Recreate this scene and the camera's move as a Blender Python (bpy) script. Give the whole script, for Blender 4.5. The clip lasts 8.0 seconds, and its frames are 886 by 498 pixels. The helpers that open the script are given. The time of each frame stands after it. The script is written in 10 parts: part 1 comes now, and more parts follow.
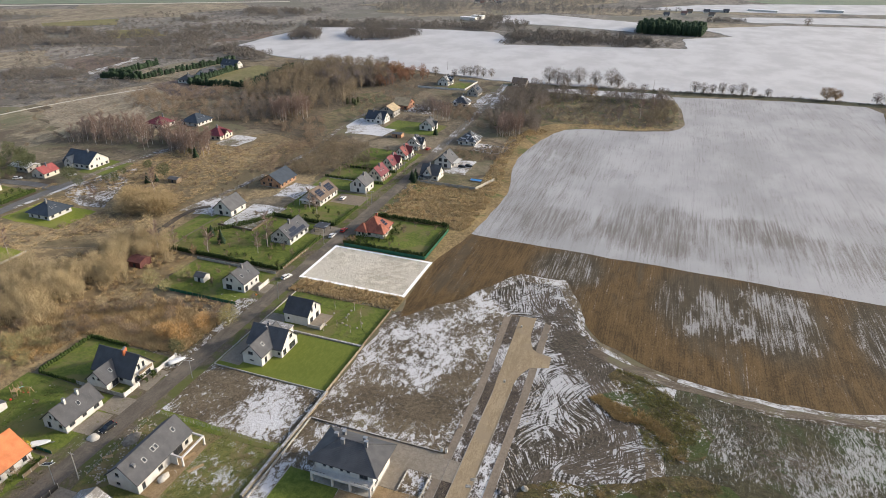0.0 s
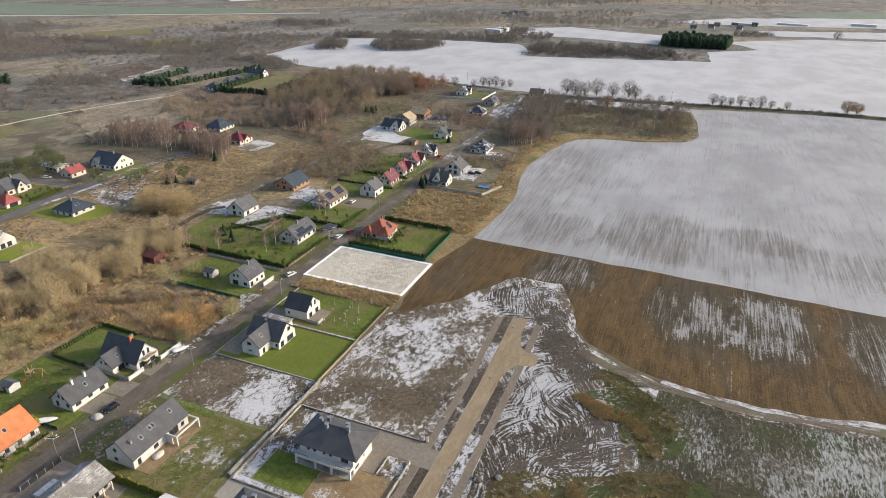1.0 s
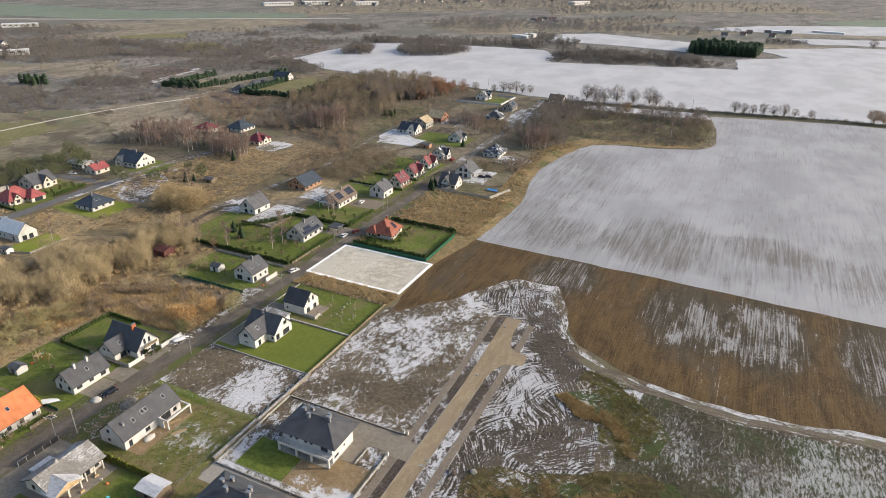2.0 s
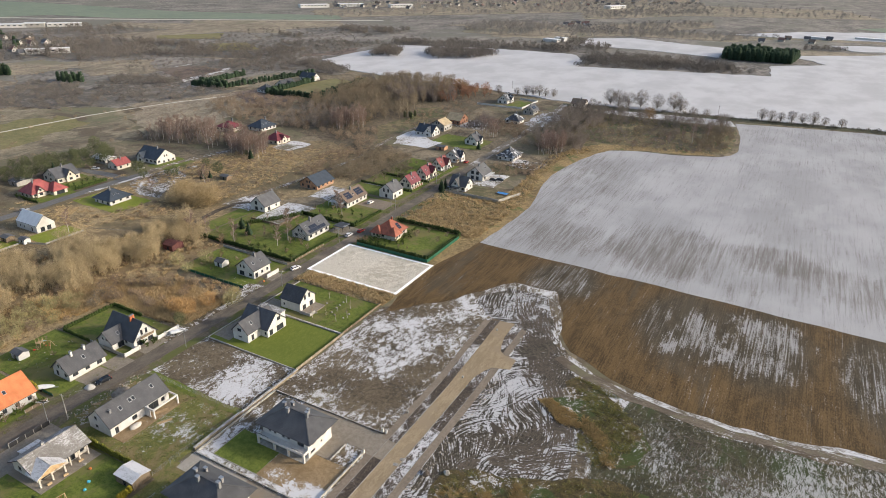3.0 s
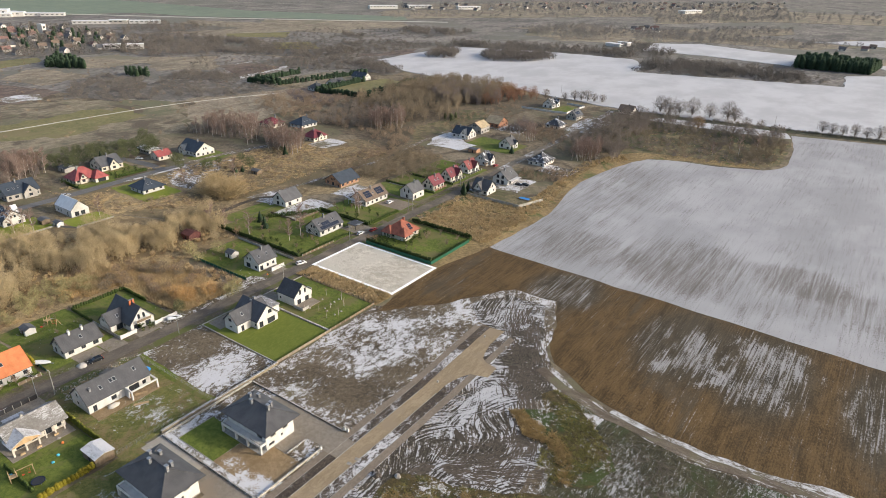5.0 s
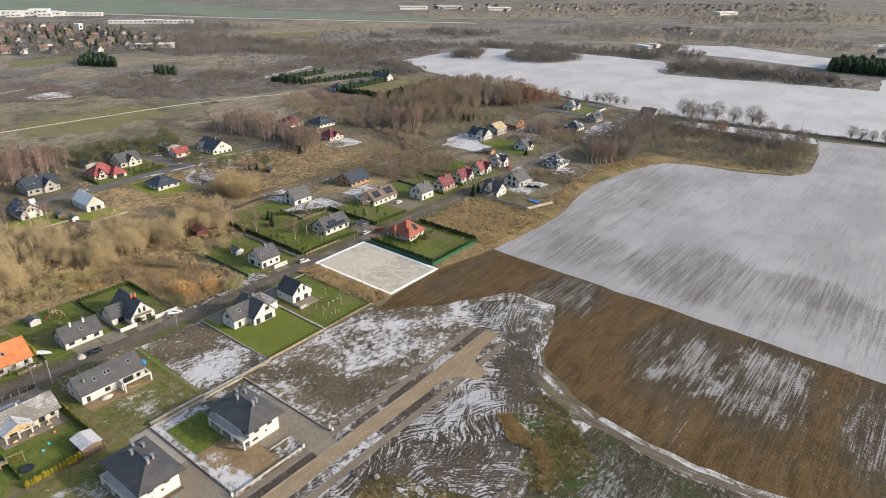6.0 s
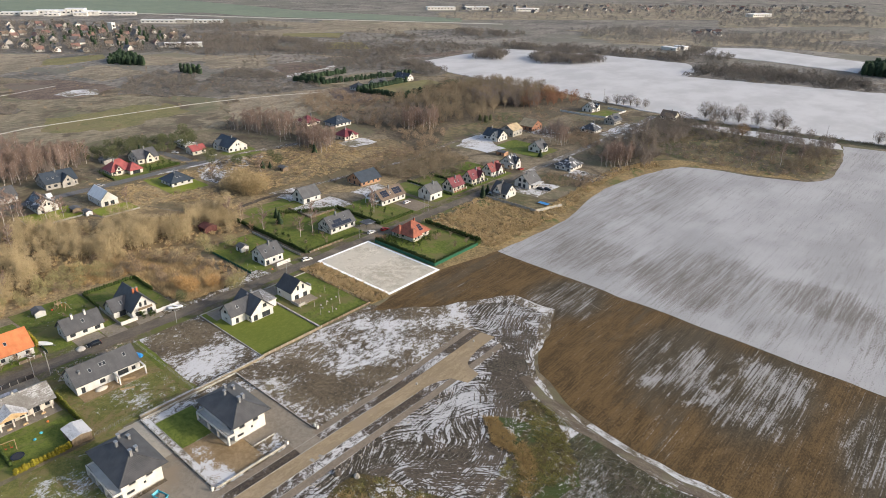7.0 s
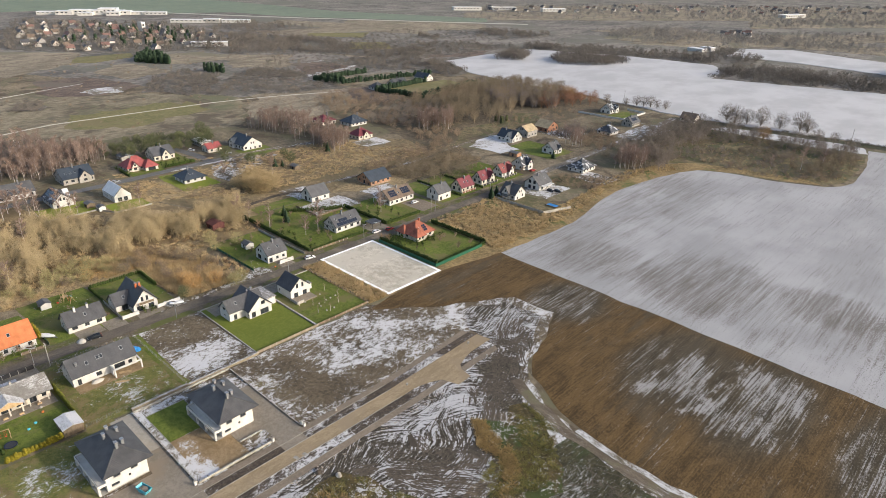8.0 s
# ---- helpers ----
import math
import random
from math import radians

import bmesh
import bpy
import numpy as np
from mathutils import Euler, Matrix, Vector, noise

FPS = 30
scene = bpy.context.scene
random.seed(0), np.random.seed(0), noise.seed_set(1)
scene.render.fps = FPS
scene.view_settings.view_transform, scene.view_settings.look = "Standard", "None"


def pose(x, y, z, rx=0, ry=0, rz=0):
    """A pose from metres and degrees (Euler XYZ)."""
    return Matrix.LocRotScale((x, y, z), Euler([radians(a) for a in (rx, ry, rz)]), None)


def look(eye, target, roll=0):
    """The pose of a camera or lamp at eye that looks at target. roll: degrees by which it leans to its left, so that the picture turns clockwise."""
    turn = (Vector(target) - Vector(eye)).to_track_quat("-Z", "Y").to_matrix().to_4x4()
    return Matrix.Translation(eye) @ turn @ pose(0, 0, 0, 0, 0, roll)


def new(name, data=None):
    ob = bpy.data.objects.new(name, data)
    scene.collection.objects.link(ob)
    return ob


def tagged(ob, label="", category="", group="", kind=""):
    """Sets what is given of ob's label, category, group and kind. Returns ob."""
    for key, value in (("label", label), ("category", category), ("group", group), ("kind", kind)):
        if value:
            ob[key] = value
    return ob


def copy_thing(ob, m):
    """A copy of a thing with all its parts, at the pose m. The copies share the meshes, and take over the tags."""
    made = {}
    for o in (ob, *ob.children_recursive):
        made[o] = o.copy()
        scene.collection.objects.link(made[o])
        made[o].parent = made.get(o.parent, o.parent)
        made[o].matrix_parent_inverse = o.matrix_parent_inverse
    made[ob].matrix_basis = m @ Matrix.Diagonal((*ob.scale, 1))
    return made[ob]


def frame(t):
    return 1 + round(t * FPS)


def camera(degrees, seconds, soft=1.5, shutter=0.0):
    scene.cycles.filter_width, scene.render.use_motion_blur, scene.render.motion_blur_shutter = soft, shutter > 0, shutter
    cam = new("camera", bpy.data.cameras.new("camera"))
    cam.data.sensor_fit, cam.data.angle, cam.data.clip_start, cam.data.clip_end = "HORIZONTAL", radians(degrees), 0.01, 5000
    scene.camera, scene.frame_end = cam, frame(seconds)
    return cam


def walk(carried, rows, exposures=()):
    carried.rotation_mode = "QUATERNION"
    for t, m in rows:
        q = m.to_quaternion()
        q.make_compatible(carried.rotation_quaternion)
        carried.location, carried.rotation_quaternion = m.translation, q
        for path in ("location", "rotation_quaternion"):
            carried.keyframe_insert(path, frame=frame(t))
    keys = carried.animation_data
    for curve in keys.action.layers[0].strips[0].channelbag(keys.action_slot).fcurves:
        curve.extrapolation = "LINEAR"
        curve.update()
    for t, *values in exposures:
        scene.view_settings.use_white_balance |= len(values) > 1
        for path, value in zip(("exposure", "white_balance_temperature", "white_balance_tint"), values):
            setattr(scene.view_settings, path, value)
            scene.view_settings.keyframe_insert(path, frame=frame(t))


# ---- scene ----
cam = camera(69.4, 8.0, 0.6)
PATH = [
    (0, (0.588, -0.328, 119.368), (0.003, 1.368, 118.484), 1.0),
    (0.5, (7.275, -2.419, 119.395), (6.648, -0.73, 118.527), 0.9),
    (1, (14.062, -4.062, 119.457), (13.39, -2.383, 118.603), 1.0),
    (1.5, (20.714, -4.215, 119.538), (19.998, -2.55, 118.693), 1.0),
    (3, (39.832, 2.12, 119.867), (38.977, 3.724, 119.032), 1.2),
    (3.5, (45.722, 5.51, 119.935), (44.82, 7.089, 119.103), 1.3),
    (4, (51.309, 9.433, 119.986), (50.361, 10.984, 119.152), 1.4),
    (4.5, (56.472, 13.316, 120.026), (55.481, 14.84, 119.192), 1.4),
    (6, (70.348, 24.697, 120.112), (69.241, 26.139, 119.279), 1.3),
    (6.5, (74.449, 28.383, 120.127), (73.307, 29.798, 119.294), 1.2),
    (7, (78.233, 32.038, 120.137), (77.059, 33.427, 119.304), 1.3),
    (7.5, (81.804, 35.708, 120.143), (80.599, 37.069, 119.31), 1.2),
    (8, (85.353, 39.486, 120.163), (84.118, 40.82, 119.329), 1.2),
]
walk(cam, [(t, look(eye, target, roll)) for t, eye, target, roll in PATH])

# ---- sky and sun ----
SUN_TURN = 28.0       # degrees from +x towards +y, the side that the sun stands on
SUN_HEIGHT = 21.0
world = bpy.data.worlds.new("world")
scene.world = world
world.use_nodes = True
sky = world.node_tree.nodes.new("ShaderNodeTexSky")
sky.sky_type = "NISHITA"
sky.sun_disc = False
sky.sun_elevation = radians(SUN_HEIGHT)
sky.sun_rotation = radians(90 - SUN_TURN)
sky.air_density, sky.dust_density, sky.ozone_density = 1.0, 3.5, 1.0
back = world.node_tree.nodes["Background"]
back.inputs["Strength"].default_value = 0.235
world.node_tree.links.new(sky.outputs["Color"], back.inputs["Color"])
sun = new("sun", bpy.data.lights.new("sun", "SUN"))
sun.data.energy = 3.35
sun.data.angle = radians(2.5)
sun.data.color = (1.0, 0.925, 0.82)
to_sun = Vector((math.cos(radians(SUN_HEIGHT)) * math.cos(radians(SUN_TURN)),
                 math.cos(radians(SUN_HEIGHT)) * math.sin(radians(SUN_TURN)), math.sin(radians(SUN_HEIGHT))))
sun.matrix_basis = look(to_sun * 900, (0, 0, 0))

# ---- materials ----
SNOW = (0.56, 0.56, 0.575)

def nodes_of(name, rough=0.85, metal=0.0):
    m = bpy.data.materials.new(name)
    m.use_nodes = True
    n, l = m.node_tree.nodes, m.node_tree.links
    b = n["Principled BSDF"]
    b.inputs["Roughness"].default_value = rough
    b.inputs["Metallic"].default_value = metal
    b.inputs["Specular IOR Level"].default_value = 0.3
    return m, n, l, b


def noise_at(n, l, scale, detail=4.0, stretch=(1, 1, 1), turn=0.0, rough=0.6, warp=0.0):
    """Noise in metres of the world: scale is in cells per metre."""
    g = n.new("ShaderNodeNewGeometry")
    mp = n.new("ShaderNodeMapping")
    mp.inputs["Scale"].default_value = stretch
    mp.inputs["Rotation"].default_value = (0, 0, radians(turn))
    l.new(g.outputs["Position"], mp.inputs["Vector"])
    t = n.new("ShaderNodeTexNoise")
    t.inputs["Scale"].default_value = scale
    t.inputs["Detail"].default_value = detail
    t.inputs["Roughness"].default_value = rough
    t.inputs["Distortion"].default_value = warp
    l.new(mp.outputs["Vector"], t.inputs["Vector"])
    return t.outputs["Fac"]


def ramp(n, l, fac, low, high):
    r = n.new("ShaderNodeMapRange")
    r.interpolation_type = "SMOOTHSTEP"
    r.inputs["From Min"].default_value, r.inputs["From Max"].default_value = low, high
    l.new(fac, r.inputs["Value"])
    return r.outputs["Result"]


def mix(n, l, fac, a, b):
    x = n.new("ShaderNodeMix")
    x.data_type = "RGBA"
    for key, v in (("A", a), ("B", b)):
        s = [i for i in x.inputs if i.name == key and i.type == "RGBA"][0]
        if isinstance(v, tuple):
            s.default_value = (*v, 1)
        else:
            l.new(v, s)
    if isinstance(fac, float):
        x.inputs[0].default_value = fac
    else:
        l.new(fac, x.inputs[0])
    return [o for o in x.outputs if o.type == "RGBA"][0]


def arith(n, l, op, a, b):
    m = n.new("ShaderNodeMath")
    m.operation = op
    for i, v in enumerate((a, b)):
        if isinstance(v, (int, float)):
            m.inputs[i].default_value = v
        else:
            l.new(v, m.inputs[i])
    return m.outputs[0]


def bump(n, l, b, height, strength, distance):
    u = n.new("ShaderNodeBump")
    u.inputs["Strength"].default_value = strength
    u.inputs["Distance"].default_value = distance
    l.new(height, u.inputs["Height"])
    l.new(u.outputs["Normal"], b.inputs["Normal"])


def spots(n, l, places, square=False):
    """A soft weight that is full at the middle of each (x, y, reach along x, reach along y, weight) and fades to its rim."""
    total = None
    g = n.new("ShaderNodeNewGeometry")
    ragged = arith(n, l, "MULTIPLY", arith(n, l, "SUBTRACT", noise_at(n, l, 0.13, 6, (1, 0.5, 1), 0, 0.7), 0.5), 1.9) if square else None
    for x, y, rx, ry, weight in places:
        mp = n.new("ShaderNodeMapping")
        mp.inputs["Scale"].default_value = (1 / rx, 1 / ry, 0)
        mp.inputs["Location"].default_value = (-x / rx, -y / ry, 0)
        l.new(g.outputs["Position"], mp.inputs["Vector"])
        if square:
            e = n.new("ShaderNodeSeparateXYZ")
            l.new(mp.outputs["Vector"], e.inputs[0])
            far = arith(n, l, "MAXIMUM", arith(n, l, "ABSOLUTE", e.outputs["X"], 0), arith(n, l, "ABSOLUTE", e.outputs["Y"], 0))
            far = arith(n, l, "ADD", far, ragged)
        else:
            v = n.new("ShaderNodeVectorMath")
            v.operation = "LENGTH"
            l.new(mp.outputs["Vector"], v.inputs[0])
            far = v.outputs["Value"]
        w = arith(n, l, "MULTIPLY", ramp(n, l, arith(n, l, "SUBTRACT", 1.0, far), 0.0, 0.75 if square else 0.5), weight)
        total = w if total is None else arith(n, l, "ADD", total, w)
    return total


def earth(name, dark, light, patch=None, fine=0.6, broad=0.05, patch_scale=0.03, patch_at=0.55, stretch=(1, 1, 1), turn=0.0,
          snow=None, rough=0.95, relief=0.25, grit=3.5, where=None, thin=1.0, second=None):
    """Ground of two colours that vary finely and broadly, with patches of a third colour and of snow.
    snow: (cells per metre, threshold, softness, stretch, turn, broad cells per metre, broad weight); where: spots of more snow."""
    m, n, l, b = nodes_of(name, rough)
    f = noise_at(n, l, fine, 6, stretch, turn, 0.7)
    w = noise_at(n, l, broad, 4)
    h = noise_at(n, l, grit, 3, tuple(x ** 0.5 for x in stretch), turn, 0.7)
    s = arith(n, l, "ADD", arith(n, l, "MULTIPLY", f, 0.38), arith(n, l, "ADD", arith(n, l, "MULTIPLY", w, 0.24), arith(n, l, "MULTIPLY", h, 0.38)))
    col = mix(n, l, ramp(n, l, s, 0.42, 0.59), dark, light)
    if patch:
        p = noise_at(n, l, patch_scale, 7, warp=0.6, rough=0.65)
        col = mix(n, l, ramp(n, l, p, patch_at - 0.06, patch_at + 0.06), col, patch)
    if second:
        p = noise_at(n, l, second[1], 7, warp=0.7, rough=0.65)
        col = mix(n, l, ramp(n, l, p, second[2] - 0.05, second[2] + 0.05), col, second[0])
    if snow:
        sc, at, soft, st, tn, bsc, bw = snow
        p = noise_at(n, l, sc, 8, st, tn, 0.72, 0.8)
        p2 = noise_at(n, l, sc * 4.5, 4, tuple(x ** 0.5 for x in st), tn, 0.7)
        q = noise_at(n, l, bsc, 5, warp=0.5)
        p = arith(n, l, "ADD", arith(n, l, "MULTIPLY", p, 0.62 * (1 - bw)), arith(n, l, "MULTIPLY", p2, 0.38 * (1 - bw)))
        p = arith(n, l, "ADD", p, arith(n, l, "MULTIPLY", q, bw))
        if where:
            p = arith(n, l, "ADD", p, spots(n, l, where))
        k = arith(n, l, "MULTIPLY", ramp(n, l, p, at - soft, at + soft), thin)
        col = mix(n, l, k, col, SNOW)
    l.new(col, b.inputs["Base Color"])
    bump(n, l, b, arith(n, l, "ADD", f, arith(n, l, "MULTIPLY", h, 0.45)), 0.85, relief)
    return m


def paint(name, col, rough=0.7, var=0.12, scale=1.2, metal=0.0, grime=None, grain=6.0, depth=0.01, vary=0.0):
    """A painted, rendered or coated surface with soft stains and grain."""
    m, n, l, b = nodes_of(name, rough, metal)
    a = noise_at(n, l, scale, 5, (1, 1, 0.5))
    d = tuple(c * (1 - 2.2 * var) for c in col)
    u = tuple(min(1, c * (1 + var)) for c in col)
    c = mix(n, l, ramp(n, l, a, 0.3, 0.7), d, u)
    g = noise_at(n, l, grain, 4)
    c = mix(n, l, arith(n, l, "MULTIPLY", ramp(n, l, g, 0.45, 0.75), 0.25), c, tuple(x * 0.6 for x in col))
    if grime:
        p = noise_at(n, l, grime[1], 6, warp=0.8)
        c = mix(n, l, ramp(n, l, p, grime[2] - 0.06, grime[2] + 0.06), c, grime[0])
    if vary:
        o = n.new("ShaderNodeObjectInfo")
        hs = n.new("ShaderNodeHueSaturation")
        l.new(arith(n, l, "ADD", arith(n, l, "MULTIPLY", o.outputs["Random"], 2 * vary), 1 - vary), hs.inputs["Value"])
        l.new(c, hs.inputs["Color"])
        c = hs.outputs["Color"]
    l.new(c, b.inputs["Base Color"])
    bump(n, l, b, g, 0.3, depth)
    return m


def leafy(name, dark, light, scale=0.9, rough=0.9, broad=0.06):
    """Twigs, grass and needles: each piece has its own tone, and stands of them differ."""
    m, n, l, b = nodes_of(name, rough)
    g = n.new("ShaderNodeNewGeometry")
    a = noise_at(n, l, scale, 3)
    w = noise_at(n, l, broad, 2)
    s = arith(n, l, "ADD", arith(n, l, "MULTIPLY", g.outputs["Random Per Island"], 0.2),
              arith(n, l, "ADD", arith(n, l, "MULTIPLY", a, 0.35), arith(n, l, "MULTIPLY", w, 0.45)))
    l.new(mix(n, l, ramp(n, l, s, 0.2, 0.8), dark, light), b.inputs["Base Color"])
    return m


m_ground = earth("heath", (0.098, 0.080, 0.055), (0.285, 0.232, 0.158), (0.135, 0.122, 0.072), 0.35, 0.02, 0.022, 0.52, relief=0.5, second=((0.100, 0.078, 0.052), 0.05, 0.55))
# Greyer than the near heath: some haze is put into its colours.
m_heath_far = earth("far_heath", (0.095, 0.088, 0.080), (0.265, 0.238, 0.205), (0.15, 0.145, 0.118), 0.035, 0.006, 0.006, 0.56, (1, 0.45, 1), 25, relief=0.8, grit=0.22)
m_rough = earth("rough_grass", (0.12, 0.088, 0.042), (0.36, 0.26, 0.125), (0.11, 0.12, 0.042), 0.55, 0.05, 0.06, 0.60, relief=0.5)
m_meadow = earth("olive_meadow", (0.118, 0.102, 0.072), (0.310, 0.262, 0.180), (0.140, 0.136, 0.080), 0.22, 0.02, 0.014, 0.56, (1, 0.5, 1), 10, relief=0.4, second=((0.115, 0.092, 0.064), 0.03, 0.56))
m_lawn = earth("lawn", (0.070, 0.100, 0.015), (0.150, 0.176, 0.032), (0.150, 0.138, 0.050), 0.8, 0.10, 0.06, 0.55, relief=0.06)
m_lawn_lime = earth("lime_lawn", (0.150, 0.185, 0.020), (0.215, 0.240, 0.036), (0.21, 0.21, 0.050), 0.8, 0.10, 0.06, 0.57, relief=0.06)
m_lawn_mown = earth("mown_lawn", (0.104, 0.132, 0.018), (0.152, 0.172, 0.030), (0.124, 0.150, 0.022), 1.2, 0.06, 0.06, 0.6, (1, 0.35, 1), 0, relief=0.04)
m_lawn_worn = earth("worn_grass", (0.088, 0.102, 0.024), (0.190, 0.178, 0.056), (0.200, 0.155, 0.075), 0.7, 0.12, 0.10, 0.54, relief=0.15,
                    snow=(0.7, 0.588, 0.03, (1, 0.7, 1), 0, 0.09, 0.30), where=[(-93, 91, 12, 7, 0.045), (-84, 93, 7, 8, 0.04), (-86, 101, 8, 3, 0.05), (-67, 62, 8, 9, 0.08)], second=((0.165, 0.128, 0.062), 0.2, 0.60))
m_paddock = earth("paddock_grass", (0.125, 0.120, 0.050), (0.225, 0.200, 0.090), (0.19, 0.16, 0.08), 0.3, 0.05, 0.04, 0.55, relief=0.2)
# Green paled towards blue-grey, with distance haze put into the colour.
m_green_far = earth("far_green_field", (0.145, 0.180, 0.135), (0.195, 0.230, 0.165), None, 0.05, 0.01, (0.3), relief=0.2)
m_mud = earth("site_mud", (0.058, 0.046, 0.031), (0.164, 0.130, 0.086), (0.150, 0.122, 0.066), 0.8, 0.06, 0.07, 0.59,
              snow=(0.62, 0.520, 0.022, (1, 0.6, 1), 25, 0.07, 0.29), relief=0.3,
              where=[(-60, 155, 18, 24, 0.030), (-50, 185, 14, 14, 0.010), (-88, 116, 12, 14, 0.028), (-60, 128, 20, 12, -0.03), (-109, 116, 13, 16, -0.05), (-44, 141, 8, 14, -0.035), (-44, 160, 8, 30, -0.01)])
m_weed = earth("weedy_soil", (0.038, 0.033, 0.015), (0.118, 0.086, 0.034), (0.048, 0.066, 0.018), 0.6, 0.08, 0.10, 0.54, relief=0.5,
               snow=(0.6, 0.56, 0.025, (1, 1, 1), 0, 0.06, 0.3))
m_asphalt = earth("asphalt", (0.092, 0.078, 0.063), (0.150, 0.127, 0.100), (0.19, 0.158, 0.122), 0.5, 0.08, 0.08, 0.58, (1, 0.3, 1), rough=0.8, relief=0.02)
m_verge = earth("muddy_verge", (0.095, 0.078, 0.056), (0.180, 0.146, 0.103), (0.095, 0.105, 0.032), 0.9, 0.1, 0.10, 0.50,
                snow=(0.9, 0.62, 0.03, (1, 0.4, 1), 0, 0.05, 0.4), relief=0.2)
m_gravel = earth("sand_gravel", (0.235, 0.180, 0.112), (0.345, 0.270, 0.175), (0.27, 0.212, 0.142), 0.6, 0.08, 0.09, 0.56, (1, 0.25, 1), relief=0.05)
m_strip = earth("dark_topsoil", (0.042, 0.034, 0.028), (0.105, 0.084, 0.065), None, 1.5, 0.2, 0.1, 0.5,
                snow=(0.7, 0.555, 0.04, (1, 0.5, 1), 0, 0.05, 0.45), relief=0.4)
m_strip_snow = earth("snowy_topsoil", (0.042, 0.034, 0.028), (0.105, 0.084, 0.065), None, 1.2, 0.2, 0.1, 0.5,
                snow=(0.6, 0.515, 0.03, (1, 0.5, 1), 0, 0.05, 0.4), relief=0.4)
m_paving = earth("grey_paving", (0.180, 0.156, 0.125), (0.262, 0.228, 0.184), (0.225, 0.185, 0.140), 0.9, 0.1, 0.08, 0.56, rough=0.85, relief=0.02)
m_path = earth("brown_paving", (0.165, 0.135, 0.105), (0.245, 0.200, 0.155), None, 1.2, 0.15, 0.1, 0.5, rough=0.9, relief=0.02)
m_sand = earth("bare_sand", (0.19, 0.130, 0.068), (0.295, 0.215, 0.125), None, 0.9, 0.12, 0.1, 0.5,
               snow=(0.7, 0.60, 0.03, (1, 1, 1), 0, 0.07, 0.4), relief=0.1, where=[(-43, 90, 8, 5, 0.10), (-52, 91, 6, 4, 0.06), (-42, 100, 3, 4, 0.06)])
m_snowyard = earth("snowy_yard", (0.12, 0.100, 0.075), (0.21, 0.178, 0.135), (0.13, 0.12, 0.07), 0.9, 0.1, 0.1, 0.55,
                   snow=(0.45, 0.500, 0.04, (1, 1, 1), 0, 0.07, 0.4), relief=0.1)
m_yardsnow = earth("trodden_snow", (0.15, 0.125, 0.095), (0.24, 0.205, 0.16), None, 0.9, 0.1, 0.1, 0.5,
                   snow=(0.3, 0.455, 0.05, (1, 1, 1), 0, 0.06, 0.4), relief=0.1)
m_icy = earth("icy_track", (0.115, 0.10, 0.08), (0.20, 0.175, 0.14), None, 0.9, 0.1, 0.1, 0.5,
              snow=(0.5, 0.545, 0.05, (1, 0.3, 1), 0, 0.05, 0.4), relief=0.1)
m_track = earth("dirt_track", (0.098, 0.078, 0.058), (0.180, 0.147, 0.109), (0.145, 0.130, 0.080), 0.6, 0.1, 0.1, 0.55, (0.3, 1, 1), -5,
                snow=(0.8, 0.56, 0.03, (0.12, 1, 1), -8, 0.03, 0.3), relief=0.15)
m_tracksnow = earth("track_edge_snow", (0.10, 0.085, 0.062), (0.18, 0.155, 0.115), None, 0.9, 0.1, 0.1, 0.5,
                    snow=(0.8, 0.488, 0.05, (0.3, 1, 1), -10, 0.06, 0.35), relief=0.1)
# Pale fill of the graphic plot highlight, modelled as ground.
m_plot = earth("whitened_plot", (0.40, 0.365, 0.295), (0.66, 0.615, 0.53), (0.55, 0.51, 0.435), 0.35, 0.05, 0.05, 0.53, relief=0.8)


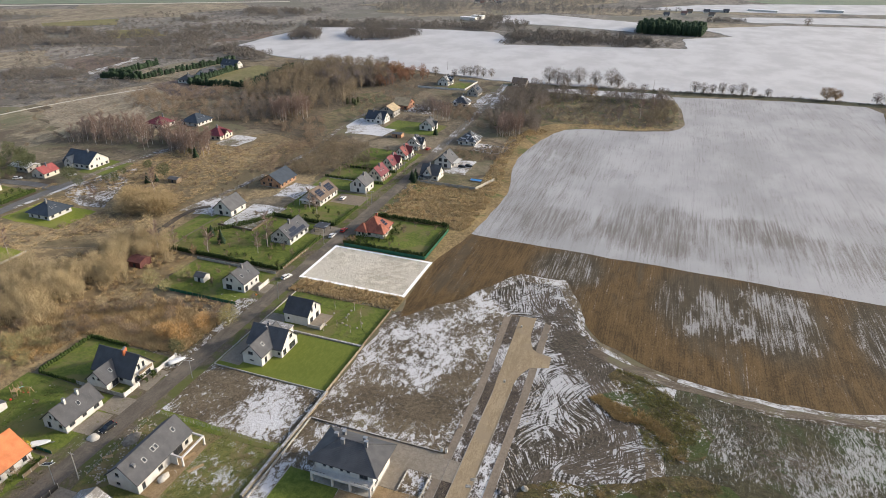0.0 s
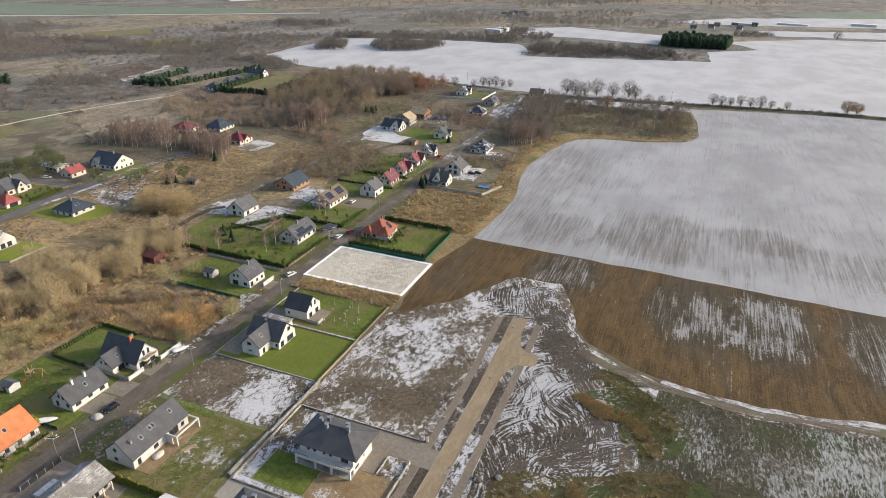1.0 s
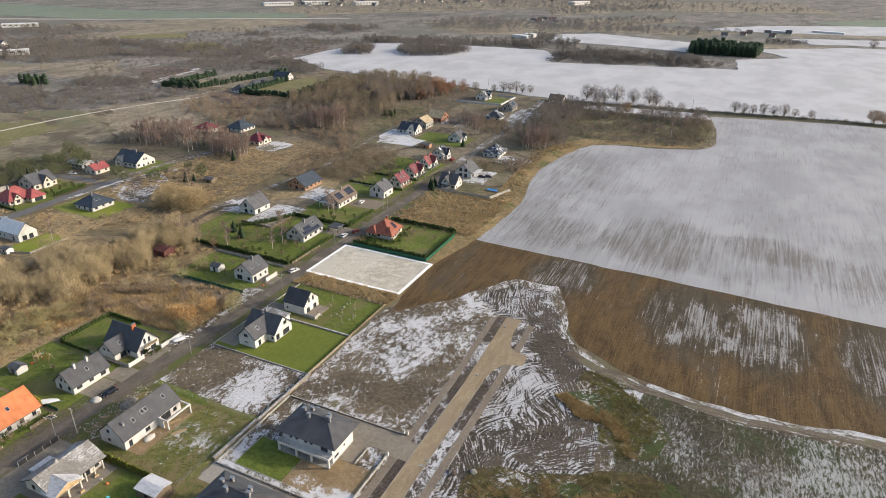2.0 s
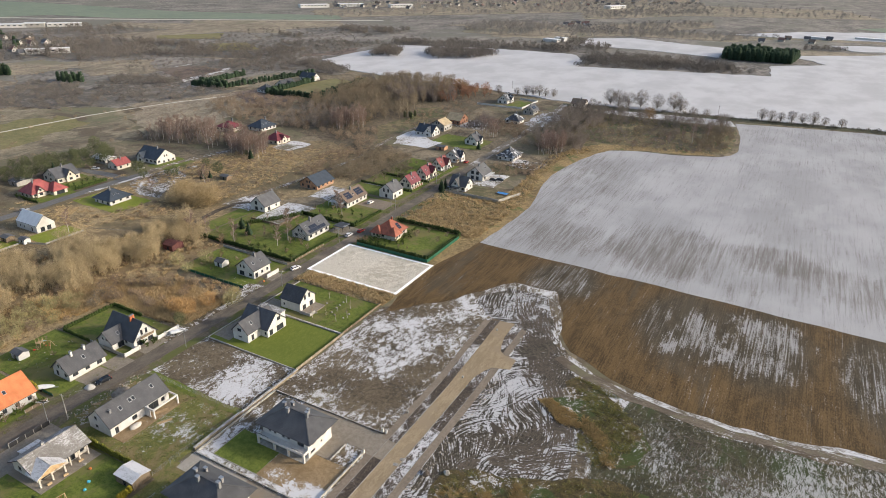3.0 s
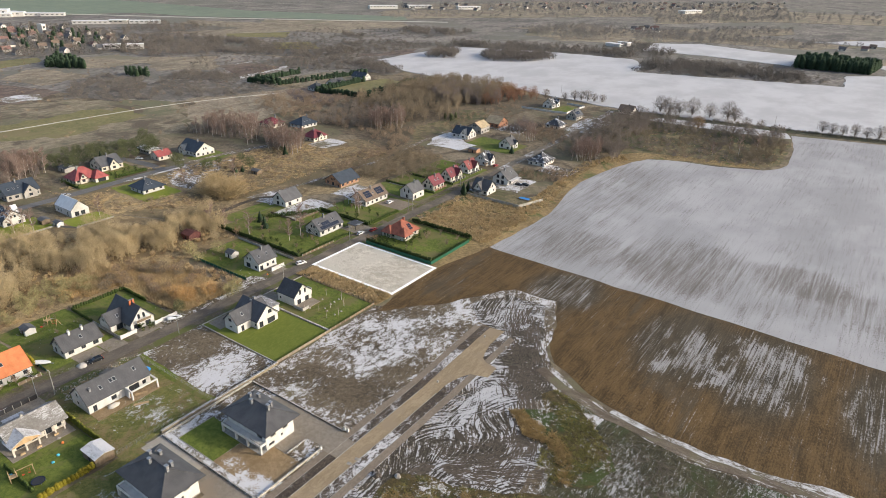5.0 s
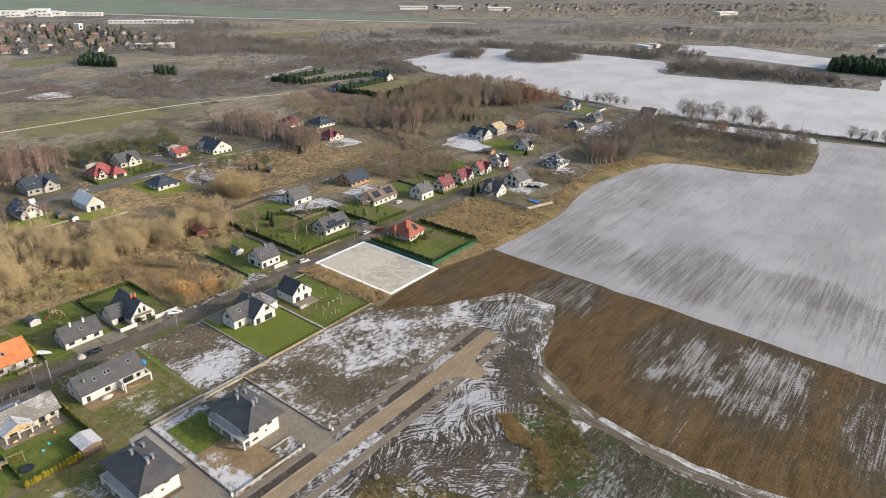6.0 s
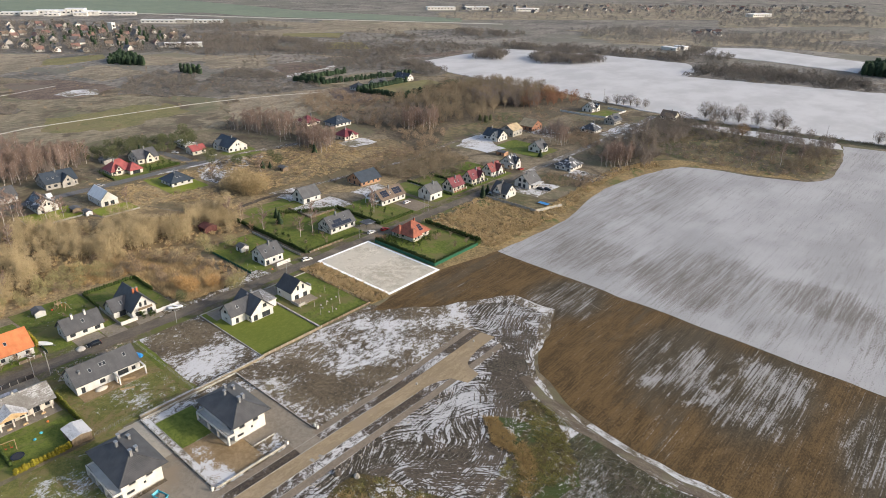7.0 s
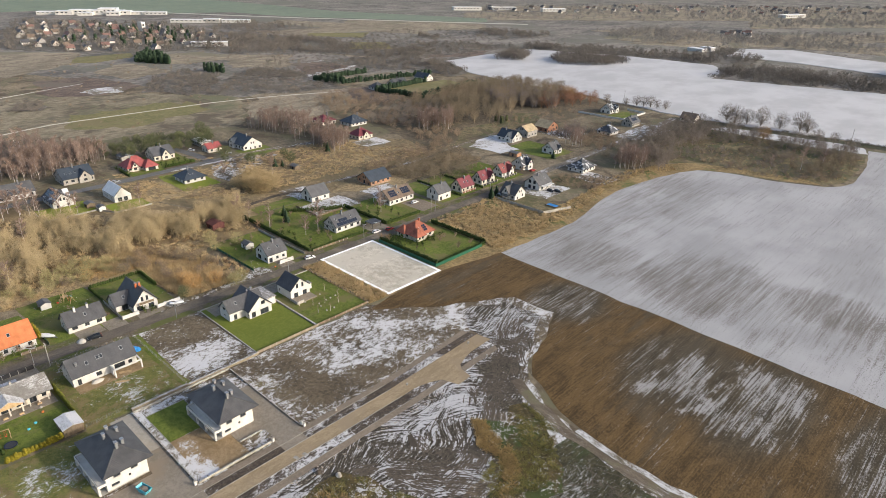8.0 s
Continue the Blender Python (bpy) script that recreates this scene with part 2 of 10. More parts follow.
def plough_material(name, places, grey):
    """Ploughed soil: soft furrows, broad bands of warmer and darker earth, and snow lying in broken lines along the furrows."""
    m, n, l, b = nodes_of(name, 0.95)
    rows = noise_at(n, l, 1.6, 4, (1, 0.03, 1), 1.0, 0.6)
    lines = noise_at(n, l, 2.4, 3, (1, 0.015, 1), 1.0, 0.6)
    bands = noise_at(n, l, 0.10, 3, (1, 0.06, 1), 0, 0.6)
    clod = noise_at(n, l, 2.2, 7, (1, 0.5, 1), 6, 0.8)
    swirl = noise_at(n, l, 0.22, 6, (1, 0.35, 1), -20, 0.65, 0.8)
    wide = noise_at(n, l, 0.03, 5, warp=0.5)
    s = arith(n, l, "ADD", arith(n, l, "MULTIPLY", lines, 0.20), arith(n, l, "ADD", arith(n, l, "MULTIPLY", clod, 0.5), arith(n, l, "MULTIPLY", swirl, 0.30)))
    col = mix(n, l, ramp(n, l, s, 0.40, 0.60), (0.045, 0.028, 0.011), (0.140, 0.088, 0.035))
    dull = mix(n, l, ramp(n, l, s, 0.38, 0.62), (0.032, 0.027, 0.018), (0.086, 0.071, 0.048))
    col = mix(n, l, arith(n, l, "MULTIPLY", arith(n, l, "MINIMUM", spots(n, l, grey), 1.0), 0.85), col, dull)
    col = mix(n, l, arith(n, l, "MULTIPLY", ramp(n, l, arith(n, l, "ADD", arith(n, l, "MULTIPLY", bands, 0.5), arith(n, l, "MULTIPLY", wide, 0.5)), 0.50, 0.60), 0.6), col, (0.074, 0.060, 0.040))
    p = arith(n, l, "ADD", arith(n, l, "MULTIPLY", rows, 0.42), arith(n, l, "ADD", arith(n, l, "MULTIPLY", clod, 0.40), arith(n, l, "MULTIPLY", swirl, 0.18)))
    p = arith(n, l, "ADD", p, arith(n, l, "ADD", spots(n, l, places, True), arith(n, l, "MULTIPLY", arith(n, l, "SUBTRACT", wide, 0.5), 0.12)))
    col = mix(n, l, arith(n, l, "MULTIPLY", ramp(n, l, p, 0.565, 0.66), 0.47), col, SNOW)
    l.new(col, b.inputs["Base Color"])
    bump(n, l, b, s, 0.7, 0.25)
    return m


def snow_field_material(name, soil_at, band, places=None, low=(0.34, 0.338, 0.347), high=(0.43, 0.427, 0.438)):
    """Snow over drilled rows: soil shows as specks and short lines along the rows, most in some places."""
    m, n, l, b = nodes_of(name, 0.8)
    rows = noise_at(n, l, 0.95, 4, (1, 0.035, 1), 0, 0.7)
    rows_b = noise_at(n, l, 0.24, 3, (1, 0.02, 1), 0, 0.6)
    fine = noise_at(n, l, 2.4, 4, (1, 0.6, 1), 0, 0.66)
    blot = noise_at(n, l, 0.16, 4, (1, 0.35, 1), 0, 0.6)
    wide = noise_at(n, l, 0.011, 6, (0.8, 1.6, 1), 0, 0.65, 0.5)
    s = arith(n, l, "ADD", arith(n, l, "MULTIPLY", rows, 0.28), arith(n, l, "MULTIPLY", fine, 0.42))
    s = arith(n, l, "ADD", s, arith(n, l, "ADD", arith(n, l, "MULTIPLY", rows_b, 0.06), arith(n, l, "MULTIPLY", blot, 0.12)))
    s = arith(n, l, "ADD", s, arith(n, l, "MULTIPLY", wide, band))
    if places:
        s = arith(n, l, "ADD", s, spots(n, l, places))
    k = arith(n, l, "MULTIPLY", ramp(n, l, s, soil_at - 0.055, soil_at + 0.07), 0.82)
    tone = mix(n, l, ramp(n, l, noise_at(n, l, 0.03, 5, (1, 0.6, 1)), 0.35, 0.65), low, high)
    l.new(mix(n, l, k, tone, (0.104, 0.086, 0.067)), b.inputs["Base Color"])
    bump(n, l, b, arith(n, l, "ADD", rows, fine), 0.4, 0.12)
    return m


m_litter = earth("leaf_litter", (0.112, 0.082, 0.045), (0.380, 0.282, 0.152), (0.190, 0.138, 0.074), 0.55, 0.05, 0.045, 0.53, relief=0.5)
m_brushfloor = earth("brush_floor", (0.080, 0.073, 0.064), (0.225, 0.200, 0.168), (0.13, 0.115, 0.095), 0.10, 0.02, 0.02, 0.53, relief=0.6, grit=0.5)
m_tussock = earth("tussocky_heath", (0.105, 0.080, 0.046), (0.36, 0.275, 0.155), (0.150, 0.118, 0.066), 0.45, 0.035, 0.03, 0.54, relief=0.5)
m_copsefloor = earth("copse_grass", (0.085, 0.074, 0.040), (0.235, 0.190, 0.105), (0.085, 0.088, 0.042), 0.30, 0.03, 0.035, 0.53, relief=0.5, second=((0.120, 0.092, 0.060), 0.06, 0.56))
m_woodfloor = earth("wood_litter", (0.068, 0.054, 0.038), (0.190, 0.150, 0.100), (0.105, 0.088, 0.056), 0.30, 0.03, 0.045, 0.53, relief=0.5)
m_bank = earth("grassy_bank", (0.045, 0.050, 0.030), (0.120, 0.105, 0.065), (0.065, 0.070, 0.036), 0.5, 0.05, 0.05, 0.53, relief=0.3)
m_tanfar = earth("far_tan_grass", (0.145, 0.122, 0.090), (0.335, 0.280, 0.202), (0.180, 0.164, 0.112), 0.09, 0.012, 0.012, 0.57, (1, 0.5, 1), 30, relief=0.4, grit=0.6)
m_heather = earth("dark_heather", (0.088, 0.066, 0.054), (0.200, 0.150, 0.120), (0.15, 0.125, 0.100), 0.10, 0.02, 0.02, 0.56, (1, 0.5, 1), 30, relief=0.5, grit=0.6)
m_tarmac = earth("tarmac", (0.105, 0.104, 0.104), (0.160, 0.157, 0.154), (0.13, 0.125, 0.118), 0.5, 0.08, 0.08, 0.60, (1, 0.3, 1), rough=0.8, relief=0.02)
m_wetdirt = earth("wet_dirt", (0.055, 0.045, 0.035), (0.120, 0.098, 0.074), None, 0.9, 0.1, 0.1, 0.5, relief=0.1)


def rut_material(name, dark, light, at, places, snow_col):
    """Mud torn by wheels: snow and mud lie in bent streaks that follow two ways across the ground."""
    m, n, l, b = nodes_of(name, 0.95)
    g = n.new("ShaderNodeNewGeometry")
    w = n.new("ShaderNodeTexNoise")
    w.inputs["Scale"].default_value, w.inputs["Detail"].default_value = 0.03, 1
    l.new(g.outputs["Position"], w.inputs["Vector"])
    off = n.new("ShaderNodeVectorMath")
    off.operation = "MULTIPLY_ADD"
    l.new(w.outputs["Color"], off.inputs[0])
    off.inputs[1].default_value = (26, 26, 0)
    l.new(g.outputs["Position"], off.inputs[2])

    def streaks(scale, turn, along, detail=4):
        mp = n.new("ShaderNodeMapping")
        mp.inputs["Rotation"].default_value = (0, 0, radians(turn))
        mp.inputs["Scale"].default_value = (1, along, 1)
        mp2 = n.new("ShaderNodeMapping")
        l.new(off.outputs["Vector"], mp2.inputs["Vector"])
        mp2.inputs["Rotation"].default_value = (0, 0, radians(turn))
        mp.inputs["Rotation"].default_value = (0, 0, 0)
        l.new(mp2.outputs["Vector"], mp.inputs["Vector"])
        t = n.new("ShaderNodeTexNoise")
        t.inputs["Scale"].default_value, t.inputs["Detail"].default_value, t.inputs["Roughness"].default_value = scale, detail, 0.65
        l.new(mp.outputs["Vector"], t.inputs["Vector"])
        return t.outputs["Fac"]

    one, two = streaks(2.0, 38, 0.06), streaks(2.1, -24, 0.07)
    turn_at = ramp(n, l, noise_at(n, l, 0.06, 3), 0.40, 0.60)
    flow = arith(n, l, "ADD", arith(n, l, "MULTIPLY", one, turn_at), arith(n, l, "MULTIPLY", two, arith(n, l, "SUBTRACT", 1.0, turn_at)))
    fine = noise_at(n, l, 1.4, 6, rough=0.7)
    wide = noise_at(n, l, 0.06, 5, warp=0.5)
    p = arith(n, l, "ADD", arith(n, l, "MULTIPLY", flow, 0.48), arith(n, l, "ADD", arith(n, l, "MULTIPLY", fine, 0.24), arith(n, l, "MULTIPLY", wide, 0.28)))
    if places:
        p = arith(n, l, "ADD", p, spots(n, l, places))
    col = mix(n, l, ramp(n, l, arith(n, l, "ADD", arith(n, l, "MULTIPLY", flow, 0.5), arith(n, l, "MULTIPLY", fine, 0.5)), 0.42, 0.58), dark, light)
    col = mix(n, l, ramp(n, l, p, at - 0.02, at + 0.022), col, snow_col)
    l.new(col, b.inputs["Base Color"])
    bump(n, l, b, arith(n, l, "ADD", flow, arith(n, l, "MULTIPLY", fine, 0.4)), 0.8, 0.35)
    return m


m_rut = rut_material("rutted_mud", (0.034, 0.029, 0.022), (0.106, 0.090, 0.067), 0.518, [(-33, 203, 14, 13, 0.018), (-17, 178, 7, 9, -0.06), (-12, 145, 14, 22, 0.025), (-8, 168, 14, 8, -0.015)], (0.45, 0.45, 0.465))
m_snowgrass = earth("frosted_grass", (0.028, 0.028, 0.015), (0.084, 0.074, 0.040), (0.040, 0.052, 0.019), 0.6, 0.05, 0.05, 0.55,
                    snow=(1.3, 0.536, 0.026, (1, 0.3, 1), 78, 0.03, 0.30), relief=0.3, where=[(95, 140, 50, 30, 0.02), (60, 142, 24, 20, 0.015), (40, 128, 12, 8, -0.03)], thin=0.58)
m_plough = plough_material("ploughed_soil", [(29, 214, 12, 24, 0.105), (15, 216, 9, 22, 0.060), (50, 218, 17, 34, 0.125), (80, 216, 12, 30, 0.075), (104, 212, 18, 30, 0.07), (-27, 231, 19, 19, 0.085)],
                           [(24, 220, 22, 36, 1.0), (50, 218, 20, 38, 1.0), (-26, 231, 20, 22, 1.0), (84, 216, 16, 40, 1.0), (120, 210, 26, 40, 1.0)])
m_snowfield = snow_field_material("snowy_drilled_field", 0.554, 0.13, [(6, 284, 34, 42, 0.058), (50, 297, 26, 20, 0.058), (95, 280, 45, 26, 0.045), (-55, 330, 36, 120, 0.028), (-35, 275, 30, 22, 0.03), (20, 275, 120, 44, 0.012), (27, 270, 9, 40, -0.02), (20, 248, 120, 10, -0.02), (60, 420, 140, 120, -0.02)], (0.305, 0.303, 0.309), (0.39, 0.387, 0.396))
m_snowfar = snow_field_material("far_snow", 0.715, 0.24, None, (0.42, 0.418, 0.426), (0.51, 0.507, 0.515))

m_white = paint("white_render", (0.57, 0.563, 0.545), 0.8, 0.06, 0.5, grime=((0.51, 0.49, 0.455), 0.25, 0.62))
m_cream = paint("cream_render", (0.58, 0.535, 0.465), 0.8, 0.06, 0.5)
m_pinkish = paint("beige_render", (0.64, 0.60, 0.55), 0.8, 0.06, 0.5)
m_greywall = paint("grey_blockwork", (0.36, 0.345, 0.32), 0.9, 0.10, 0.6)
m_brick = paint("red_brick", (0.30, 0.155, 0.10), 0.9, 0.14, 1.2, vary=0.15)
m_woodwall = paint("orange_brick", (0.40, 0.235, 0.145), 0.8, 0.14, 1.0)
m_roof_grey = paint("graphite_tiles", (0.088, 0.089, 0.094), 0.55, 0.10, 0.4, vary=0.1)
m_roof_mid = paint("grey_tiles", (0.094, 0.096, 0.104), 0.6, 0.10, 0.4, vary=0.1)
m_roof_dark = paint("anthracite_tiles", (0.070, 0.073, 0.080), 0.5, 0.10, 0.4)
m_roof_navy = paint("navy_tiles", (0.048, 0.061, 0.080), 0.5, 0.10, 0.4)
# Red dulled towards grey: haze is put into these far tiles.
m_roof_dull = paint("hazed_red_tiles", (0.205, 0.125, 0.108), 0.7, 0.12, 0.4)
m_roof_red = paint("red_tiles", (0.215, 0.062, 0.060), 0.6, 0.12, 0.5)
m_roof_coral = paint("coral_tiles", (0.300, 0.082, 0.080), 0.6, 0.12, 0.5)
m_roof_maroon = paint("maroon_tiles", (0.170, 0.042, 0.052), 0.55, 0.12, 0.5)
m_roof_orange = paint("orange_tiles", (0.56, 0.20, 0.085), 0.65, 0.10, 0.5)
m_roof_brick = paint("terracotta_tiles", (0.32, 0.112, 0.072), 0.6, 0.14, 0.5)
m_roof_brown = paint("brown_tiles", (0.185, 0.140, 0.108), 0.7, 0.12, 0.5)
m_roof_tan = paint("roof_boarding", (0.42, 0.335, 0.215), 0.8, 0.12, 0.5)
m_roof_white = paint("white_sheet_roof", (0.74, 0.745, 0.75), 0.5, 0.05, 0.4)
m_roof_snowy = paint("snow_dusted_tiles", (0.26, 0.248, 0.235), 0.75, 0.10, 0.6, grime=((0.50, 0.50, 0.52), 1.6, 0.56))
m_roof_tilesnow = earth("snow_flecked_tiles", (0.175, 0.165, 0.150), (0.255, 0.243, 0.225), None, 1.5, 0.2, 0.1, 0.5, snow=(1.5, 0.545, 0.03, (1.6, 0.5, 1), 0, 0.14, 0.35), rough=0.7, relief=0.02, thin=0.8)
m_roof_undersnow = earth("snow_covered_sheet", (0.30, 0.30, 0.30), (0.36, 0.355, 0.35), None, 1.5, 0.2, 0.1, 0.5, snow=(1.2, 0.46, 0.05, (0.6, 1.8, 1), 0, 0.14, 0.3), rough=0.7, relief=0.02)
m_palepave = earth("pale_slabs", (0.29, 0.265, 0.225), (0.38, 0.348, 0.30), (0.33, 0.29, 0.235), 0.9, 0.1, 0.08, 0.56, rough=0.85, relief=0.02)
m_roof_frost = paint("frosted_dark_tiles", (0.055, 0.06, 0.07), 0.6, 0.10, 0.6, grime=((0.55, 0.57, 0.60), 0.3, 0.58))
m_trim = paint("dark_trim", (0.035, 0.035, 0.038), 0.5, 0.1, 1.0)
m_frame = paint("white_frame", (0.62, 0.62, 0.61), 0.5, 0.05, 1.0)
m_frame_dark = paint("dark_frame", (0.05, 0.05, 0.052), 0.5, 0.05, 1.0)
m_concrete = paint("concrete", (0.36, 0.345, 0.31), 0.9, 0.12, 0.8, grime=((0.24, 0.22, 0.19), 0.5, 0.6))
m_wall_tan = paint("concrete_fence_panel", (0.245, 0.205, 0.15), 0.9, 0.12, 0.5, vary=0.12)
m_kerb = paint("kerbstone", (0.33, 0.315, 0.285), 0.9, 0.12, 0.8, vary=0.15)
m_metal = paint("galvanised_steel", (0.42, 0.43, 0.44), 0.4, 0.06, 1.0, metal=0.7)
m_chimney = paint("chimney_metal", (0.20, 0.205, 0.215), 0.5, 0.1, 1.0)
m_chimney_brick = paint("chimney_brick", (0.42, 0.13, 0.06), 0.85, 0.12, 2.0)
m_solar = paint("solar_cells", (0.028, 0.036, 0.058), 0.16, 0.1, 1.0)
m_tyre = paint("rubber", (0.02, 0.02, 0.02), 0.8, 0.1, 2.0)
m_car_black = paint("black_car_paint", (0.014, 0.017, 0.022), 0.25, 0.05, 1.0)
m_car_white = paint("white_car_paint", (0.68, 0.68, 0.67), 0.3, 0.03, 1.0)
m_car_red = paint("red_car_paint", (0.32, 0.03, 0.025), 0.3, 0.05, 1.0)
m_car_silver = paint("silver_car_paint", (0.40, 0.41, 0.42), 0.3, 0.05, 1.0, metal=0.5)
m_tarp = paint("blue_tarpaulin", (0.03, 0.22, 0.55), 0.45, 0.12, 1.5)
m_cyan = paint("cyan_plastic", (0.10, 0.48, 0.60), 0.4, 0.08, 1.0)
m_redplastic = paint("red_plastic", (0.55, 0.05, 0.03), 0.4, 0.08, 1.0)
m_orangeplastic = paint("orange_plastic", (0.65, 0.20, 0.05), 0.4, 0.08, 1.0)
m_timber = paint("raw_timber", (0.42, 0.30, 0.17), 0.8, 0.12, 1.5, vary=0.2)
m_oldwood = paint("weathered_wood", (0.17, 0.13, 0.09), 0.85, 0.14, 1.5, vary=0.2)
m_redwood = paint("dark_red_boards", (0.115, 0.045, 0.042), 0.85, 0.18, 1.2)
m_rubble = paint("rubble", (0.33, 0.29, 0.24), 0.95, 0.18, 0.9, vary=0.3)
m_heap = paint("pale_sand_heap", (0.50, 0.47, 0.42), 0.95, 0.08, 0.9)
m_greenfence = paint("green_mesh_fence", (0.018, 0.105, 0.062), 0.5, 0.08, 1.0)
# White of the graphic plot outline; no real strip lies there.
m_outline = paint("white_plot_outline", (0.95, 0.95, 0.94), 0.6, 0.02, 1.0)
m_stone = paint("stone", (0.42, 0.39, 0.34), 0.9, 0.15, 1.0, vary=0.2)
m_water = paint("puddle_water", (0.085, 0.070, 0.052), 0.15, 0.05, 0.5)

m_glass, _n, _l, _b = nodes_of("window_glass", 0.06)
_b.inputs["Base Color"].default_value = (0.030, 0.036, 0.044, 1)
_b.inputs["Specular IOR Level"].default_value = 0.6

m_twig_tan = leafy("tan_twigs", (0.265, 0.210, 0.122), (0.56, 0.452, 0.275))
m_twig_amber = leafy("amber_twigs", (0.33, 0.195, 0.080), (0.60, 0.39, 0.175))
m_twig_willow = leafy("willow_twigs", (0.235, 0.178, 0.095), (0.48, 0.37, 0.21))
m_twig_olive = leafy("olive_twigs", (0.21, 0.185, 0.085), (0.46, 0.41, 0.21))
m_twig_olive2 = leafy("olive_brown_twigs", (0.135, 0.108, 0.074), (0.310, 0.250, 0.172), 0.3, broad=0.03)
m_twig_mauve = leafy("mauve_birch_twigs", (0.130, 0.108, 0.097), (0.285, 0.240, 0.212), 0.3, broad=0.03)
m_twig_oak = leafy("russet_leaves", (0.175, 0.092, 0.058), (0.36, 0.200, 0.125))
m_twig_hedge = leafy("dark_hedge_twigs", (0.072, 0.066, 0.046), (0.165, 0.145, 0.100))
m_twig_brown = leafy("brown_twigs", (0.16, 0.120, 0.084), (0.36, 0.272, 0.190))
m_twig_grey = leafy("grey_brown_twigs", (0.135, 0.114, 0.096), (0.290, 0.246, 0.206), 0.3, broad=0.02)
m_twig_far = leafy("far_grey_twigs", (0.100, 0.090, 0.080), (0.230, 0.202, 0.174), 0.3, broad=0.02)
m_twig_red = leafy("reddish_birch_twigs", (0.175, 0.126, 0.103), (0.37, 0.275, 0.228))
m_twig_rust = leafy("rust_leaves", (0.20, 0.134, 0.078), (0.42, 0.290, 0.168))
m_bark = leafy("dark_bark", (0.12, 0.095, 0.075), (0.22, 0.18, 0.145))
m_birch_bark = leafy("birch_bark", (0.36, 0.32, 0.29), (0.60, 0.56, 0.52))
m_needle = leafy("conifer_needles", (0.020, 0.040, 0.024), (0.055, 0.088, 0.045))
m_pine = leafy("pine_needles", (0.058, 0.072, 0.036), (0.155, 0.162, 0.078))
m_thuja = leafy("thuja_leaf", (0.026, 0.050, 0.012), (0.085, 0.120, 0.026))
m_gold = leafy("golden_thuja_leaf", (0.13, 0.115, 0.012), (0.36, 0.30, 0.030))
m_gold_green = leafy("yellow_green_thuja_leaf", (0.060, 0.075, 0.012), (0.185, 0.185, 0.028))
m_hedge = leafy("dark_hedge_leaf", (0.022, 0.042, 0.012), (0.060, 0.090, 0.022))
m_straw = leafy("straw_grass", (0.34, 0.225, 0.098), (0.68, 0.48, 0.235))
# Remote twigs paled: the haze of distance is put into their colour.
m_twig_remote = leafy("haze_paled_twigs", (0.165, 0.155, 0.143), (0.335, 0.312, 0.288), 0.3, broad=0.02)
m_drygrass = leafy("dry_grass", (0.30, 0.222, 0.120), (0.60, 0.46, 0.262))
m_weedstem = leafy("weed_stems", (0.235, 0.165, 0.075), (0.50, 0.36, 0.165))
m_weedgreen = leafy("green_weeds", (0.12, 0.115, 0.04), (0.29, 0.25, 0.085))
m_grass = leafy("meadow_grass", (0.085, 0.100, 0.026), (0.200, 0.195, 0.065))

# ---- building helpers ----
from mathutils import geometry


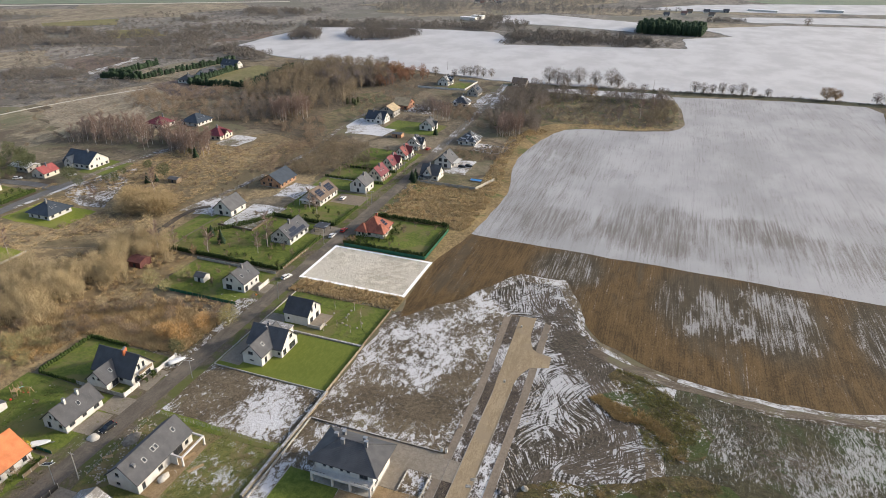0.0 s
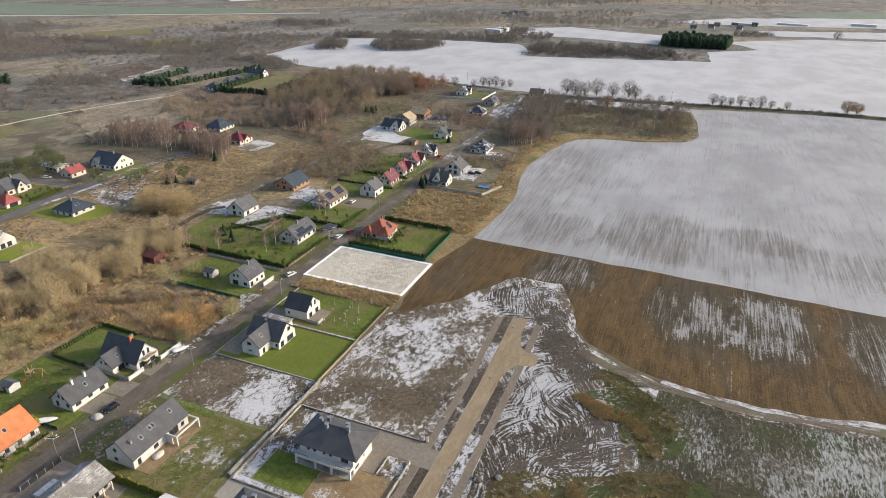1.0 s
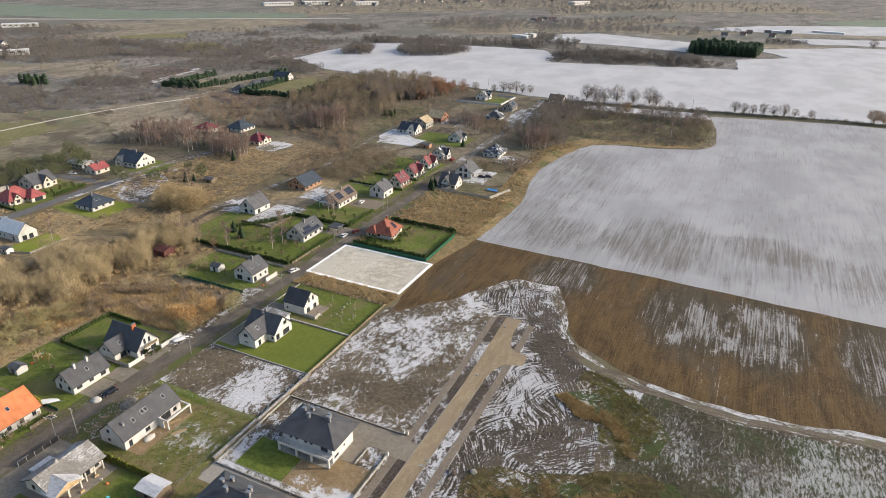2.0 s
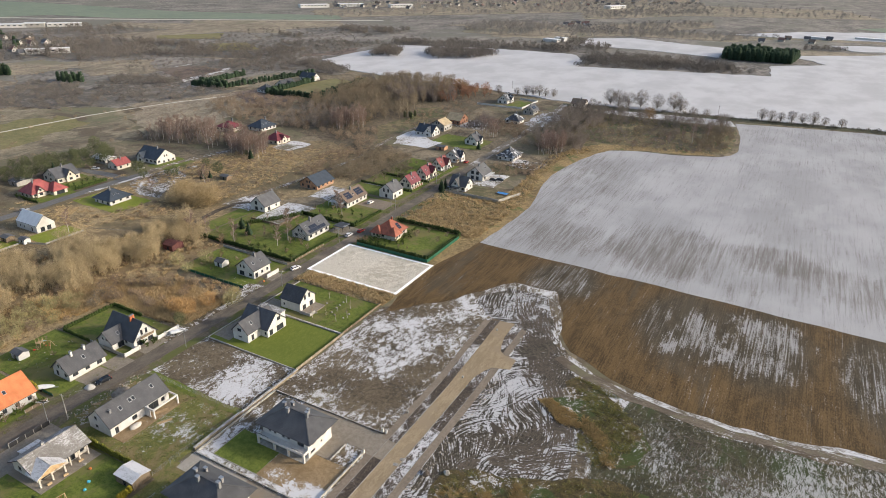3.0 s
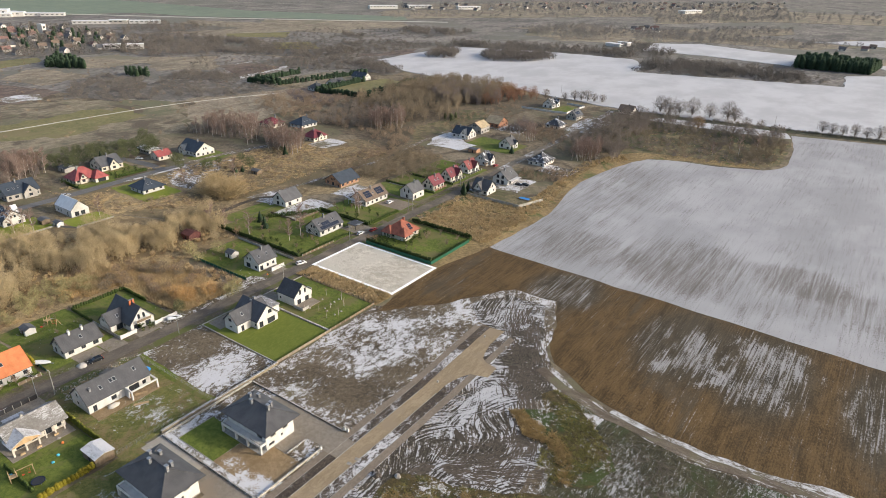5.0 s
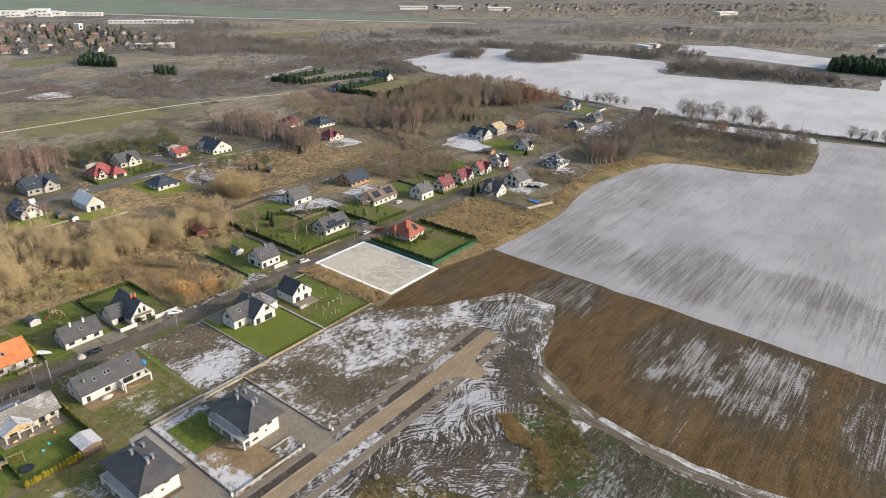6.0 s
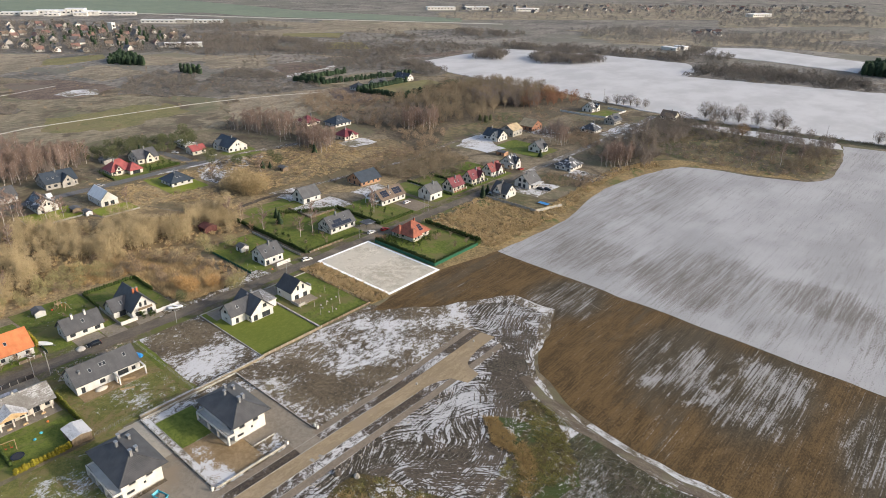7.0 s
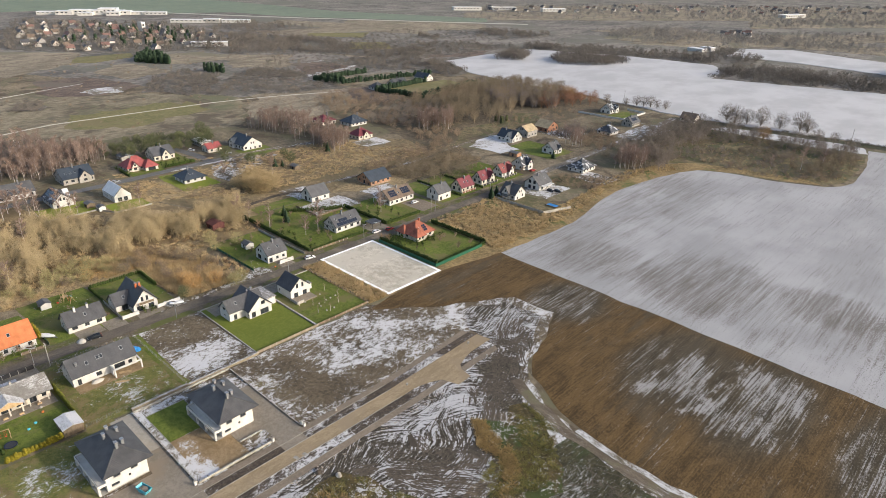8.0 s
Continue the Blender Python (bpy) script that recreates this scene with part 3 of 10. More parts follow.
class Shape:
    """Collects vertices and faces for one mesh."""

    def __init__(self):
        self.v, self.f = [], []

    def face(self, *pts):
        k = len(self.v)
        self.v.extend(tuple(p) for p in pts)
        self.f.append(tuple(range(k, k + len(pts))))

    def box(self, x0, y0, z0, x1, y1, z1, lean=0.0):
        k = len(self.v)
        a = lean
        self.v += [(x0, y0, z0), (x1, y0, z0), (x1, y1, z0), (x0, y1, z0),
                   (x0 + a, y0 + a, z1), (x1 - a, y0 + a, z1), (x1 - a, y1 - a, z1), (x0 + a, y1 - a, z1)]
        self.f += [tuple(k + i for i in q) for q in ((3, 2, 1, 0), (4, 5, 6, 7), (0, 1, 5, 4), (1, 2, 6, 5), (2, 3, 7, 6), (3, 0, 4, 7))]

    def bar(self, a, b, w, h=None):
        """A bar of square section from a to b."""
        a, b = Vector(a), Vector(b)
        d = (b - a).normalized()
        s = d.cross(Vector((0, 0, 1)))
        s = s.normalized() if s.length > 1e-4 else Vector((1, 0, 0))
        u = s.cross(d).normalized()
        h = w if h is None else h
        k = len(self.v)
        for p in (a, b):
            for i, j in ((-1, -1), (1, -1), (1, 1), (-1, 1)):
                self.v.append(tuple(p + s * (i * w / 2) + u * (j * h / 2)))
        self.f += [tuple(k + i for i in q) for q in ((0, 1, 2, 3), (7, 6, 5, 4), (0, 4, 5, 1), (1, 5, 6, 2), (2, 6, 7, 3), (3, 7, 4, 0))]

    def tube(self, a, b, r0, r1, n=8, caps=True):
        a, b = Vector(a), Vector(b)
        d = (b - a).normalized()
        s = d.cross(Vector((0, 0, 1)))
        s = s.normalized() if s.length > 1e-4 else Vector((1, 0, 0))
        u = s.cross(d).normalized()
        k = len(self.v)
        for p, r in ((a, r0), (b, r1)):
            for i in range(n):
                t = 2 * math.pi * i / n
                self.v.append(tuple(p + s * (r * math.cos(t)) + u * (r * math.sin(t))))
        for i in range(n):
            j = (i + 1) % n
            self.f.append((k + i, k + j, k + n + j, k + n + i))
        if caps:
            self.f.append(tuple(k + i for i in reversed(range(n))))
            self.f.append(tuple(k + n + i for i in range(n)))

    def slab(self, quad, t):
        """A flat polygon given thickness t below it along its normal."""
        p = [Vector(q) for q in quad]
        nrm = (p[1] - p[0]).cross(p[2] - p[0]).normalized()
        low = [q - nrm * t for q in p]
        k, n = len(self.v), len(p)
        self.v += [tuple(q) for q in p] + [tuple(q) for q in low]
        self.f.append(tuple(k + i for i in range(n)))
        self.f.append(tuple(k + n + i for i in reversed(range(n))))
        for i in range(n):
            j = (i + 1) % n
            self.f.append((k + j, k + i, k + n + i, k + n + j))

    def blob(self, c, r, rng, n=8, m=5, rough=0.2):
        """A lump with an uneven skin; r is its three half axes."""
        k = len(self.v)
        for i in range(m + 1):
            for j in range(n):
                a, b = math.pi * i / m, 2 * math.pi * (j + 0.5 * (i % 2)) / n
                q = 1 + rng.uniform(-rough, rough) if 0 < i < m else 1
                self.v.append((c[0] + r[0] * q * math.sin(a) * math.cos(b), c[1] + r[1] * q * math.sin(a) * math.sin(b), c[2] + r[2] * q * math.cos(a)))
        for i in range(m):
            for j in range(n):
                jj = (j + 1) % n
                self.f.append((k + i * n + j, k + (i + 1) * n + j, k + (i + 1) * n + jj, k + i * n + jj))

    def mesh(self, name, material, smooth=False):
        me = bpy.data.meshes.new(name)
        me.from_pydata(self.v, [], self.f)
        me.materials.append(material)
        if smooth:
            me.shade_smooth()
        me.update()
        return me


def part(name, shape, material, parent=None, label="", at=None, smooth=False):
    """Links a shape, or a mesh that is there already, as one object under its parent."""
    ob = new(name, shape if isinstance(shape, bpy.types.Mesh) else shape.mesh(name, material, smooth))
    if parent is not None:
        ob.parent = parent
    if at is not None:
        ob.matrix_basis = at
    return tagged(ob, label)


def thing(name, label, category, group="", kind="", at=None):
    ob = tagged(new(name), label, category, group, kind)
    ob.empty_display_size = 0.5
    if at is not None:
        ob.matrix_basis = at
    return ob


def cloud(name, verts, tris, material):
    """A mesh from numpy arrays of triangles."""
    me = bpy.data.meshes.new(name)
    me.vertices.add(len(verts))
    me.vertices.foreach_set("co", np.asarray(verts, dtype=np.float32).ravel())
    me.loops.add(len(tris) * 3)
    me.loops.foreach_set("vertex_index", np.asarray(tris, dtype=np.int32).ravel())
    me.polygons.add(len(tris))
    me.polygons.foreach_set("loop_start", np.arange(0, len(tris) * 3, 3, dtype=np.int32))
    me.materials.append(material)
    me.update(calc_edges=True)
    return me


def outline(points, step=6.0, wobble=0.8, seed=0):
    """A plan outline with its sides cut into short steps that wander a little."""
    out = []
    n = len(points)
    for i in range(n):
        a, b = Vector(points[i]), Vector(points[(i + 1) % n])
        k = max(1, int((b - a).length / step))
        for j in range(k):
            p = a.lerp(b, j / k)
            q = noise.noise_vector(Vector((p.x * 0.11 + seed, p.y * 0.11, 0.3 + seed)))
            out.append((p.x + q.x * wobble * 1.6, p.y + q.y * wobble * 1.6))
    return out


def sheet(name, points, z, material, label, category="ground", wobble=0.8, step=6.0, rounded=0, kind="structure"):
    """A piece of ground as a flat slab, its top at z, with a worn edge."""
    for _ in range(rounded):
        cut = []
        for i in range(len(points)):
            a, b = Vector(points[i]), Vector(points[(i + 1) % len(points)])
            cut += [tuple(a.lerp(b, 0.25)), tuple(a.lerp(b, 0.75))]
        points = cut
    pts = outline(points, step, wobble, len(name)) if wobble else points
    area = sum(a[0] * b[1] - a[1] * b[0] for a, b in zip(pts, pts[1:] + pts[:1]))
    pts = pts if area > 0 else pts[::-1]
    co, _, faces, *_ = geometry.delaunay_2d_cdt([Vector(p) for p in pts], [], [list(range(len(pts)))], 1, 1e-5)
    n = len(pts)
    verts = [(p.x, p.y, z) for p in co] + [(p[0], p[1], z) for p in pts] + [(p[0], p[1], -0.06) for p in pts]
    k = len(co)
    sides = [(k + i, k + n + i, k + n + (i + 1) % n, k + (i + 1) % n) for i in range(n)]
    me = bpy.data.meshes.new(name)
    me.from_pydata(verts, [], [tuple(f) for f in faces] + sides)
    me.update()
    me.materials.append(material)
    return tagged(new(name, me), label, category, kind=kind)



def rect(x0, y0, x1, y1):
    return [(x0, y0), (x1, y0), (x1, y1), (x0, y1)]


def band(line, width):
    """The outline of a strip of that width along a line."""
    left, right = [], []
    for i, p in enumerate(line):
        a, b = Vector(line[max(0, i - 1)]), Vector(line[min(len(line) - 1, i + 1)])
        d = (b - a).normalized()
        s = Vector((-d.y, d.x)) * width / 2
        left.append((p[0] + s.x, p[1] + s.y))
        right.append((p[0] - s.x, p[1] - s.y))
    return right + left[::-1]


def inside(p, poly):
    x, y = p
    hit = False
    for (x0, y0), (x1, y1) in zip(poly, poly[1:] + poly[:1]):
        if (y0 > y) != (y1 > y) and x < (x1 - x0) * (y - y0) / (y1 - y0) + x0:
            hit = not hit
    return hit


def strewn(poly, count, rng, apart=0.0, avoid=()):
    """Random places inside an outline, kept apart and out of other outlines."""
    xs, ys = [p[0] for p in poly], [p[1] for p in poly]
    got, tries = [], 0
    cells = {}
    while len(got) < count and tries < count * 30:
        tries += 1
        p = (rng.uniform(min(xs), max(xs)), rng.uniform(min(ys), max(ys)))
        if not inside(p, poly) or any(inside(p, a) for a in avoid):
            continue
        if apart:
            c = (int(p[0] / apart), int(p[1] / apart))
            near = [q for i in (-1, 0, 1) for j in (-1, 0, 1) for q in cells.get((c[0] + i, c[1] + j), ())]
            if any((p[0] - q[0]) ** 2 + (p[1] - q[1]) ** 2 < apart * apart for q in near):
                continue
            cells.setdefault(c, []).append(p)
        got.append(p)
    return got

# ---- the ground: one sheet to the horizon, then fields, yards and roads laid on it ----
def ground_sheet():
    xs = [-4600, -2600, -1400, -900, -600, -400, -250, -120, 0, 120, 300, 600, 1200, 2400, 4600]
    ys = [-1500, -400, -100, 0, 60, 120, 180, 250, 350, 500, 700, 1000, 1500, 2300, 3400, 4600]
    s = Shape()
    for x in xs:
        for y in ys:
            s.v.append((x, y, 0.0))
    k = len(ys)
    for i in range(len(xs) - 1):
        for j in range(k - 1):
            s.f.append((i * k + j, (i + 1) * k + j, (i + 1) * k + j + 1, i * k + j + 1))
    tagged(part("ground", s, m_ground), "brown winter heath with rough grass and bare soil", "ground", kind="structure")


ground_sheet()

FIELD = [(-71.5, 247.5), (-69.5, 277), (-69, 300), (-71, 315), (-76, 340), (-77.5, 360), (-76, 378), (-73, 400), (-68, 420), (-62, 433), (-50, 440), (-40, 443), (-18, 446.5),
         (5, 457), (12, 466), (15.5, 478), (13, 520), (9, 545), (4, 568), (54, 581), (97, 590), (152, 594), (160, 575), (152, 530), (160, 480), (330, 430), (330, 236)]
PLOUGH = [(-80, 216), (-77, 190), (-75, 173), (-61, 188), (-51, 206), (-43, 219), (-25, 219), (-17, 203), (-13, 190), (-7, 181), (9, 173), (30, 169),
          (46, 167), (72, 171), (130, 180), (330, 205), (330, 243), (-72.5, 248)]
SITE = [(-78, -40), (330, -40), (330, 204), (130, 179), (72, 170), (46, 166), (30, 168), (9, 172), (-7, 180), (-13, 189), (-17, 202), (-25, 220),
        (-43, 221), (-51, 207), (-61, 189), (-78, 175)]
sheet("far_heath", [(-4500, 250), (-700, 240), (-450, 330), (-430, 640), (-250, 700), (200, 760), (1500, 700), (4500, 900), (4500, 4500), (-4500, 4500)], 0.03,
      m_heath_far, "brown and olive heath reaching into the distance", "ground", 8, 60)
sheet("snow_field", FIELD, 0.06, m_snowfield, "drilled field under thin snow with soil showing in rows", "field", 0.45, 4)
sheet("ploughed_field", PLOUGH, 0.04, m_plough, "brown ploughed field with streaks of snow along the furrows", "field", 1.2, 4)
sheet("building_site", SITE, 0.03, m_mud, "muddy building land patched with melting snow", "ground", 1.0, 5)
sheet("rutted_ground", [(-23.5, 92), (12, 100), (10, 138), (4, 148), (-6, 153), (0, 166), (-7, 176), (-14, 186), (-20, 200), (-26, 214), (-42, 214), (-50, 200), (-42, 189), (-23.5, 188)],
      0.05, m_rut, "snowy mud torn up by wheel ruts", "ground", 1.5, 4)
sheet("frosted_pasture", [(16, 120), (40, 100), (330, 60), (330, 200), (130, 176), (72, 166.5), (46, 162.5), (30, 164.5), (17, 166), (14, 140)], 0.05,
      m_snowgrass, "rough pasture dusted with streaks of snow", "field", 1.5, 4)
sheet("weedy_mound", [(-3, 165), (-0.5, 168), (8, 166), (14.4, 164), (16.4, 158), (22.9, 155), (28, 147), (24, 138), (15.5, 134), (12.7, 142), (7, 146), (1, 147), (-6.4, 152.5), (0, 158)], 0.08, m_weed, "low mound overgrown with brown and green weeds", "ground", 2.2, 1.6)
sheet("weedy_strip", [(-18, 104), (-18, 113), (-11, 118), (2, 121), (18, 131), (30, 131), (40, 118), (40, 80), (-17, 80)], 0.07, m_weed, "overgrown strip of brown and green weeds", "ground", 1.5, 3)
sheet("field_track", band([(-9, 177), (-4, 174), (1, 171.5), (16, 167.6), (31, 165.8), (45, 165.6), (56, 167.2), (72, 169.8), (130, 178), (330, 203)], 3.6), 0.095,
      m_track, "dirt track with wheel lanes", "track", 0.7, 2)
sheet("track_snow", band([(17, 169.6), (31, 167.9), (45, 167.5), (56, 169.2), (72, 171.9), (130, 180.2), (330, 205)], 1.9), 0.11, m_tracksnow, "strip of snow left along the dirt track", "snow", 0.8, 1.5)
sheet("scrub_floor", [(-330, 0), (-320, 100), (-262, 118), (-246, 142), (-236, 166), (-214, 178), (-205, 203), (-188, 187), (-170, 184), (-168, 158), (-150, 152), (-132, 152), (-132, 127), (-164, 127), (-168, 40), (-170, 0)], 0.04,
      m_litter, "brown leaf litter and matted grass under scrub", "ground", 2.0, 5)
sheet("heath_rough", [(-246, 143), (-236, 167), (-213, 180), (-188, 188), (-187, 240), (-172, 262), (-172, 350), (-212, 346), (-240, 352), (-270, 318), (-281, 260), (-281, 150)], 0.036,
      m_tussock, "rough tan and brown heath grass", "grass", 2.5, 6)
sheet("wood_floor", [(-306, 365), (-250, 352), (-210, 342), (-203, 420), (-194, 470), (-194, 562), (-262, 590), (-330, 590), (-334, 470), (-318, 420)], 0.038, m_woodfloor, "brown leaf litter under bare trees", "ground", 3, 7)
sheet("wood_clearing", [(-236, 408), (-208, 366), (-200, 405), (-197, 456), (-224, 492), (-240, 474), (-226, 444)], 0.045, m_copsefloor, "olive and tan grass in a clearing of the wood", "grass", 3, 5)
sheet("copse_floor", [(-86, 433), (-65, 447), (-25, 450), (2, 460), (12, 476), (8, 548), (-35, 549), (-120, 543), (-128, 460), (-108, 418)], 0.037, m_copsefloor, "olive and tan rough grass of a half-open copse", "ground", 2, 6)
# estate: lots between the street and the new road
sheet("verge_east", rect(-121.5, 40, -117, 330), 0.058, m_verge, "muddy verge of the estate street", "verge", 0.5, 3)
sheet("verge_west", rect(-131, 40, -126.5, 330), 0.05, m_verge, "muddy grass verge of the estate street", "verge", 0.6, 3)
sheet("building_plot", rect(-117.5, 104, -78.5, 127.6), 0.06, m_mud, "bare muddy plot patched with snow", "plot", 0.4, 4)
sheet("rough_lot", rect(-117.5, 75, -79, 103.5), 0.07, m_lawn_worn, "worn grass garden with snow patches", "lawn", 0.3, 4)
sheet("fence_bank", rect(-117.4, 102.6, -79.2, 105.4), 0.082, m_lawn, "strip of green grass along a wire fence", "grass", 0.7, 1.5)
sheet("fence_bank", rect(-117.6, 99.0, -110, 104), 0.086, m_verge, "strip of mud and grass beside the street", "grass", 0.9, 1.5)
sheet("mown_lawn", rect(-117, 128.4, -79.2, 151.6), 0.08, m_lawn_mown, "even bright green mown lawn", "lawn", 0.0)
sheet("garden_lawn_dark_house", rect(-117, 152.8, -79.2, 175.5), 0.07, m_lawn, "green garden lawn with young trees", "lawn", 0.2, 4)
sheet("rough_strip", [(-120.5, 175.8), (-78, 175.8), (-77.5, 185), (-78, 217), (-121, 217)], 0.05, m_rough, "strip of tall dry tan grass", "grass", 0.5, 4)
sheet("plot_ground", rect(-121.0, 186.3, -78.9, 214.7), 0.12, m_plot, "vacant plot whitened by a graphic fill", "plot", 0.0)
sheet("red_house_lawn", rect(-119, 219, -82.4, 249.5), 0.08, m_lawn, "green lawn behind a clipped hedge", "lawn", 0.0)
sheet("tan_meadow", [(-121, 250), (-71, 250), (-69, 277), (-68.5, 300), (-71, 317), (-76, 342), (-77, 362), (-75.5, 380), (-72, 402), (-67, 422), (-60, 436), (-38, 446), (-17, 450), (4, 460), (-10, 464), (-45, 456), (-72, 446), (-86, 424), (-90, 360), (-87, 320), (-100, 302), (-121, 302)], 0.05,
      m_rough, "meadow of tall dry tan grass", "grass", 0.8, 4)
sheet("edge_grass", [(-82.2, 216), (-78, 216), (-72, 246), (-71.5, 250), (-82.2, 250)], 0.07, m_rough, "strip of dry grass along a field", "grass", 0.4, 3)
# house lots at the new road
sheet("back_lawn", rect(-73.0, 88.6, -58.4, 99.6), 0.09, m_lawn, "dark green lawn beside a villa", "lawn", 0.0)
sheet("sandy_yard", rect(-58.4, 87.4, -39.4, 101.6), 0.07, m_sand, "sandy yard with patches of snow", "yard", 0.3, 3)
sheet("house_drive", rect(-66, 109.2, -37.6, 116.8), 0.09, m_paving, "grey paved drive", "drive", 0.0)
sheet("house_drive", rect(-50, 101.6, -45.2, 109.2), 0.088, m_paving, "grey paved strip beside the house", "drive", 0.0)
sheet("front_bed", rect(-45.0, 101.8, -39.4, 108.6), 0.092, m_mud, "muddy bed with snow and debris", "yard", 0.3, 2)
sheet("pale_paving", rect(-77.6, 80.4, -58.6, 86.3), 0.094, m_palepave, "drive laid with pale slabs", "drive", 0.0)
sheet("twin_drive", rect(-58.6, 80.4, -37.6, 86.3), 0.09, m_paving, "grey paved drive", "drive", 0.0)
sheet("twin_drive", rect(-50.6, 60, -37.6, 80.4), 0.089, m_paving, "grey paved forecourt", "drive", 0.0)
sheet("twin_garden", rect(-79, 50, -68.5, 82), 0.062, m_lawn_worn, "worn grass with snow patches beside the house", "lawn", 0.3, 3)
sheet("twin_front", rect(-68.5, 50, -51, 68), 0.065, m_lawn_worn, "worn grass in front of the house", "lawn", 0.3, 3)
sheet("wall_strip", rect(-77.4, 86.9, -39.4, 88.6), 0.085, m_snowyard, "narrow strip of snow and soil along a low wall", "ground", 0.15, 2)
sheet("play_lawn", rect(-112, 44, -80.6, 74.6), 0.08, m_lawn, "dark green play lawn enclosed by thuja", "lawn", 0.0)
sheet("yard_porch_house", rect(-120.8, 46, -112, 75), 0.085, m_paving, "paved yard beside a bungalow", "yard", 0.0)
sheet("hedge_bank", band([(-140, 560), (-112, 565), (-40, 577), (22, 586), (90, 598), (168, 602), (330, 604)], 11), 0.075, m_bank, "dark grassy bank under a hedge", "verge", 1.0, 6)
# new road
sheet("gravel_road", [(-33.6, -30), (-28.6, -30), (-28.6, 145), (-29.9, 189), (-35.4, 188), (-33.6, 145)], 0.10, m_gravel, "new road bed of compacted tan sand", "road", 0.12, 3)
sheet("gravel_stub", [(-29.2, 148), (-28.3, 154), (-27.2, 157.5), (-25.6, 160.4), (-20.4, 162.2), (-20.8, 168.2), (-25.2, 168.8), (-27.2, 170.4), (-28.6, 174), (-30, 180)], 0.108, m_gravel, "sandy stub of a side road", "road", 0.2, 2)
sheet("soil_strip_west", [(-36.3, -30), (-33.5, -30), (-33.5, 145), (-35.2, 188), (-38.6, 187), (-36.3, 145)], 0.09, m_strip, "dark soil strip beside the new road", "verge", 0.15, 3)
sheet("soil_strip_east", [(-28.7, -30), (-25.4, -30), (-25.4, 145), (-26.6, 187), (-30, 187), (-28.7, 145)], 0.09, m_strip_snow, "dark soil strip with snow beside the new road", "verge", 0.15, 3)
sheet("footpath_west", [(-38.4, -30), (-36.25, -30), (-36.25, 145), (-38.4, 187), (-40.6, 186), (-38.4, 145)], 0.11, m_path, "paved footpath of the new road", "pavement", 0.0)
sheet("footpath_east", [(-25.5, -30), (-23.3, -30), (-23.3, 145), (-24.2, 186), (-26.5, 187), (-25.5, 145)], 0.101, m_path, "paved footpath of the new road", "pavement", 0.0)
sheet("road_crossing", rect(-39, 108.3, -33.4, 115.6), 0.115, m_paving, "paved drive crossing", "drive", 0.0)
sheet("road_crossing", rect(-39, 76, -33.4, 86.4), 0.115, m_paving, "paved drive crossing", "drive", 0.0)
sheet("muddy_shoulder", [(-131, 118), (-126.5, 118), (-126.5, 166), (-133, 164), (-137, 150), (-132, 136)], 0.075, m_mud, "dark muddy shoulder with snow beside the street", "verge", 0.8, 2)
# the estate street
sheet("street", band([(-124.3, -30), (-124.3, 60), (-123.7, 120), (-123.9, 200), (-124.6, 290), (-126.5, 350), (-128, 400), (-131, 470), (-137, 560)], 5.6), 0.10, m_asphalt,
      "worn grey asphalt street", "road", 0.15, 4)
sheet("icy_street", band([(-127.5, 352), (-128.6, 400), (-131.2, 470), (-137, 560)], 5.0), 0.112, m_icy, "icy stretch of the street", "road", 0.4, 3)
sheet("street_second", band([(-283, 60), (-283, 120), (-283, 165), (-284, 193), (-285, 206), (-284.5, 224), (-285, 238)], 6.0), 0.09, m_tarmac, "grey asphalt side street", "road", 0.3, 4)
sheet("street_branch", band([(-284, 223), (-303, 223), (-330, 219)], 5.5), 0.094, m_tarmac, "grey asphalt side street", "road", 0.3, 4)
sheet("street_snow", band([(-281.6, 196), (-281.2, 208), (-280.8, 224), (-281, 236)], 2.2), 0.104, m_snowyard, "snow lying along a side street", "snow", 0.5, 2)
sheet("street_second_ice", band([(-285, 238), (-285.5, 258), (-281, 285), (-276, 305)], 4.4), 0.10, m_track, "icy dirt end of the side street", "road", 0.6, 3)
sheet("lane", band([(-200, 192), (-202, 205), (-203.5, 216), (-203, 226), (-198, 232)], 3.0), 0.08, m_wetdirt, "dark dirt drive", "track", 0.3, 3)
sheet("lane", band([(-204, 236), (-201, 262), (-200, 276), (-198, 299), (-198, 330), (-202, 353), (-205, 380), (-207, 410), (-204, 440)], 3.0), 0.081, m_track, "dirt farm lane with traces of snow", "track", 0.5, 4)
sheet("heath_yard", [(-209, 222), (-196, 226), (-190, 240), (-200, 246), (-206, 238)], 0.074, m_snowyard, "dirt turning place patched with snow", "yard", 0.8, 2)
sheet("snowy_clearing", [(-267, 213), (-280, 222), (-281, 250), (-272, 262), (-264, 250), (-252, 230), (-244, 212), (-256, 209)], 0.055, m_mud, "muddy clearing with snow", "ground", 2.0, 3)
sheet("meadow_track", band([(-425, 100), (-439, 149), (-448, 185), (-446, 242), (-442, 309), (-436, 343), (-424, 384), (-408, 425)], 1.8), 0.20, m_heap, "pale sandy track across the heath", "track", 0.4, 6)
sheet("meadow_track", band([(-560, 140), (-576, 184), (-588, 219), (-602, 261)], 1.7), 0.20, m_heap, "pale sandy track across the heath", "track", 0.6, 6)
sheet("heath_meadow", [(-400, 90), (-432, 100), (-576, 150), (-590, 190), (-546, 241), (-500, 300), (-460, 338), (-412, 329), (-357, 284), (-350, 240), (-381, 215), (-385, 165)], 0.035, m_meadow, "olive and tan meadow", "grass", 6, 9)
sheet("heath_meadow", [(-470, 200), (-425, 190), (-400, 230), (-420, 290), (-460, 300)], 0.045, m_paddock, "olive green wet meadow", "grass", 9, 7)
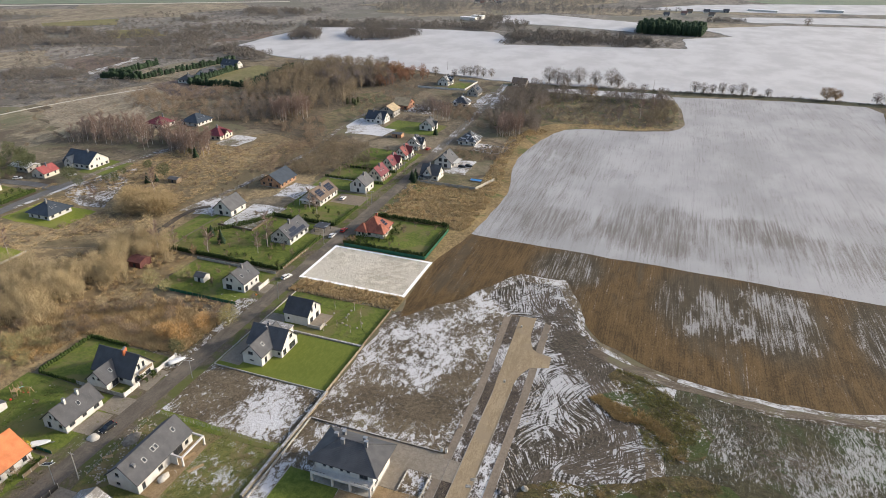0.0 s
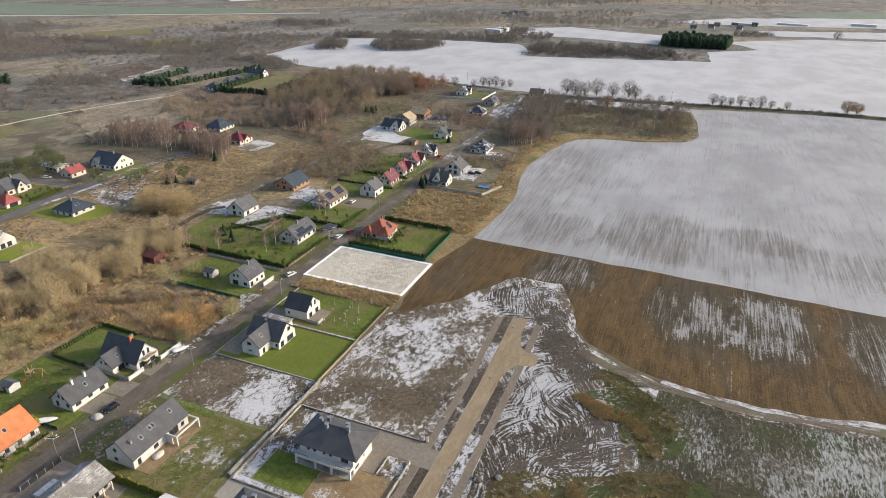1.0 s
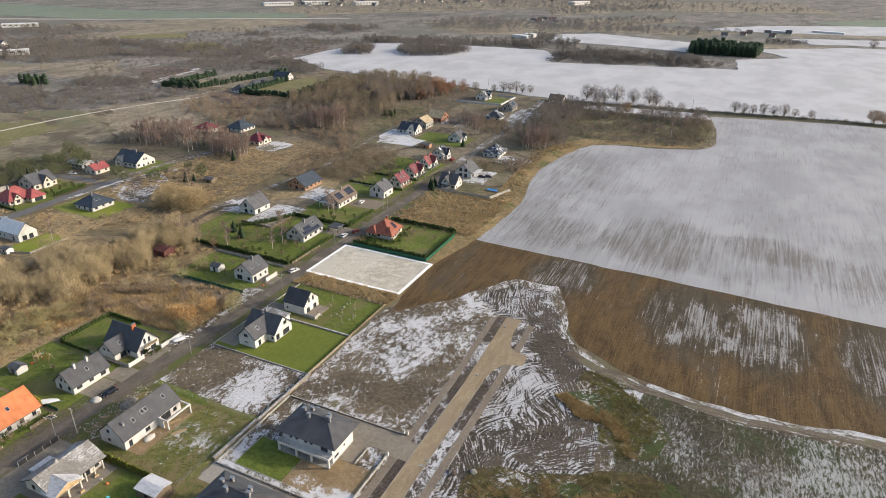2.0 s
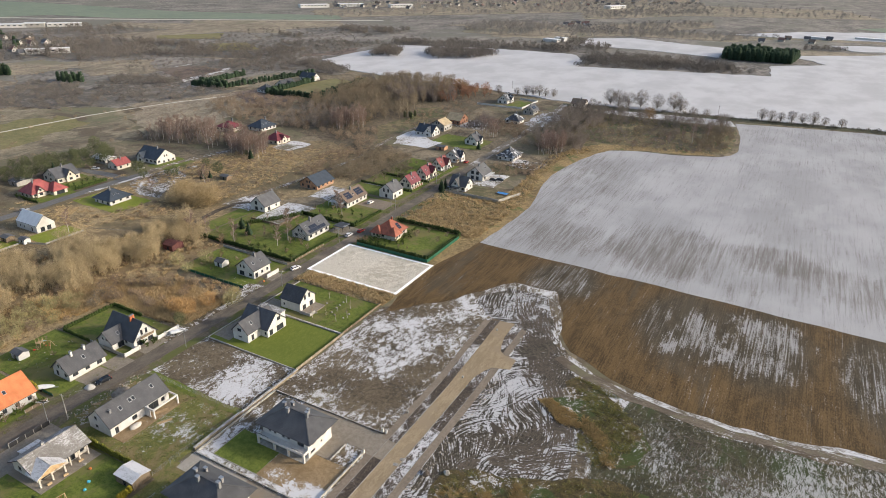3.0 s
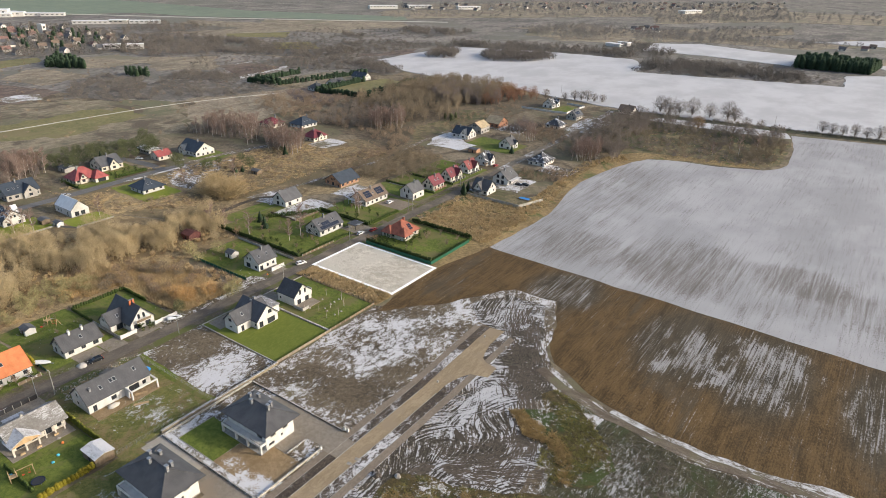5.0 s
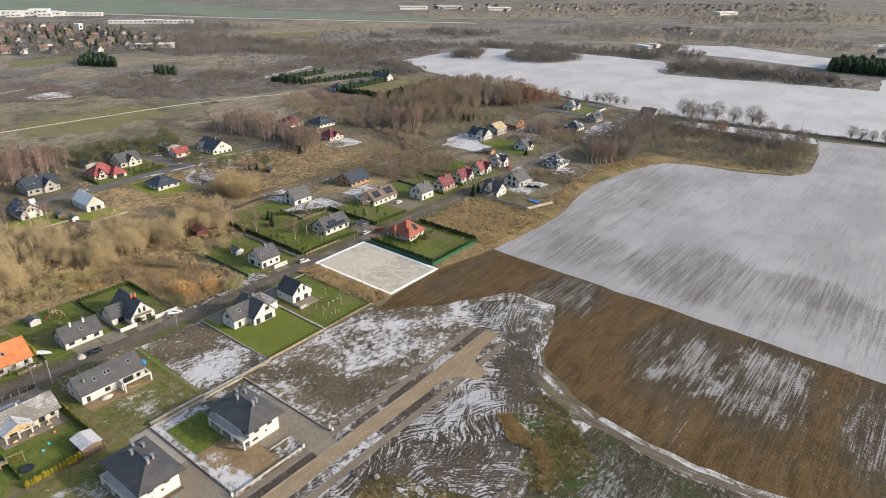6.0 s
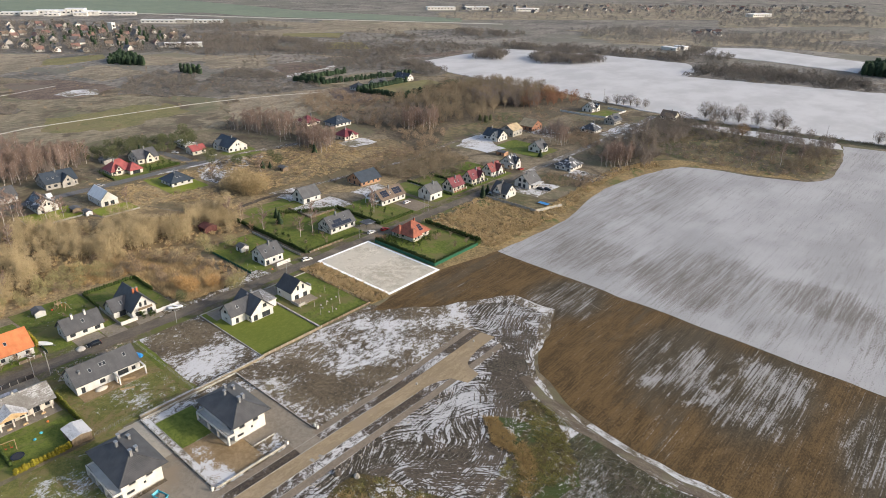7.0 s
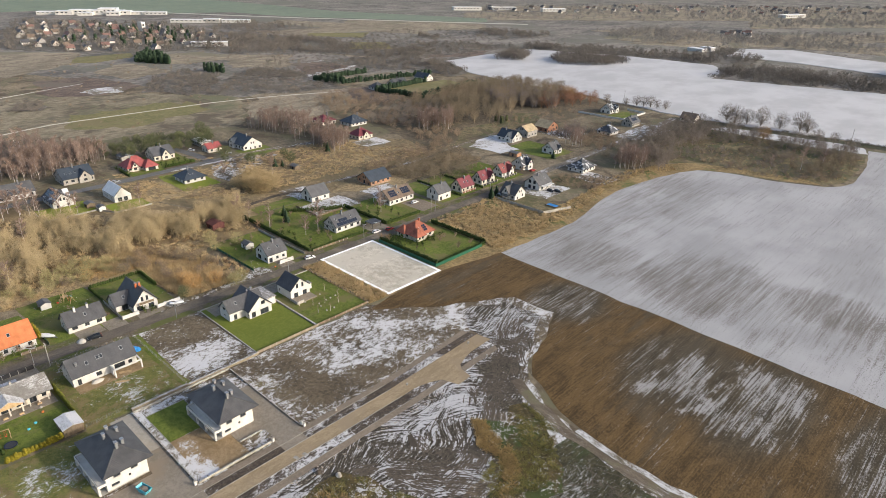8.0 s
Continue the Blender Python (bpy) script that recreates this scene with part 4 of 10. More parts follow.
sheet("heath_meadow", [(-436, 350), (-412, 330), (-356, 290), (-340, 330), (-350, 400), (-400, 440), (-470, 440), (-460, 400)], 0.04, m_tanfar, "tan and brown heath grass", "grass", 8, 8)
# gardens west of the street
for x0, y0, x1, y1, what in ((-160, 40, -131, 81, "green garden behind an orange-roofed house"), (-166, 82, -131, 105.4, "green lawn behind a white house"),
                             (-163, 106, -131, 126, "green lawn inside a thuja hedge"), (-168, 160, -131, 184, "green lawn beside a white gabled house"),
                             (-186, 188, -131, 232, "green garden with a clipped hedge"), (-165, 233, -131, 272, "green garden beside a house with solar panels"),
                             (-168, 275, -133, 289, "green back garden"), (-168, 290, -133, 308, "green back garden"), (-168, 309, -133, 327, "green back garden"),
                             (-168, 328, -133, 346, "green back garden"), (-178, 384, -140, 412, "green garden"), (-277, 185.5, -243, 207, "bright green lawn round a hip-roofed house"),
                             (-250, 146, -236, 164, "bright green lawn beside a white barn-like house"), (-266, 118, -246, 141, "bright green garden with a fence"),
                             (-310, 176, -288, 196, "green garden of a red-roofed house"), (-322, 196, -292, 216, "green garden with shrubs"), (-296, 246, -278, 268, "green lawn beside a white house"),
                             (-196, 196, -187, 232, "green meadow strip")):
    sheet("garden_lawn", rect(x0, y0, x1, y1), 0.06 + 0.004 * (int(abs(y0)) % 4), m_lawn_lime if "bright" in what else m_lawn, what, "lawn", 0.6, 3)
for x0, y0, x1, y1, z, mm, what in ((-134.0, 99.5, -126.6, 106.5, 0.08, m_paving, "grey paved drive"), (-133.5, 90.5, -128, 99, 0.079, m_paving, "paved path with slabs"),
                                    (-134, 110.5, -127, 120, 0.08, m_paving, "grey paved forecourt"), (-135, 170, -127, 177, 0.08, m_paving, "paved drive"),
                                    (-139.5, 222, -127, 232, 0.08, m_paving, "paved drive beside a carport"), (-148, 258, -132, 270, 0.08, m_path, "brown paved drive"),
                                    (-116.8, 152.9, -110, 160, 0.085, m_paving, "paved drive"), (-116.8, 130, -109.6, 150, 0.088, m_paving, "grey paved forecourt"),
                                    (-180.5, 215, -163, 243, 0.07, m_snowyard, "yard under snow"), (-200, 222, -189, 232, 0.071, m_snowyard, "snowy yard"),
                                    (-178, 255, -160, 275, 0.055, m_snowyard, "snowy rubble-strewn yard"),
                                    (-116, 320, -98, 345, 0.075, m_snowyard, "snowy yard with parked cars"), (-108, 363, -88, 380, 0.078, m_mud, "muddy yard with debris"),
                                    (-195, 436, -160, 462, 0.07, m_mud, "snowy muddy yard"), (-165, 280, -150, 290, 0.07, m_snowyard, "snowy yard"),
                                    (-400, 440, -380, 452, 0.07, m_snowyard, "snowy yard"), (-180, 526, -164.5, 552, 0.07, m_lawn, "green lawn inside a white fence"),
                                    (-142, 470, -120, 520, 0.069, m_snowyard, "snowy yard"), (-260, 316, -244, 338, 0.07, m_snowyard, "snowy yard"),
                                    (-112, 302, -86, 317, 0.066, m_copsefloor, "worn brown garden behind a wall"), (-120, 346, -98, 362, 0.07, m_copsefloor, "worn garden")):
    sheet("yard", rect(x0, y0, x1, y1), z, mm, what, "yard", 1.4 if "snowy" in what or "worn" in what or "muddy" in what else 0.3, 3)
sheet("yard", [(-198, 369), (-171, 372), (-169, 388), (-180, 392), (-203, 408), (-206, 396)], 0.07, m_yardsnow, "yard under smooth trodden snow", "yard", 1.8, 3)
sheet("snowy_lane", band([(-134, 470), (-131.6, 500), (-133, 530), (-135.5, 562)], 2.4), 0.118, m_snowyard, "snow lying along the end of the street", "snow", 0.5, 3)
sheet("snowy_lane", band([(-160, 522), (-148, 524), (-134, 524)], 3.0), 0.12, m_snowyard, "snow on a drive", "snow", 0.5, 3)
# far fields
sheet("far_snow_field", [(-262, 592), (-324, 591), (-400, 600), (-476, 646), (-480, 723), (-478, 820), (-360, 866), (-235, 884), (-205, 832), (-195, 780), (13, 843),
                         (8, 930), (72, 985), (26, 1050), (150, 1150), (280, 1185), (700, 1200), (700, 640), (168, 609), (90, 605), (22, 593), (-38, 584), (-94, 576), (-140, 571)], 0.5, m_snowfar, "wide field under smooth snow", "field", 3, 14)
sheet("snow_strip", [(-102, 547), (-35, 549), (6, 557), (0, 574), (-40, 577), (-94, 566)], 0.055, m_snowfar, "strip of snow between copse and hedge", "field", 1, 6)
sheet("far_snow_field", [(-258, 985), (-157, 990), (-59, 972), (-59, 1085), (-216, 1130), (-275, 1080)], 0.5, m_snowfar, "far field under smooth snow", "field", 3, 14)
sheet("far_snow_field", [(77, 1233), (100, 1168), (280, 1215), (900, 1250), (900, 1500), (300, 1330)], 0.52, m_snowfar, "far field under smooth snow", "field", 5, 20)
sheet("far_snow_field", [(-81, 1306), (0, 1307), (157, 1349), (600, 1500), (900, 1620), (900, 1900), (169, 1532), (32, 1446)], 0.54, m_snowfar, "far field under smooth snow", "field", 5, 20)
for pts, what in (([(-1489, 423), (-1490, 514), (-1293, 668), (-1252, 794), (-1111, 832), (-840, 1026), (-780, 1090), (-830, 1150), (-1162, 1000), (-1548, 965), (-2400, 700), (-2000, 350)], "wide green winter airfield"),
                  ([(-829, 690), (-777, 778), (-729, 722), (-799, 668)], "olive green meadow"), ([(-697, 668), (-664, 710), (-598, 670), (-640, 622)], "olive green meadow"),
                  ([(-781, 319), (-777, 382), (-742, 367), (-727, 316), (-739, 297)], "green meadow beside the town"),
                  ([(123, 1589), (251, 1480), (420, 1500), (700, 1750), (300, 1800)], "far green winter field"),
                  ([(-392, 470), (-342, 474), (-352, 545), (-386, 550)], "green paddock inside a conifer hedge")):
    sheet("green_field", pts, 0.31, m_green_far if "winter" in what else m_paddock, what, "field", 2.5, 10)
for k, (pts, what) in enumerate((([(-973, 893), (-822, 1029), (-752, 1050), (-698, 985), (-756, 842), (-915, 819)], "pale tan meadow"), ([(-420, 1000), (-320, 1045), (-300, 1150), (-430, 1120)], "pale tan meadow"),
                  ([(-470, 455), (-400, 470), (-420, 560), (-460, 540)], "tan meadow between hedges"), ([(-20, 1270), (250, 1330), (300, 1450), (-40, 1400)], "pale tan field"),
                  ([(-886, 265), (-819, 331), (-741, 307), (-708, 256), (-680, 212), (-760, 180)], "pale tan meadow below the town"), ([(-743, 411), (-738, 451), (-681, 465), (-659, 448), (-655, 391), (-664, 380)], "pale tan meadow"),
                  ([(-942, 634), (-1054, 787), (-773, 914), (-698, 838), (-801, 783), (-808, 653)], "pale tan meadow"), ([(21, 1144), (158, 1149), (300, 1120), (300, 1095), (151, 1087), (30, 1065)], "tan strip between snowy fields"),
                  ([(-640, 560), (-560, 590), (-530, 640), (-600, 690), (-690, 620)], "tan meadow"), ([(-700, 460), (-600, 420), (-560, 470), (-640, 530)], "tan meadow"), ([(-660, 290), (-600, 300), (-620, 360), (-700, 340)], "tan meadow"))):
    sheet("tan_field", pts, 0.05 + 0.012 * k, m_tanfar, what, "field", 6, 11)
for pts, what in (([(-521, 369), (-492, 432), (-448, 401), (-471, 344)], "dark red-brown heather"), ([(-521, 636), (-478, 712), (-502, 764), (-567, 700)], "dark brown fallow field"),
                  ([(-579, 484), (-576, 524), (-511, 528), (-496, 452)], "dark brown fallow field"), ([(-420, 440), (-360, 400), (-340, 430), (-350, 452), (-400, 470)], "dark brown heather"),
                  ([(-640, 230), (-560, 215), (-530, 250), (-560, 300), (-640, 280)], "brown heather")):
    sheet("heather", pts, 0.16, m_heather, what, "field", 5, 9)
sheet("runway_strip", band([(-1330, 660), (-1273, 700), (-1066, 833), (-831, 1016), (-700, 1120)], 11), 0.42, m_heap, "pale strip beside a far airfield", "track", 1.0, 20)
sheet("snow_patch", [(-561, 246), (-572, 262), (-562, 282), (-538, 272), (-543, 248)], 0.19, m_snowyard, "patch of lying snow on the heath", "snow", 3.5, 4)
sheet("snow_patch", band([(-575, 505), (-575, 540)], 5), 0.19, m_icy, "snow along a heath track", "snow", 2.0, 5)
sheet("snow_patch", band([(-500, 448), (-508, 490), (-512, 519), (-524, 540)], 7), 0.19, m_snowyard, "snow along a heath track", "snow", 2.5, 5)
sheet("snow_patch", band([(-440, 448), (-462, 446), (-480, 440)], 5), 0.19, m_icy, "snow along a heath track", "snow", 2.0, 5)


def kerb_line(name, x, y0, y1, label, w=0.14, z=0.20, step=2.0):
    """Kerbstones set end to end."""
    k = thing(name, label, "kerb", kind="structure")
    s = Shape()
    s.box(-w / 2, 0.01, 0.02, w / 2, step - 0.02, z, 0.015)
    me = s.mesh("kerbstone", m_kerb)
    for i in range(int((y1 - y0) / step)):
        part("kerbstone", me, None, k, at=pose(x, y0 + i * step, 0))


kerb_line("kerb_west", -33.55, 40, 146, "pale kerbstones edging the new road")
kerb_line("kerb_east", -28.65, 40, 146, "pale kerbstones edging the new road")
kerb_line("kerb_path_west", -36.3, 40, 146, "thin concrete edging of a footpath", 0.08)
kerb_line("kerb_path_east", -25.45, 40, 146, "thin concrete edging of a footpath", 0.08)


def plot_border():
    """White outline graphic round the vacant plot, modelled as thin boxes on the ground."""
    t = thing("plot_border", "white graphic outline round the vacant plot", "marking", kind="structure")
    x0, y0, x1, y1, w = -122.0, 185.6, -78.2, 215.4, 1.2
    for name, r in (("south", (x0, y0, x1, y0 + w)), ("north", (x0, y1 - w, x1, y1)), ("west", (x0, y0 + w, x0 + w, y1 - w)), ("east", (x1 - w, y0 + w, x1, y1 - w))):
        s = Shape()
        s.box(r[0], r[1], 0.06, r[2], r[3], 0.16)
        part("outline_side", s, m_outline, t)


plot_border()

# ---- houses ----
def clip_half(poly, a, b, c):
    """Keeps the part of a 2D polygon where a*x + b*y <= c."""
    out = []
    for p, q in zip(poly, poly[1:] + poly[:1]):
        dp, dq = a * p[0] + b * p[1] - c, a * q[0] + b * q[1] - c
        if dp <= 0:
            out.append(p)
        if (dp < 0 < dq) or (dq < 0 < dp):
            t = dp / (dp - dq)
            out.append((p[0] + t * (q[0] - p[0]), p[1] + t * (q[1] - p[1])))
    return out


def wall_side(s, width, eave, rise, gable, holes, put):
    """One wall with openings that go through it; put(u, d, z) turns along, inwards and up into a point."""
    top = eave + (rise if gable else 0)
    us = sorted({-width / 2, width / 2, *(h[0] - h[2] / 2 for h in holes), *(h[0] + h[2] / 2 for h in holes)})
    zs = sorted({0.0, top, *(h[1] for h in holes), *(h[1] + h[3] for h in holes)})
    for u0, u1 in zip(us, us[1:]):
        for z0, z1 in zip(zs, zs[1:]):
            um, zm = (u0 + u1) / 2, (z0 + z1) / 2
            if any(abs(um - h[0]) < h[2] / 2 and h[1] < zm < h[1] + h[3] for h in holes):
                continue
            poly = [(u0, z0), (u1, z0), (u1, z1), (u0, z1)]
            if gable:
                g = rise / (width / 2)
                poly = clip_half(poly, g, 1, eave + rise)
                poly = clip_half(poly, -g, 1, eave + rise) if len(poly) > 2 else poly
            if len(poly) > 2:
                s.face(*[put(u, 0, z) for u, z in poly])
    for u, z, w, h in holes:
        c = [(u - w / 2, z), (u + w / 2, z), (u + w / 2, z + h), (u - w / 2, z + h)]
        for p, q in zip(c, c[1:] + c[:1]):
            s.face(put(p[0], 0, p[1]), put(q[0], 0, q[1]), put(q[0], 0.22, q[1]), put(p[0], 0.22, p[1]))


def window_in(parent, hole, put, at, frame_mat, kind="window"):
    u, z, w, h = hole
    f = Shape()
    b = 0.09

    def block(u0, z0, u1, z1):
        p = [put(u0, 0.10, z0), put(u1, 0.10, z0), put(u1, 0.10, z1), put(u0, 0.10, z1)]
        q = [put(u0, 0.19, z0), put(u1, 0.19, z0), put(u1, 0.19, z1), put(u0, 0.19, z1)]
        f.face(*p)
        for i in range(4):
            j = (i + 1) % 4
            f.face(p[j], p[i], q[i], q[j])
    x0, x1, z1 = u - w / 2, u + w / 2, z + h
    block(x0, z, x1, z + b)
    block(x0, z1 - b, x1, z1)
    block(x0, z + b, x0 + b, z1 - b)
    block(x1 - b, z + b, x1, z1 - b)
    if w > 1.0:
        block(u - b / 2, z + b, u + b / 2, z1 - b)
    win = part(kind, f, frame_mat, parent, at=at)
    g = Shape()
    g.face(put(x0 + b, 0.16, z + b), put(x1 - b, 0.16, z + b), put(x1 - b, 0.16, z1 - b), put(x0 + b, 0.16, z1 - b))
    part("pane", g, m_glass, win)
    if kind == "window":
        q = Shape()
        a, c = put(x0 - 0.05, -0.08, z - 0.06), put(x1 + 0.05, 0.08, z - 0.01)
        q.box(min(a[0], c[0]), min(a[1], c[1]), a[2], max(a[0], c[0]), max(a[1], c[1]), c[2])
        part("sill", q, m_metal, win)
    return win


def courses(s, e0, e1, r0, r1, step, lip, thick=0.16):
    """A roof slope from the eave line e0-e1 up to r0-r1, in overlapping courses."""
    e0, e1, r0, r1 = (Vector(p) for p in (e0, e1, r0, r1))
    nrm = (e1 - e0).cross(((r0 + r1) / 2 - e0)).normalized()
    run = ((r0 + r1) / 2 - (e0 + e1) / 2).length
    n = max(1, int(run / step))
    for i in range(n):
        a, b = e0.lerp(r0, i / n), e1.lerp(r1, i / n)
        c, d = e1.lerp(r1, (i + 1) / n), e0.lerp(r0, (i + 1) / n)
        up = nrm * lip
        s.face(a + up, b + up, c, d)
        s.face(a, b, b + up, a + up)
    s.face(e1 - nrm * thick, e0 - nrm * thick, r0 - nrm * thick, r1 - nrm * thick)
    s.face(e0 - nrm * thick, e1 - nrm * thick, e1, e0)
    s.face(e0, r0, r0 - nrm * thick, e0 - nrm * thick)
    s.face(r1, e1, e1 - nrm * thick, r1 - nrm * thick)


LOCAL = {0: {"s": "s", "n": "n", "e": "e", "w": "w"}, 1: {"s": "e", "e": "n", "n": "w", "w": "s"}}


def volume(parent, x, y, w, l, turn, eave, rise, roof, wall, hip=False, over=0.5, holes=None, doors=None, step=0.0, frame_mat=None,
           chimneys=(), skylights=(), solar=(), base=0.0, trim=True, chimney_mat=None, gutters=True):
    """A wing of a house. turn 0: its ridge runs north; turn 1: east. Sides are named by the compass. w: across the ridge, l: along it.
    holes: side -> windows (along, sill, width, height); doors alike. Places are from the parent's base."""
    at = pose(x, y, base, 0, 0, -90 if turn else 0)
    frame_mat = frame_mat or m_frame_dark
    names = {v: k for k, v in LOCAL[turn].items()}
    put_for = {"e": lambda u, d, z: (w / 2 - d, u, z), "w": lambda u, d, z: (-w / 2 + d, -u, z),
               "s": lambda u, d, z: (u, -l / 2 + d, z), "n": lambda u, d, z: (-u, l / 2 - d, z)}
    body = Shape()
    opened = []
    for side in "ewsn":
        hs = [(h, "window") for h in (holes or {}).get(names[side], ())] + [(h, "door") for h in (doors or {}).get(names[side], ())]
        width = l if side in "ew" else w
        hs = [q for q in hs if abs(q[0][0]) + q[0][2] / 2 < width / 2 - 0.1]
        wall_side(body, width, eave, rise, side in "sn" and not hip, [q[0] for q in hs], put_for[side])
        opened += [(h, put_for[side], k) for h, k in hs]
    body_ob = part("wall", body, wall, parent, at=at)
    for h, put, k in opened:
        window_in(parent, h, put, at, frame_mat, k)
    # roof
    g = rise / (w / 2)
    r = Shape()
    lip = 0.07 if step else 0.0
    st = step or 99
    ze, zr = eave - over * g + 0.12, eave + rise + 0.12
    xo, yo = w / 2 + over, l / 2 + over
    if hip:
        k = max(0.0, yo - xo)
        p = [(xo, -yo, ze), (xo, yo, ze), (-xo, yo, ze), (-xo, -yo, ze), (0, -k, zr), (0, k, zr)]
        courses(r, p[0], p[1], p[4], p[5], st, lip)
        courses(r, p[2], p[3], p[5], p[4], st, lip)
        courses(r, p[1], p[2], p[5], p[5], st, lip)
        courses(r, p[3], p[0], p[4], p[4], st, lip)
    else:
        courses(r, (xo, -yo, ze), (xo, yo, ze), (0, -yo, zr), (0, yo, zr), st, lip)
        courses(r, (-xo, yo, ze), (-xo, -yo, ze), (0, yo, zr), (0, -yo, zr), st, lip)
    roof_ob = part("roof", r, roof, parent, at=at)
    if trim:
        t = Shape()
        if hip:
            k = max(0.0, yo - xo)
            for c in ((xo, -yo), (xo, yo), (-xo, yo), (-xo, -yo)):
                t.bar((c[0], c[1], ze + 0.05), (0, math.copysign(k, c[1]), zr + 0.05), 0.22, 0.10)
            if k > 0.2:
                t.bar((0, -k, zr + 0.05), (0, k, zr + 0.05), 0.25, 0.10)
        else:
            t.bar((0, -yo, zr + 0.04), (0, yo, zr + 0.04), 0.26, 0.10)
        part("ridge_tiles", t, roof, roof_ob)
        if not hip:
            for sg in (-1, 1):
                t = Shape()
                for q in (-1, 1):
                    t.bar((q * xo, sg * (yo + 0.02), ze - 0.05), (0, sg * (yo + 0.02), zr - 0.05), 0.05, 0.22)
                part("bargeboard", t, m_trim, roof_ob)
        if gutters:
            for sg in (-1, 1):
                t = Shape()
                t.tube((sg * (xo + 0.06), -yo, ze - 0.04), (sg * (xo + 0.06), yo, ze - 0.04), 0.07, 0.07, 6)
                part("gutter", t, m_trim, roof_ob)
    # what stands on the roof
    slope = math.atan2(zr - ze, xo)
    up = Vector((math.sin(slope), 0, math.cos(slope)))

    def on_slope(sg, along, f, lift):
        p = Vector((sg * xo * (1 - f), along, ze + (zr - ze) * f))
        return p + Vector((sg * up.x, 0, up.z)) * lift

    def panel(sg, a0, a1, f0, f1, lift):
        q = [on_slope(sg, a0, f0, lift), on_slope(sg, a1, f0, lift), on_slope(sg, a1, f1, lift), on_slope(sg, a0, f1, lift)]
        return q if sg > 0 else q[::-1]
    for side, along, f in skylights:
        sg = 1 if LOCAL[turn][side] == "e" else -1
        df = 1.3 / math.hypot(xo, zr - ze)
        t = Shape()
        t.slab(panel(sg, along - 0.45, along + 0.45, f, f + df, 0.14), 0.14)
        sk = part("skylight", t, m_metal, roof_ob)
        t = Shape()
        t.slab(panel(sg, along - 0.36, along + 0.36, f + 0.09 * df, f + 0.91 * df, 0.165), 0.03)
        part("pane", t, m_glass, sk)
    for side, a0, a1, f0, f1, rows in solar:
        sg = 1 if LOCAL[turn][side] == "e" else -1
        cols = max(1, round(abs(a1 - a0) / 1.15))
        for i in range(cols):
            for j in range(rows):
                u0, u1 = a0 + (a1 - a0) * i / cols + 0.05, a0 + (a1 - a0) * (i + 1) / cols - 0.05
                g0, g1 = f0 + (f1 - f0) * j / rows + 0.008, f0 + (f1 - f0) * (j + 1) / rows - 0.008
                t = Shape()
                t.slab(panel(sg, u0, u1, g0, g1, 0.18), 0.05)
                part("solar_panel", t, m_solar, roof_ob)
    for cx, cy, tall, cm in chimneys:
        f = 1 - abs(cx) / xo
        z0 = ze + (zr - ze) * f
        t = Shape()
        t.box(cx - 0.38, cy - 0.3, z0 - 0.9, cx + 0.38, cy + 0.3, z0 + tall)
        ch = part("chimney", t, cm, roof_ob)
        t = Shape()
        t.box(cx - 0.46, cy - 0.38, z0 + tall, cx + 0.46, cy + 0.38, z0 + tall + 0.12)
        t.tube((cx, cy, z0 + tall + 0.1), (cx, cy, z0 + tall + 0.45), 0.12, 0.12, 8)
        part("chimney_cap", t, m_chimney, ch)
    return body_ob, roof_ob


def plinth(parent, x0, y0, x1, y1, h=0.25, mat=None, name="plinth"):
    s = Shape()
    s.box(x0, y0, 0, x1, y1, h)
    return part(name, s, mat or m_concrete, parent)


def usual(w, l, eave, rise, turn, rng, upper=True):
    """Windows as plain detached houses have them: along the eaves sides, and two storeys in the gables."""
    holes = {}
    for side in "ewsn":
        loc = LOCAL[turn][side]
        if loc in "ew":
            n = max(2, int(l / 3.2))
            holes[side] = [((i + 0.5) * l / n - l / 2, 0.75 if rng.random() < 0.35 else 1.0, rng.choice((1.2, 1.5, 1.8)), 1.35) for i in range(n)]
        else:
            n = max(2, int(w / 3.4))
            holes[side] = [((i + 0.5) * w / n - w / 2, 0.25 if rng.random() < 0.4 else 0.95, rng.choice((1.2, 1.6)), 2.0 if rng.random() < 0.3 else 1.35) for i in range(n)]
            if upper and rise > 2.6:
                holes[side] += [(-0.85, eave + 0.35, 0.95, 1.35), (0.85, eave + 0.35, 0.95, 1.35)]
    fix = {}
    for side, hs in holes.items():
        fix[side] = [(u, z, w_, min(h, eave - 0.35 - z) if z < eave - 0.5 else h) for u, z, w_, h in hs]
    return fix


